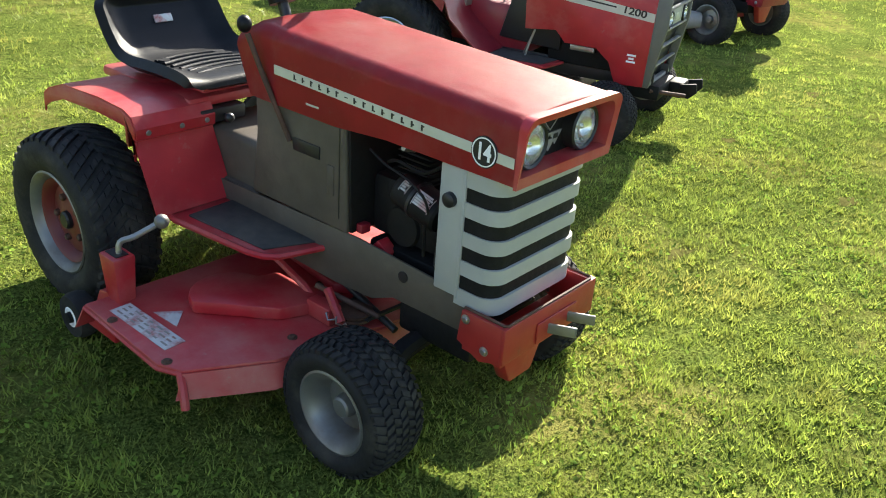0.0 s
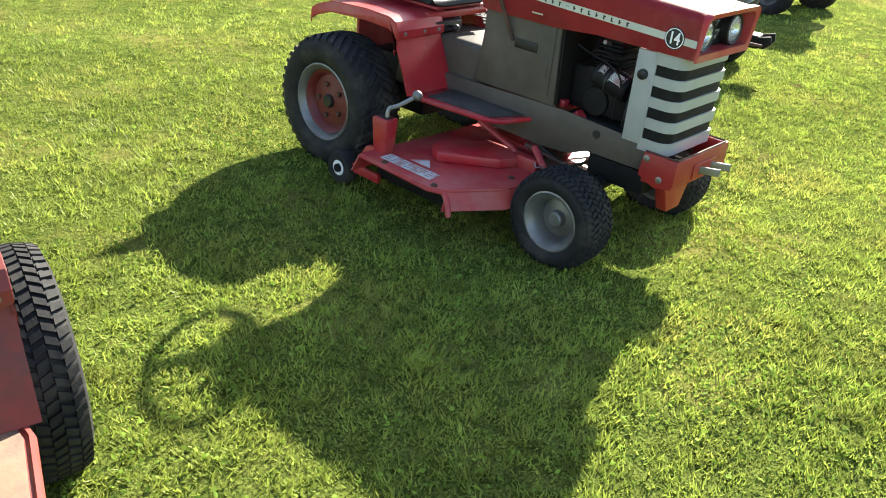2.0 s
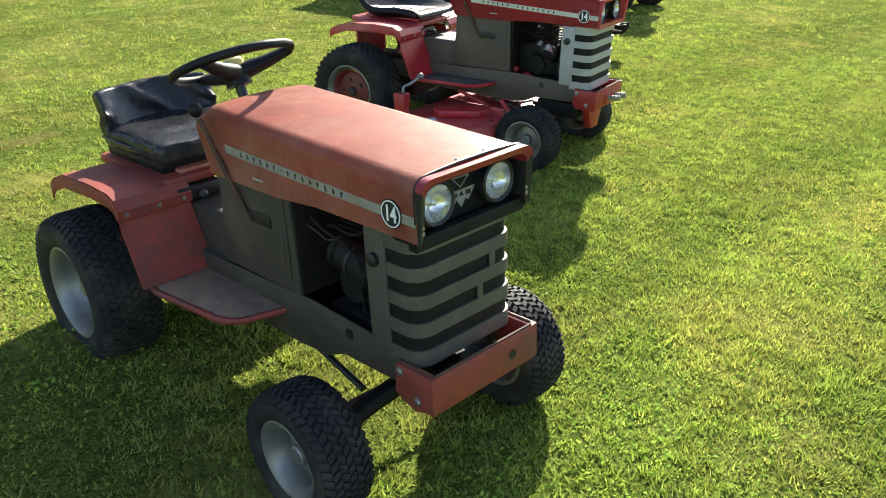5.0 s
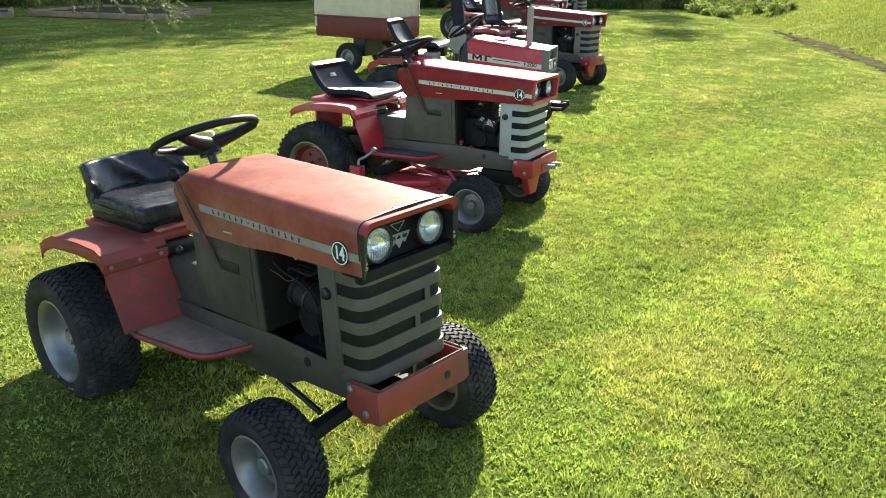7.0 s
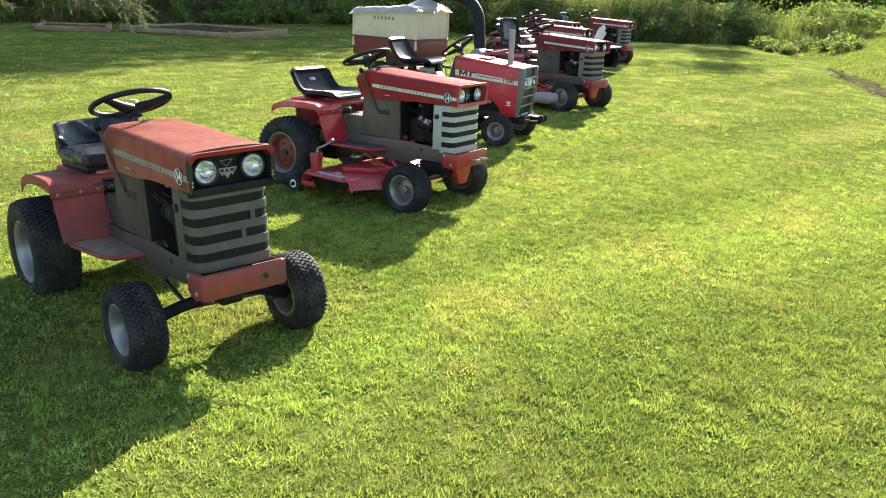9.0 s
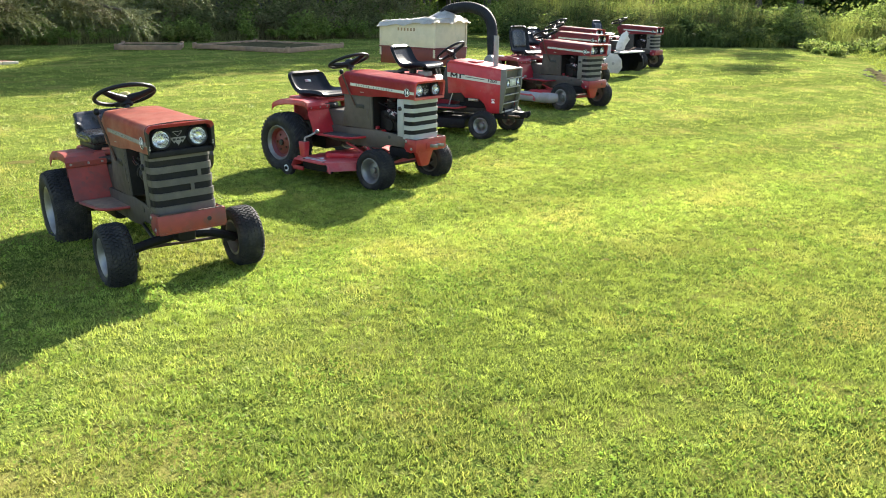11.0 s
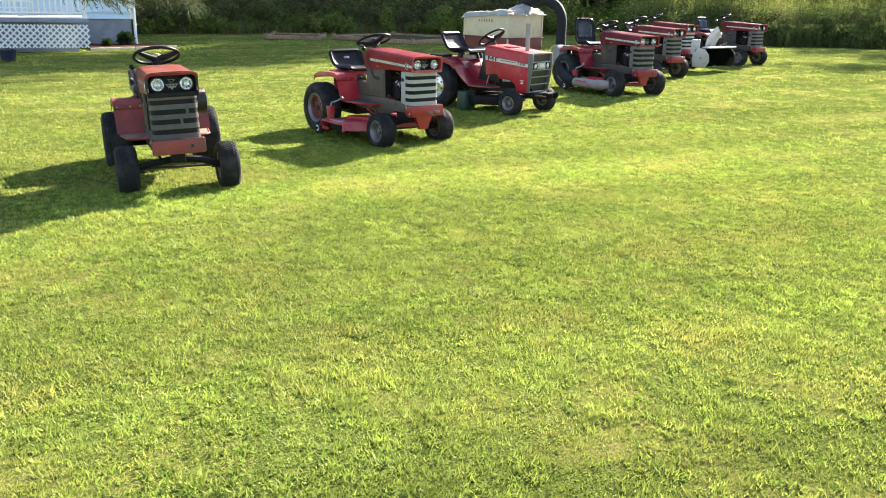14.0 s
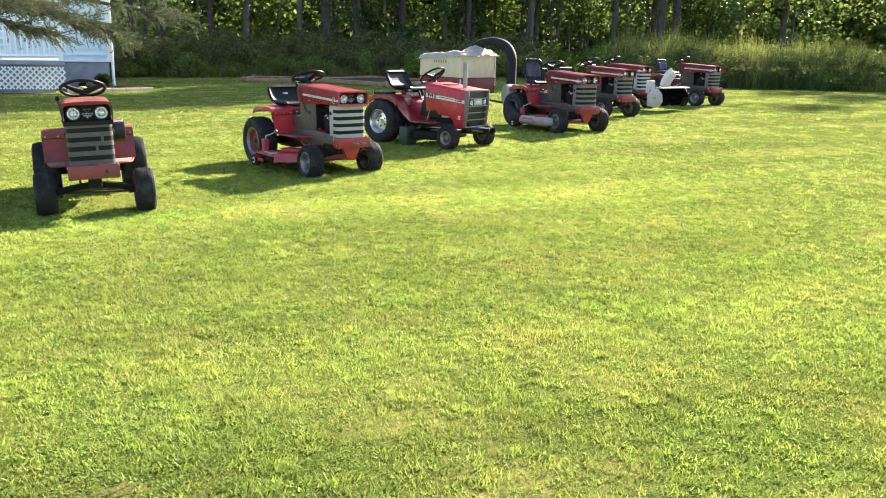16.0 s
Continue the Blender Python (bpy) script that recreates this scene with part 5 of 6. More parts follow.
    part("pipe_boot", tube([(5.83, 4.47, 0.16), (5.88, 4.35, 0.165), (5.97, 4.28, 0.17)], [0.08, 0.08, 0.06], 16), "hose_grey", v)
    part("blower_mount", box((5.9, 5.80, 0.2), (6.3, 5.92, 0.40), 0.01), "black", v)
    return v


vacuum_duct()


def snow_blower():
    """Two-stage blower: auger housing with spiral flights, end discs, chute and deflector."""
    sb = thing("snow_blower", at_row(10.55, 8.95, 14) @ pose(1.62, 0.0, 0.0), "white snow blower with black auger and tilted chute", "snow blower")
    part("housing_back", ribbon([(-0.05, 0.10), (-0.20, 0.12), (-0.24, 0.28), (-0.18, 0.42), (-0.02, 0.47), (0.16, 0.47)], "y", -0.48, 0.48, 0.006), "black", sb)
    part("housing_rim", box((-0.02, -0.49, 0.46), (0.18, 0.49, 0.485), 0.004), "cream", sb)
    for s in (1, -1):
        pl = prism([(-0.22, 0.06), (-0.24, 0.30), (-0.12, 0.45), (0.05, 0.45), (0.16, 0.34), (0.19, 0.18), (0.10, 0.05)], "y", s * 0.48, s * 0.492, 0.003)
        part("end_plate", pl, "cream" if s < 0 else "black", sb)
        part("bearing", rod((-0.02, s * 0.49, 0.25), (-0.02, s * 0.505, 0.25), 0.03, 14), "steel", sb)
    part("auger_shaft", rod((-0.02, -0.48, 0.25), (-0.02, 0.48, 0.25), 0.025, 12), "black", sb)
    for s in (1, -1):
        fl = bmesh.new()
        a = []
        for k in range(61):
            t, ang = k / 60, k / 60 * 4.5 * math.pi
            y = s * (0.46 - 0.40 * t)
            a.append((fl.verts.new((-0.02 + 0.05 * math.cos(ang), y, 0.25 + 0.05 * math.sin(ang))), fl.verts.new((-0.02 + 0.185 * math.cos(ang), y, 0.25 + 0.185 * math.sin(ang)))))
        for p, q in zip(a, a[1:]):
            fl.faces.new((p[0], p[1], q[1], q[0]))
        bmesh.ops.solidify(fl, geom=fl.faces[:], thickness=0.01)
        part("auger_flight", fl, "engine", sb)
    part("auger_gearbox", ball((-0.02, 0, 0.25), 0.075, None, (1, 1.2, 1)), "hose_grey", sb)
    tilt = pose(-0.14, 0.0, 0.46, -24, 0, 20)
    part("chute", ribbon([(-0.08, 0.0), (-0.07, 0.13), (0.0, 0.33), (0.10, 0.42)], "y", -0.15, 0.13, 0.006), "cream", sb).matrix_local = tilt
    for y in (-0.15, 0.13):
        part("chute_cheek", prism([(-0.08, 0.0), (-0.07, 0.13), (0.0, 0.33), (0.10, 0.42), (0.15, 0.34), (0.08, 0.20), (0.05, 0.02)], "y", y - 0.003, y + 0.003), "cream", sb).matrix_local = tilt
    part("chute_ring", lathe([(0, 0.14), (0.03, 0.14), (0.03, 0.10), (0, 0.10), (0, 0.14)], 24), "steel", sb).matrix_local = pose(-0.12, 0, 0.455, 90, 0, 0)
    part("hydraulic_rod", rod((0.0, 0.1, 0.49), (0.06, 0.30, 0.56), 0.014), "rust", sb)
    part("chain_guard", box((-0.36, -0.40, 0.34), (-0.22, -0.26, 0.62), 0.01), "cream", sb)
    part("mount_frame", box((-0.75, -0.15, 0.22), (-0.20, 0.15, 0.30), 0.01), "black", sb)
    return sb


snow_blower()


def fuel_can():
    c = thing("fuel_can", pose(3.05, 3.60, ground_z(3.05, 3.6), 0, 0, 20), "dark green fuel can standing beside the tractor", "can")
    part("body", box((-0.11, -0.08, 0.0), (0.11, 0.08, 0.27), 0.02, seg=3), mat("green_can_paint", (0.02, 0.05, 0.03), 0.5), c)
    part("handle", tube([(-0.06, 0, 0.265), (-0.05, 0, 0.30), (0.05, 0, 0.30), (0.06, 0, 0.265)], 0.01, 8), "black", c)
    part("cap", rod((0.08, 0, 0.265), (0.08, 0, 0.295), 0.02, 14), "black", c)


fuel_can()


# ---- house with porch ----
def house():
    h = thing("house", pose(-0.27, -0.38, -0.21), "pale blue clapboard house on a grey foundation", "house")
    gz0 = ground_z(-3, 18) - 0.02
    part("foundation", box((-11, 18.62, gz0 - 0.2), (0.24, 26, 0.90), 0.01), "concrete", h)
    w = part("wall", box((-11, 18.64, 0.90), (0.22, 26, 3.5)), "siding", h)
    for k in range(15):
        z = 0.89 + k * 0.175
        part("clapboard", prism([(18.555, z), (18.625, z + 0.178), (18.64, z + 0.178), (18.64, z)], "x", -11, 0.22), "siding", w)
    part("corner_board", box((0.19, 18.585, 0.89), (0.30, 18.70, 3.5), 0.004), "white", h)
    part("corner_board", box((0.225, 18.60, 0.89), (0.262, 25.9, 1.0), 0.004), "white", h)
    part("roof", prism([(17.9, 3.45), (22.3, 5.9), (26.7, 3.45), (26.7, 3.3), (22.3, 5.75), (17.9, 3.3)], "x", -11.3, 0.55), "grey_dark", h)
    part("gable_wall", prism([(18.64, 3.5), (22.3, 5.6), (26, 3.5)], "x", 0.12, 0.22), "siding", h)
    part("downspout", tube([(0.33, 18.55, 3.4), (0.33, 18.55, 0.30), (0.36, 18.50, 0.16), (0.50, 18.30, 0.08), (0.62, 18.18, 0.06)], 0.042, 8), "white", h)
    win = part("window", box((-4.9, 18.60, 1.75), (-3.7, 18.66, 3.0), 0.005), "white", h)
    part("pane", box((-4.82, 18.592, 1.83), (-4.33, 18.602, 2.92)), "black", win)
    part("pane", box((-4.27, 18.592, 1.83), (-3.78, 18.602, 2.92)), "black", win)
    door = part("door", box((-7.2, 18.59, 0.95), (-6.25, 18.63, 3.0), 0.006), "white", h)
    part("door_handle", ball((-6.36, 18.57, 1.95), 0.03), "steel", door)
    return h


house()


def porch():
    p = thing("porch", pose(-0.23, -0.52, -0.19), "white wooden porch with lattice skirt and railing", "porch")
    y0 = 16.42
    part("floor", box((-9, y0, 0.88), (-1.02, 18.58, 0.98), 0.008), "white", p)
    part("fascia", box((-9, y0 - 0.02, 0.85), (-1.0, y0 + 0.02, 0.955), 0.004), "concrete", p)
    part("skirt_back", box((-8.95, y0 + 0.30, 0.0), (-1.25, y0 + 0.34, 0.86)), "concrete", p)
    lat = new("lattice")
    lat.parent = p
    tagged(lat, "white diagonal lattice panel")
    # diagonal slats, clipped to the panel
    z0, z1, x0, x1 = 0.255, 0.80, -9.0, -1.0
    step, hgt = 0.145, 0.545
    for s in (1, -1):
        x = x0 - hgt
        while x < x1:
            xa, za, xb, zb = (x, z0, x + hgt, z1) if s > 0 else (x, z1, x + hgt, z0)
            if xa < x0:
                f = (x0 - xa) / (xb - xa)
                xa, za = x0, za + (zb - za) * f
            if xb > x1:
                f = (x1 - xa) / (xb - xa)
                xb, zb = x1, za + (zb - za) * f
            if xb - xa > 0.02:
                d = Vector((xb - xa, 0, zb - za))
                nrm = Vector((-d.z, 0, d.x)).normalized() * 0.019
                pts = [(xa + nrm.x, za + nrm.z), (xb + nrm.x, zb + nrm.z), (xb - nrm.x, zb - nrm.z), (xa - nrm.x, za - nrm.z)]
                part("slat", prism(pts, "y", y0 + (0.0 if s > 0 else 0.008), y0 + (0.007 if s > 0 else 0.015)), "white", lat)
            x += step
    part("top_rail", box((-9, y0 + 0.02, 1.86), (-1.04, y0 + 0.10, 1.91), 0.006), "white", p)
    part("bottom_rail", box((-9, y0 + 0.03, 1.06), (-1.04, y0 + 0.09, 1.10), 0.006), "white", p)
    x = -1.2
    while x > -8.9:
        part("baluster", box((x - 0.018, y0 + 0.042, 1.10), (x + 0.018, y0 + 0.078, 1.86), 0.003), "white", p)
        x -= 0.125
    for x in (-1.08, -3.4, -5.8, -8.2):
        part("post", box((x - 0.055, y0 + 0.005, 0.98), (x + 0.055, y0 + 0.115, 3.3), 0.006), "white", p)
    part("side_rail", box((-1.12, y0 + 0.1, 1.86), (-1.04, 18.6, 1.91), 0.005), "white", p)
    part("roof", prism([(16.1, 3.3), (18.6, 3.6), (18.6, 3.7), (16.1, 3.4)], "x", -9.3, -0.8), "white", p)
    for k in range(7):
        part("window_bar", box((-3.30 + k * 0.17, y0 + 0.05, 1.14), (-3.27 + k * 0.17, y0 + 0.07, 1.86), 0.002), "white", p)
    for k in range(5):
        part("window_bar", box((-3.32, y0 + 0.052, 1.17 + k * 0.15), (-2.20, y0 + 0.072, 1.20 + k * 0.15), 0.002), "white", p)
    return p


porch()
def flower_bed():
    b = thing("flower_bed", pose(0, 0, ground_z(0, 17.5)), "red-brown mulch bed with a pale edging along the house", "flower bed")
    part("mulch", prism([(-1.2, 16.55), (0.95, 17.35), (0.55, 18.2), (-1.2, 18.2)], "z", 0.0, 0.075, 0.02), "mulch", b)
    for k in range(6):
        f, g = k / 6, (k + 0.94) / 6
        x0, y0, x1, y1 = -1.2 + 2.25 * f, 16.50 + 0.82 * f, -1.2 + 2.25 * g, 16.50 + 0.82 * g
        part("edging_board", prism([(x0, y0), (x1, y1), (x1 - 0.02, y1 + 0.05), (x0 - 0.02, y0 + 0.05)], "z", 0.0, 0.07, 0.006), "canvas", b)
    return b


flower_bed()


def garden_plant(x, y, h, n, seed, label):
    p = thing("garden_plant", pose(x, y, ground_z(x, y)), label, "plant")
    rng = np.random.default_rng(seed)
    part("stem", tube([(0, 0, 0), (0.01, 0, h * 0.5), (0, 0.01, h * 0.8)], 0.008, 6), "bark", p)
    c = cloud(rng, (0, 0, h * 0.55), (h * 0.55, h * 0.45, h * 0.45), n)
    lv = new("leaves", leaf_mesh("leaves", c, 0.05 + 0.05 * rng.random(n), "leaf_dark", 1.6, 0.5, seed))
    lv.parent = p
    return p


def bucket():
    b = thing("bucket", pose(-3.0, 13.3, ground_z(-3.0, 13.3)), "dark blue plastic tub on the grass before the porch", "bucket")
    part("body", lathe([(0.0, 0.0), (0.0, 0.14), (0.20, 0.175), (0.215, 0.185), (0.215, 0.168), (0.03, 0.13), (0.03, 0.0)], 28), "blue_plastic", b).matrix_local = pose(0, 0, 0.03, 90, 0, 0)
    part("handle", tube([(-0.17, 0, 0.22), (-0.12, -0.1, 0.27), (0, -0.15, 0.285), (0.12, -0.1, 0.27), (0.17, 0, 0.22)], 0.007, 6), "black", b)


bucket()


# ---- timber raised beds ----
def raised_bed(x, y, w, d, turn, label):
    b = thing("raised_bed", pose(x, y, ground_z(x, y), 0, 0, turn), label, "garden bed", "raised timber beds")
    for s in (-1, 1):
        for k, z in enumerate((0.0,)):
            part("timber", box((-w / 2, s * d / 2 - 0.06, z), (w / 2, s * d / 2 + 0.06, z + 0.13), 0.012), "timber", b)
            part("timber", box((s * w / 2 - 0.06, -d / 2 + 0.06, z), (s * w / 2 + 0.06, d / 2 - 0.06, z + 0.13), 0.012), "timber", b)
    for sx in (-1, 1):
        for sy in (-1, 1):
            part("corner_post", box((sx * (w / 2 + 0.012) - 0.05, sy * (d / 2 + 0.01) - 0.05, 0.0), (sx * (w / 2 + 0.01) + 0.05, sy * (d / 2 + 0.01) + 0.05, 0.17), 0.01), "timber", b)
    so = bmesh.new()
    n = 12
    g = [[so.verts.new((-w / 2 + w * i / n, -d / 2 + d * j / n, 0.085 + 0.05 * noise.noise((i * 0.9, j * 0.9, x)))) for i in range(n + 1)] for j in range(n + 1)]
    for j in range(n):
        for i in range(n):
            so.faces.new((g[j][i], g[j][i + 1], g[j + 1][i + 1], g[j + 1][i]))
    part("soil", so, "soil", b)
    return b


raised_bed(8.4, 19.2, 3.0, 3.2, 30, "large low weathered timber raised bed with soil")
raised_bed(5.3, 20.8, 1.7, 1.5, -24, "small low weathered timber raised bed with soil")


# ---- plants ----
def leaf_mesh(name, centres, sizes, material, stretch=1.0, up=0.3, seed=1):
    """Many small folded leaves at the given places, as one mesh."""
    rng = np.random.default_rng(seed)
    c, s = np.asarray(centres, float), np.asarray(sizes, float)
    n = len(c)
    d = rng.normal(size=(n, 3))
    d[:, 2] = d[:, 2] * 0.6 + up * rng.random(n)
    d /= np.linalg.norm(d, axis=1)[:, None]
    e = np.cross(d, rng.normal(size=(n, 3)))
    e /= np.linalg.norm(e, axis=1)[:, None]
    L, W = (d * s[:, None] * stretch), (e * (s * 0.38)[:, None])
    f = np.cross(d, e) * (s * 0.12)[:, None]
    v = np.stack([c - L * 0.5, c + W + f, c + L * 0.5, c - W + f], 1).reshape(-1, 3)
    q = np.arange(n)[:, None] * 4
    tri = np.concatenate([q + np.array([[0, 1, 2]]), q + np.array([[0, 2, 3]])], 1).reshape(-1)
    return raw_mesh(name, v, tri, 3, material)


def raw_mesh(name, v, idx, k, material):
    me = bpy.data.meshes.new(name)
    m = len(idx) // k
    me.vertices.add(len(v))
    me.vertices.foreach_set("co", np.ascontiguousarray(v, np.float32).ravel())
    me.loops.add(len(idx))
    me.loops.foreach_set("vertex_index", np.ascontiguousarray(idx, np.int32))
    me.polygons.add(m)
    me.polygons.foreach_set("loop_start", np.arange(0, m * k, k, dtype=np.int32))
    me.update(calc_edges=True)
    me.materials.append(M[material])
    return me


def cloud(rng, centre, radius, n):
    """Points in a lumpy ball, denser towards the skin."""
    p = rng.normal(size=(n, 3))
    p /= np.linalg.norm(p, axis=1)[:, None]
    r = rng.random(n) ** 0.5
    return np.asarray(centre) + p * r[:, None] * np.asarray(radius)


def tree(x, y, height, r, seed, leaf="leaf", bark="bark", first=2.6, leaves=1500, lean=0.0, spread=1.7, size=0.17):
    rng = np.random.default_rng(seed)
    z0 = ground_z(x, y)
    t = thing("tree", pose(x, y, z0), "tall leafy tree with a dark slender trunk" if bark == "bark" else "tall leafy tree with pale grey trunk", "tree", "woodland edge")
    pts, rad = [], []
    wx, wy = rng.normal(size=2) * 0.12
    for k in range(10):
        f = k / 9
        pts.append((lean * f * height * 0.4 + wx * math.sin(f * 5), wy * math.sin(f * 4 + 1), -0.1 + f * height * 0.92))
        rad.append(r * (1.25 if k == 0 else 1 - 0.8 * f))
    part("trunk", tube(smooth_line(pts, 2), [a for a in np.interp(np.linspace(0, 9, 19), range(10), rad)], 9), bark, t)
    cs = []
    for k in range(11):
        f = (first + (height - first) * (k + 0.3) / 11) / height
        base = Vector(pts[min(9, int(f * 9))]) * 1.0
        base.z = f * height * 0.92
        a = rng.random() * 6.28
        ln = spread * (1.15 - 0.7 * f) * (0.7 + 0.6 * rng.random())
        tip = base + Vector((math.cos(a) * ln, math.sin(a) * ln, ln * (0.35 + 0.3 * rng.random())))
        mid = base.lerp(tip, 0.5) + Vector((0, 0, 0.12 * ln))
        part("limb", tube([base, mid, tip], [r * 0.34 * (1.1 - f), r * 0.2 * (1.1 - f), r * 0.06], 6), bark, t)
        for q, w in ((tip, 1.0), (mid, 0.7)):
            cs.append(cloud(rng, q, ((0.75 * w + 0.25) * spread / 1.9, (0.75 * w + 0.25) * spread / 1.9, (0.5 * w + 0.2) * spread / 1.9), int(leaves / 20)))
    cs.append(cloud(rng, (pts[-1][0], pts[-1][1], height * 0.95), (0.9, 0.9, 1.0), int(leaves / 10)))
    c = np.concatenate(cs)
    cr = new("crown", leaf_mesh("crown", c, size * (0.6 + 0.8 * rng.random(len(c))), leaf, 1.2, 0.2, seed))
    cr.parent = t
    return t


garden_plant(-0.75, 17.3, 0.24, 260, 61, "low green plant in the mulch bed")
garden_plant(-0.25, 17.75, 0.42, 300, 62, "dark green shrub beside the downspout")
rng0 = np.random.default_rng(11)
spots = [(9.1, 31, 0.13, "bark_pale"), (10.0, 30, 0.26, "bark"), (11.6, 30.5, 0.19, "bark"), (13.9, 31, 0.2, "bark"), (17.1, 30, 0.15, "bark"), (18.4, 32, 0.16, "bark"), (20.6, 30, 0.13, "bark_pale"),
         (21.4, 31, 0.15, "bark"), (22.3, 30.5, 0.12, "bark"), (24.6, 28.5, 0.17, "bark"), (27.5, 28.5, 0.26, "bark"), (28.6, 28.7, 0.22, "bark"), (5.2, 31, 0.14, "bark"), (6.9, 33, 0.16, "bark_pale"),
         (3.2, 32, 0.2, "bark"), (1.6, 30, 0.17, "bark"), (-0.6, 33, 0.2, "bark"), (33.0, 25.5, 0.2, "bark"), (39.0, 20.5, 0.2, "bark"),
         (15.5, 35, 0.16, "bark_pale"), (12.4, 36, 0.13, "bark"), (7.9, 37, 0.15, "bark"), (23.6, 35, 0.16, "bark"), (19.5, 36, 0.14, "bark_pale"), (30.5, 33, 0.2, "bark"), (26.2, 34, 0.14, "bark"), (42, 25, 0.2, "bark")]
for k, (x, y, r, b) in enumerate(spots):
    tall = 14.0 if x < 24 else 18.3 if x < 32 else 15.0 if 38 < x < 45 else 11.0
    tree(x, y, tall + 1.5 * rng0.random(), r, 100 + k, "leaf" if k % 5 else "leaf_dark", b, 3.0 + rng0.random() + (3 if tall > 18 else 0), 5200 if tall > 18 else 1900 if x > 13 else 1150, 0.04 * rng0.normal(),
         4.2 if tall > 18 else 2.4, 0.34 if tall > 18 else 0.24)
for k in range(46):
    x = -3 + 40 * rng0.random()
    y = (29 if x < 25 else 29 - 0.5 * (x - 25)) + 9 * rng0.random()
    tree(x, y, 7.5 + 3.5 * rng0.random(), 0.045 + 0.05 * rng0.random(), 300 + k, "leaf" if k % 2 else "leaf_dark", "bark" if k % 4 else "bark_pale", 1.2 + 1.5 * rng0.random(), 900 if x > 12 else 560, 0.22 * rng0.normal(), 1.3, 0.15)


def undergrowth():
    """Brush and saplings along the wood's edge, and the leafy depth behind."""
    rng = np.random.default_rng(5)
    cs, ss = [], []
    for k in range(640):
        f = rng.random()
        x = -6 + 46 * f
        edge = 24.6 if x < 19 else 24.6 - 0.33 * (x - 19)
        y = edge + 9.5 * rng.random() ** 1.3
        h = 0.3 + (0.3 + 1.25 * rng.random() ** 1.6) * min(1.0, (y - edge) / 3 + 0.25)
        n = int((105 if x > 11 else 64) * (0.6 + h * 0.5))
        z0 = ground_z(x, y)
        c = cloud(rng, (x, y, z0 + h * 0.5), (0.5 + 0.35 * h, 0.5 + 0.3 * h, h * 0.55), n)
        c = c[c[:, 2] > z0]
        cs.append(c)
        ss.append((0.085 + 0.07 * rng.random()) * (0.6 + 0.8 * rng.random(len(c))))
    c, s = np.concatenate(cs), np.concatenate(ss)
    return tagged(new("undergrowth", leaf_mesh("undergrowth", c, s, "leaf", 1.3, 0.3, 9)), "dense leafy brush along the wood edge", "undergrowth", kind="stuff")


undergrowth()


def edge_bushes():
    """Loose bushes of uneven height standing in the rough grass before the wood."""
    rng = np.random.default_rng(77)
    cs, ss = [], []
    for k in range(95):
        x = -2 + 19.5 * rng.random()
        y = 23.6 - 0.12 * x + 1.6 * rng.random()
        if k > 62:
            f = rng.random()
            x, y = 17.5 + 8 * f, 17.6 - 4.6 * f + 1.2 + 2.6 * rng.random()
        h = 0.35 + 0.85 * rng.random() ** 1.7 + (0.5 if k > 62 else 0.0)
        z0 = ground_z(x, y)
        for j in range(4):
            o = rng.normal(size=2) * 0.3 * h
            c = cloud(rng, (x + o[0], y + o[1], z0 + h * (0.35 + 0.5 * rng.random())), (0.32 * h, 0.32 * h, 0.32 * h), 70)
            cs.append(c[c[:, 2] > z0])
            ss.append((0.05 + 0.04 * rng.random()) * (0.6 + 0.8 * rng.random(len(cs[-1]))))
    c, s = np.concatenate(cs), np.concatenate(ss)
    tagged(new("bushes", leaf_mesh("bushes", c, s, "weed", 1.6, 0.4, 79)), "loose yellow-green bushes at the wood edge", "bushes", kind="stuff")


edge_bushes()


def deep_wood(name, count, lo, thick, high, size, per, paint, seed, label):
    """A belt of foliage clumps behind the first trees, following the wood's edge."""
    rng = np.random.default_rng(seed)
    cs = []
    for k in range(count):
        x = -30 + 110 * rng.random()
        y = (lo if x < 24 else lo - 0.55 * (x - 24)) + thick * rng.random()
        z = 0.2 + high * rng.random() * (1.0 if x > 11 else 0.8)
        cs.append(cloud(rng, (x, y, z), (1.6, 1.6, 1.1), per))
    c = np.concatenate(cs)
    s = size * (0.6 + 0.8 * rng.random(len(c)))
    return tagged(new(name, leaf_mesh(name, c, s, paint, 1.2, 0.2, seed + 4)), label, "woodland", kind="stuff")


deep_wood("middle_wood", 800, 36, 9, 7.0, 0.27, 80, "leaf", 15, "sunlit leaves deep in the wood")
deep_wood("far_wood", 1350, 47, 9, 6.8, 0.62, 75, "leaf", 16, "dark leafy depth of the wood")


def blades(name, x, y, z, length, width, material, lean=0.35, seed=3, base=0.0, comb=None):
    """Thin pointed blades standing on the ground, one triangle each; comb gives the ways that they lean."""
    rng = np.random.default_rng(seed)
    n = len(x)
    a = rng.random(n) * 6.283 if comb is None else comb - 1.57 + rng.normal(size=n) * 0.7
    w = np.stack([np.cos(a), np.sin(a), np.zeros(n)], 1) * (width / 2)[:, None]
    b = a + 1.57 + rng.normal(size=n) * 0.6
    tilt = np.clip(base + np.abs(rng.normal(size=n)) * lean, 0, 1.45)
    tip = np.stack([np.cos(b) * np.sin(tilt), np.sin(b) * np.sin(tilt), np.cos(tilt)], 1) * length[:, None]
    p = np.stack([x, y, z], 1)
    v = np.stack([p - w, p + w, p + tip], 1).reshape(-1, 3)
    idx = np.arange(n * 3)
    return new(name, raw_mesh(name, v, idx, 3, material))


def zg(x, y):
    """ground_z for whole arrays."""
    return np.array([ground_z(a, b) for a, b in zip(x, y)])


def tall_grass(name, a, b, n, deep, high, paint, seed, label, lean=0.33):
    """A stand of grass along the line a-b, reaching back from it."""
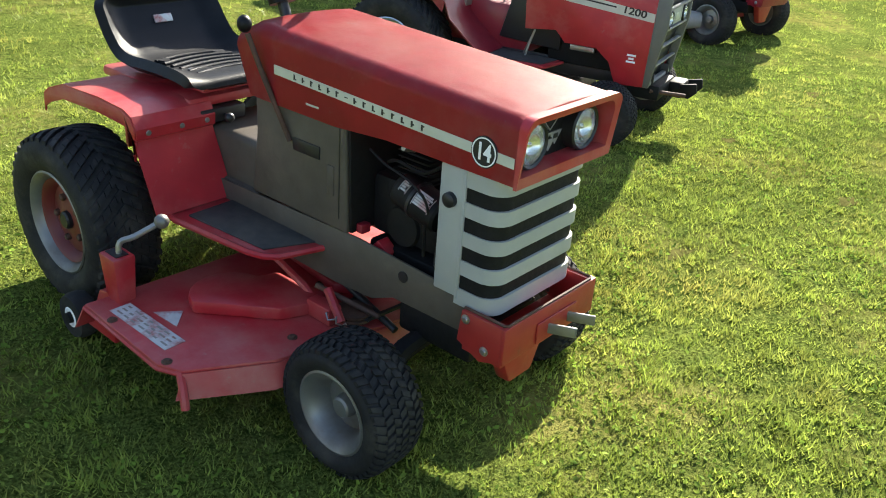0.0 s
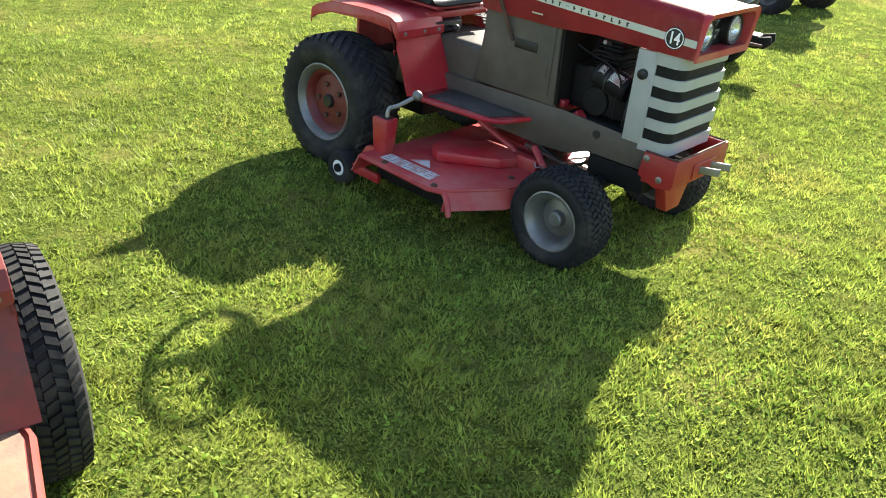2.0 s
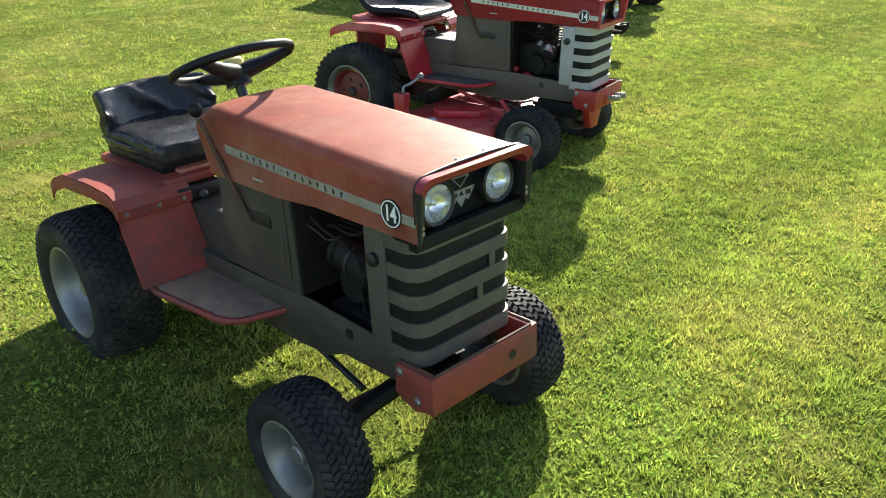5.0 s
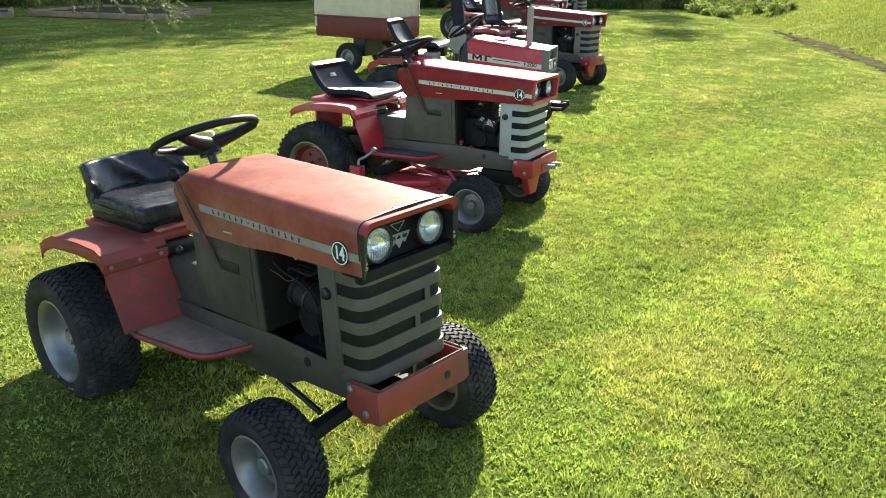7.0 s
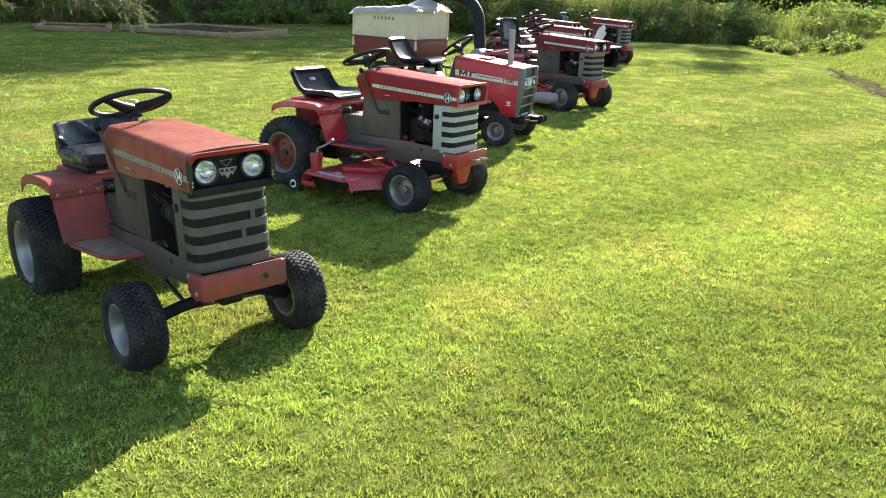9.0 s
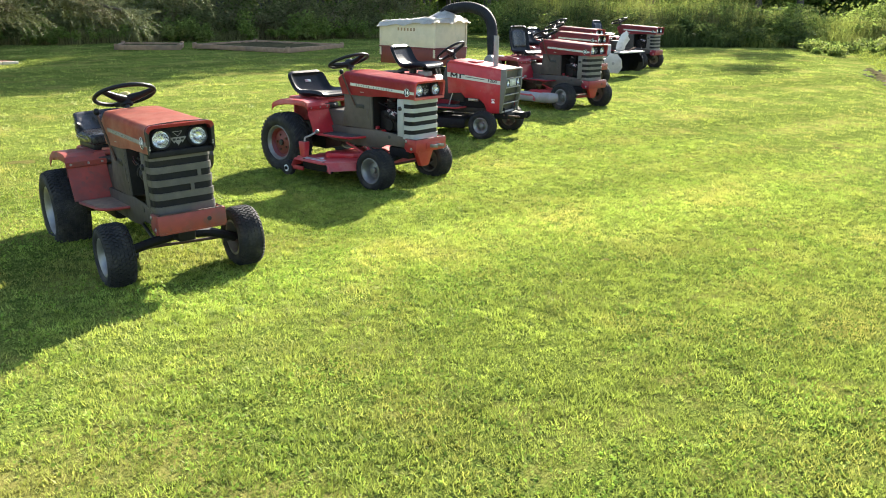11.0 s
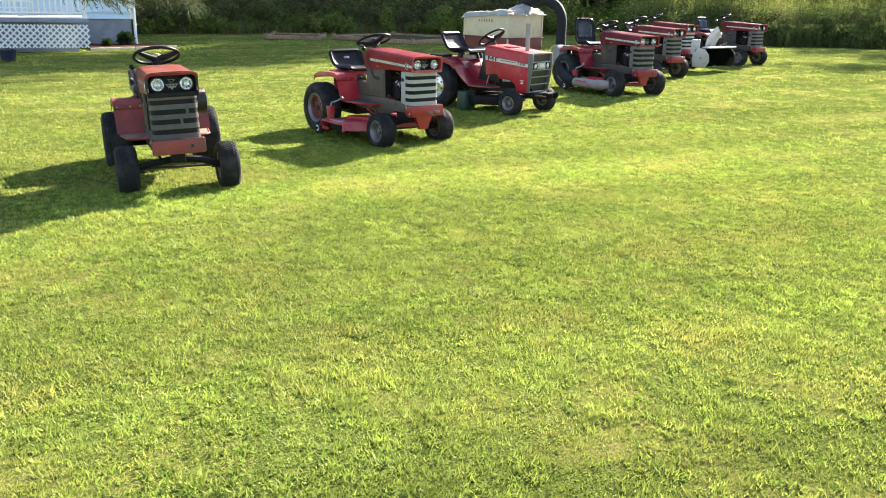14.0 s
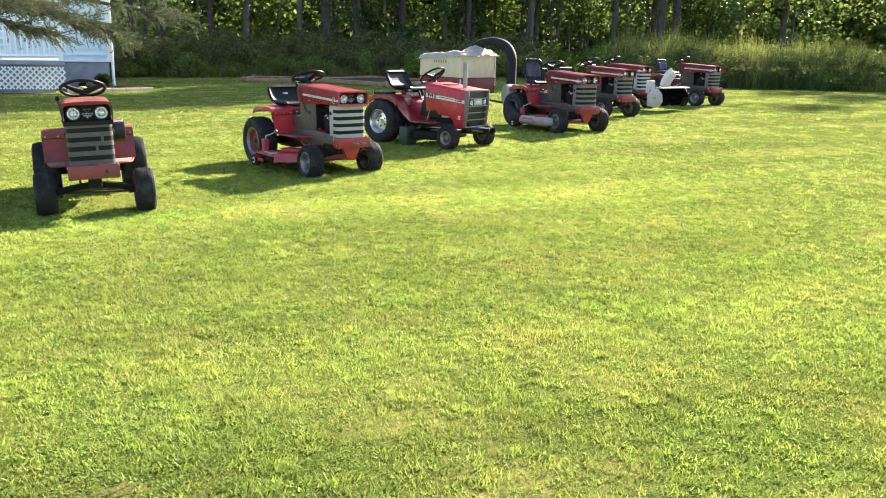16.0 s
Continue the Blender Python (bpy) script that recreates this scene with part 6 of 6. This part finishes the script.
    rng = np.random.default_rng(seed)
    f = rng.random(n)
    dx, dy = b[0] - a[0], b[1] - a[1]
    ln = math.hypot(dx, dy)
    wave = 0.5 * np.sin(f * ln * 0.9) + 0.35 * np.sin(f * ln * 2.3 + 1)
    depth = deep * rng.random(n) ** 1.2
    back = depth + wave * 0.6 + rng.normal(size=n) * 0.12
    x, y = a[0] + f * dx - dy / ln * back, a[1] + f * dy + dx / ln * back
    clump = np.array([noise.noise((p * 0.8, q * 0.8, 2)) + 0.5 * noise.noise((p * 2.7, q * 2.7, 5)) for p, q in zip(x, y)])
    h = high * (0.55 + 0.42 * rng.random(n) + 0.62 * clump) * np.clip(0.5 + depth * 0.45, 0, 1.15)
    h = np.clip(h, 0.1, None)
    return tagged(blades(name, x, y, zg(x, y), h, 0.012 + 0.02 * rng.random(n), paint, lean, seed + 1), label, "tall grass", kind="stuff")


# Dark stand in front, pale tops behind: shade and sun come from their colours.
tall_grass("tall_grass", (17.0, 17.2), (25.5, 12.2), 30000, 5.0, 1.25, "reed_shaded", 21, "stand of tall meadow grass at the lawn edge, coloured as in shade", 0.55)
tall_grass("tall_grass", (17.5, 18.6), (25.5, 13.6), 17000, 3.8, 1.7, "reed_lit", 29, "feathery tops of the meadow grass, coloured as in sun", 0.5)
tall_grass("reed_clump", (23.0, 13.6), (29.6, 9.6), 14000, 3.0, 1.1, "reed_lit", 25, "yellow-green reeds at the end of the tall grass", 0.55)


def tall_weeds(name, a, b, count, deep, high, paint, seed, label):
    """Leafy stalks crowded along the line a-b: small leaves up each stem, thickest near its top."""
    rng = np.random.default_rng(seed)
    dx, dy = b[0] - a[0], b[1] - a[1]
    ln = math.hypot(dx, dy)
    cs, ss = [], []
    for k in range(count):
        f, back = rng.random(), deep * rng.random() ** 1.3
        x, y = a[0] + f * dx - dy / ln * back, a[1] + f * dy + dx / ln * back
        h = high * (0.6 + 0.35 * rng.random() + 0.5 * noise.noise((x * 0.7, y * 0.7, seed))) * min(1.0, 0.55 + back * 0.4)
        n = 46
        up = np.sqrt(rng.random(n)) * h
        w = 0.05 + 0.11 * (1 - up / h) + 0.06
        c = np.stack([x + rng.normal(size=n) * w, y + rng.normal(size=n) * w, ground_z(x, y) + up], 1)
        cs.append(c)
        ss.append(0.045 + 0.05 * rng.random(n))
    tagged(new(name, leaf_mesh(name, np.concatenate(cs), np.concatenate(ss), paint, 2.2, 0.5, seed + 3)), label, "weeds", kind="stuff")


# Weeds by the lawn take the shade-coloured leaves, those past the ditch the sunlit ones.
tall_weeds("tall_weeds", (16.6, 17.4), (25.8, 12.0), 520, 4.5, 1.15, "weed_shaded", 91, "dense leafy weeds standing at the lawn edge, coloured as in shade")
tall_weeds("brush", (-3.0, 25.2), (17.5, 22.8), 900, 4.5, 1.7, "brush", 95, "brown-green brush thickening towards the wood")
tall_weeds("tall_weeds", (22.5, 14.6), (31.0, 9.4), 520, 4.0, 1.45, "weed", 93, "yellow-green weeds beyond the ditch, coloured as in sun")
tall_grass("rough_grass", (-1.0, 24.6), (17.5, 22.4), 34000, 3.0, 0.75, "reed_dry", 27, "rough brown-green grass along the wood edge")


def meadow():
    """Short rough grass on the bank beyond the ditch, with weedy clumps along its foot."""
    rng = np.random.default_rng(23)
    n = 210000
    x, y = 9 + 45 * rng.random(n), -14 + 32 * rng.random(n)
    d = -(x - 11.05) * 0.57 + (y - 0.96) * 0.82
    keep = (d < -0.55) & (d > -16)
    x, y, d = x[keep], y[keep], d[keep]
    m = len(x)
    lump = np.array([noise.noise((a * 0.5, b * 0.5, 9)) for a, b in zip(x, y)])
    h = np.clip(0.07 + 0.10 * lump + 0.06 * rng.random(m), 0.03, 0.3)
    tagged(blades("meadow_grass", x, y, zg(x, y), h * 0.8, 0.015 + 0.018 * rng.random(m), "bank", 0.6, 6, 0.45), "rough meadow grass on the bank", "meadow grass", kind="stuff")
    cs = []
    for k in range(190):
        t, back = 15.0 + 14.0 * rng.random(), -0.8 + 3.4 * rng.random() ** 1.3
        px, py = 11.05 + 0.82 * t + 0.57 * back, 0.96 + 0.57 * t - 0.82 * back
        s = 0.15 + 0.25 * rng.random() ** 1.5
        cs.append(cloud(rng, (px, py, ground_z(px, py) + s * 0.5), (s, s, s * 0.75), 150))
    c = np.concatenate(cs)
    tagged(new("weeds", leaf_mesh("weeds", c, 0.045 + 0.04 * rng.random(len(c)), "weed", 2.2, 0.9, 33)), "leafy green weeds beside the ditch", "weeds", kind="stuff")


meadow()


def ditch_bed():
    rng = np.random.default_rng(35)
    v, f = [], []
    n = 70
    for k in range(n + 1):
        t = -2 + 12.5 * k / n
        w = (0.17 + 0.16 * rng.random()) * min(1.0, 0.25 + (10.5 - t) / 4)
        for s in (-1, -0.3, 0.3, 1):
            o = -0.3 + s * w + 0.04 * rng.normal()
            x, y = 11.05 + 0.82 * t - 0.57 * o, 0.96 + 0.57 * t + 0.82 * o
            v.append((x, y, ground_z(x, y) + 0.012 + 0.02 * (1 - s * s)))
    for k in range(n):
        for i in range(3):
            a = k * 4 + i
            f.append((a, a + 1, a + 5, a + 4))
    me = bpy.data.meshes.new("ditch_soil")
    me.from_pydata(v, [], f)
    me.materials.append(M["soil"])
    tagged(new("ditch_soil", me), "bare brown soil along the ditch", "soil", kind="structure")


ditch_bed()


def ditch_stones():
    rng = np.random.default_rng(31)
    own = bmesh.new()
    for k in range(110):
        t = rng.random() * 11 - 1
        x, y = 11.05 + 0.82 * t + rng.normal() * 0.25, 0.96 + 0.57 * t - 0.25 + rng.normal() * 0.18
        r = 0.02 + 0.05 * rng.random() ** 2
        one = bmesh.new()
        bmesh.ops.create_icosphere(one, subdivisions=1, radius=r)
        for v in one.verts:
            v.co *= 0.75 + 0.5 * rng.random()
        merge(own, one, Matrix.Translation((x, y, ground_z(x, y))) @ Matrix.Diagonal((1.3, 1, 0.6, 1)))
    ob = finish("ditch_stones", own, "stone")
    tagged(ob, "loose stones along the shallow ditch", "stones", kind="stuff")


ditch_stones()


def spruce():
    """A spruce whose low drooping boughs hang before the house."""
    t = thing("spruce_tree", pose(-5.0, 3.6, ground_z(-5.0, 3.6)), "grey-green spruce with low drooping boughs", "tree")
    part("trunk", tube([(0, 0, -0.1), (0.03, 0, 2), (0, 0.03, 5), (0, 0, 8.5)], [0.2, 0.17, 0.11, 0.02], 10), "bark", t)
    rng = np.random.default_rng(41)
    boughs = [((0, 0, 2.75), (2.4, -0.4, 2.15), (4.62, -0.95, 1.76)), ((0, 0, 2.4), (2.4, -0.75, 1.95), (4.0, -1.4, 1.55)), ((0, 0, 2.5), (2.5, -0.3, 1.98), (4.05, -0.8, 1.58)),
              ((0, 0, 2.3), (2.0, -0.2, 1.88), (3.35, -0.5, 1.52)), ((0, 0, 2.9), (2.2, -0.9, 2.4), (3.7, -1.4, 1.95)), ((0, 0, 2.6), (1.8, 0.3, 2.2), (3.4, 0.2, 1.85))]
    for k in range(22):
        a, z = k * 2.4, 2.7 + k * 0.26
        ln = 3.0 * (1 - z / 9.4) + 0.3
        boughs.append(((0, 0, z), (math.cos(a) * ln * 0.5, math.sin(a) * ln * 0.5, z - 0.05), (math.cos(a) * ln, math.sin(a) * ln, z - 0.55)))
    for i, (a, b, c) in enumerate(boughs):
        line = smooth_line([a, b, c], 8)
        bough = part("bough", tube(line, [0.045 * (1 - k / len(line)) + 0.008 for k in range(len(line))], 6), "bark", t)
        near = i < 6
        v, idx = [], []
        total = (line[-1] - line[0]).length
        d = (line[-1] - line[0]).normalized()
        side_way = d.cross(Vector((0, 0, 1))).normalized()
        for j in range(int(total * (20 if near else 9))):
            f = 0.12 + 0.88 * rng.random()
            p = line[min(len(line) - 1, int(f * (len(line) - 1) + 0.5))].copy() + d * 0.05 * rng.normal()
            tw = (side_way * rng.normal() * 0.75 + d * (0.3 + 0.6 * rng.random()) + Vector((0, 0, -0.02 + 0.16 * rng.normal()))).normalized()
            ln = (0.40 * (1 - 0.55 * f) + 0.10) * (0.4 + 0.9 * rng.random())
            arms = [(p, tw, ln)]
            for k in range(7 if near else 2):
                g = 0.2 + 0.8 * rng.random()
                arms.append((p + tw * ln * g, (tw + Vector(rng.normal(size=3)) * 0.45 + Vector((0, 0, -0.04))).normalized(), 0.10 + 0.14 * rng.random()))
            for ap, aw, al in arms:
                m = int(al * (230 if near else 60)) + 3
                for q in range(m):
                    base = ap + aw * al * q / m + Vector((0, 0, -0.03 * (q / m) ** 2))
                    nd = (aw * 0.9 + Vector(rng.normal(size=3)) * 0.6).normalized() * (0.022 + 0.018 * rng.random()) * (1 if near else 2)
                    wd = nd.cross(Vector(rng.normal(size=3))).normalized() * (0.0032 if near else 0.010)
                    s0 = len(v)
                    v += [base - wd, base + wd, base + nd]
                    idx += [s0, s0 + 1, s0 + 2]
        nb = new("needles", raw_mesh("needles", np.array([tuple(q) for q in v]), np.array(idx), 3, "needle"))
        nb.parent = bough
    return t


spruce()


# ---- small bare patches in the lawn ----
BARE = [(6.61, 0.20, 0.16), (7.08, 1.32, 0.11), (5.48, 2.90, 0.13), (3.91, 1.75, 0.12), (4.10, 2.58, 0.10), (2.71, 1.81, 0.11), (2.09, -1.74, 0.13), (0.32, -3.45, 0.10), (-1.62, -5.06, 0.13), (1.03, -1.29, 0.08), (-1.05, 3.85, 0.32), (-1.5, 4.4, 0.28)]


def bare_patches():
    rng = np.random.default_rng(71)
    bm = bmesh.new()
    for x, y, pr in BARE:
        ring = []
        for k in range(14):
            a = 6.2832 * k / 14
            q = pr * (0.35 + 0.5 * rng.random())
            px, py = x + q * math.cos(a), y + 0.6 * q * math.sin(a)
            ring.append(bm.verts.new((px, py, ground_z(px, py) + 0.002)))
        bm.faces.new([bm.verts.new((x, y, ground_z(x, y) + 0.006))] + ring[:2])
        mid = bm.verts[:][-1]
        for k in range(1, 14):
            bm.faces.new((mid, ring[k], ring[(k + 1) % 14]))
    tagged(finish("bare_soil", bm, "worn_soil"), "bare brown patches worn into the lawn", "soil", kind="stuff")


bare_patches()


# ---- the lawn's grass, thickest where the path runs ----
def lawn_grass():
    """Tufts of blades: many short ones in the middle of the lawn, fewer and coarser ones farther out."""
    rng = np.random.default_rng(7)
    near, far = 3.5, 30.0
    n1, n2 = 60000, 40000
    r1 = near * np.sqrt(rng.random(n1))
    u = rng.random(n2)
    r2 = (near ** -0.6 + u * (far ** -0.6 - near ** -0.6)) ** (-1 / 0.6)
    r = np.concatenate([r1, r2])
    a = rng.random(len(r)) * 6.2832
    along = rng.random(len(r))
    tx, ty = 2.4 - 3.2 * along + r * np.cos(a), 2.4 - 7.8 * along + r * np.sin(a)
    k = np.clip(r / near, 1.0, None)
    per = 13
    rr = np.repeat(k, per)
    x = np.repeat(tx, per) + rng.normal(size=len(rr)) * 0.017 * rr
    y = np.repeat(ty, per) + rng.normal(size=len(rr)) * 0.017 * rr
    lump = np.array([noise.noise((p * 6, q * 6, 3)) + 0.6 * noise.noise((p * 2.1, q * 2.1, 6)) for p, q in zip(tx, ty)])
    tall = np.repeat(np.clip(1.0 + 0.5 * lump, 0.5, 1.7) * (0.75 + 0.5 * rng.random(len(r))), per)
    ln = (0.016 + 0.020 * rng.random(len(rr))) * tall * rr ** 0.30
    wd = 0.0070 * (0.7 + 0.6 * rng.random(len(rr))) * rr ** 0.55
    way = np.repeat(rng.random(len(r)) * 6.2832, per)
    d = -(x - 11.05) * 0.57 + (y - 0.96) * 0.82
    keep = ((d > 0.3) | (x < 5)) & (y < 24)
    for px, py, pr in BARE:
        off = np.hypot(x - px, (y - py) * 1.6)
        keep &= off > pr * (0.2 + 0.8 * rng.random(len(x)))
    x, y, ln, wd, d, way = x[keep], y[keep], ln[keep], wd[keep], d[keep], way[keep]
    z = 0.2 * (1 - np.exp(-np.clip(x - 0.5, 0, None) / 9)) * np.clip(0.4 + 0.15 * (y + 1), 0.4, 1.0) - 0.055
    z -= 0.032 * np.exp(-((x - 1.1) ** 2 + (y - 1.55) ** 2) / 0.45)
    z -= np.clip((x - 5) / 6, 0, 1) * 0.12 * np.exp(-((d + 0.3) / 0.7) ** 2) * (d < 3)
    tagged(blades("lawn_grass", x, y, z, ln, wd, "blade", 0.42, 8, 0.42, way), "short mown grass blades of the lawn", "grass", kind="stuff")
    n = 150000
    r, a, along = 4.6 * np.sqrt(rng.random(n)), rng.random(n) * 6.2832, rng.random(n)
    x, y = 2.6 - 3.4 * along + r * np.cos(a), 2.2 - 7.6 * along + r * np.sin(a)
    thick = np.array([noise.noise((p * 1.3, q * 1.3, 12)) + 0.6 * noise.noise((p * 6, q * 6, 15)) for p, q in zip(x, y)])
    keep = thick + 0.25 * rng.normal(size=n) > 0.05
    x, y = x[keep], y[keep]
    z = zg(x, y) + 0.004 + 0.018 * rng.random(len(x))
    clover = leaf_mesh("clover", np.stack([x, y, z], 1), 0.010 + 0.009 * rng.random(len(x)), "clover", 1.25, 0.5, 19)
    tagged(new("clover", clover), "small clover leaves among the mown grass", "clover", kind="stuff")


lawn_grass()
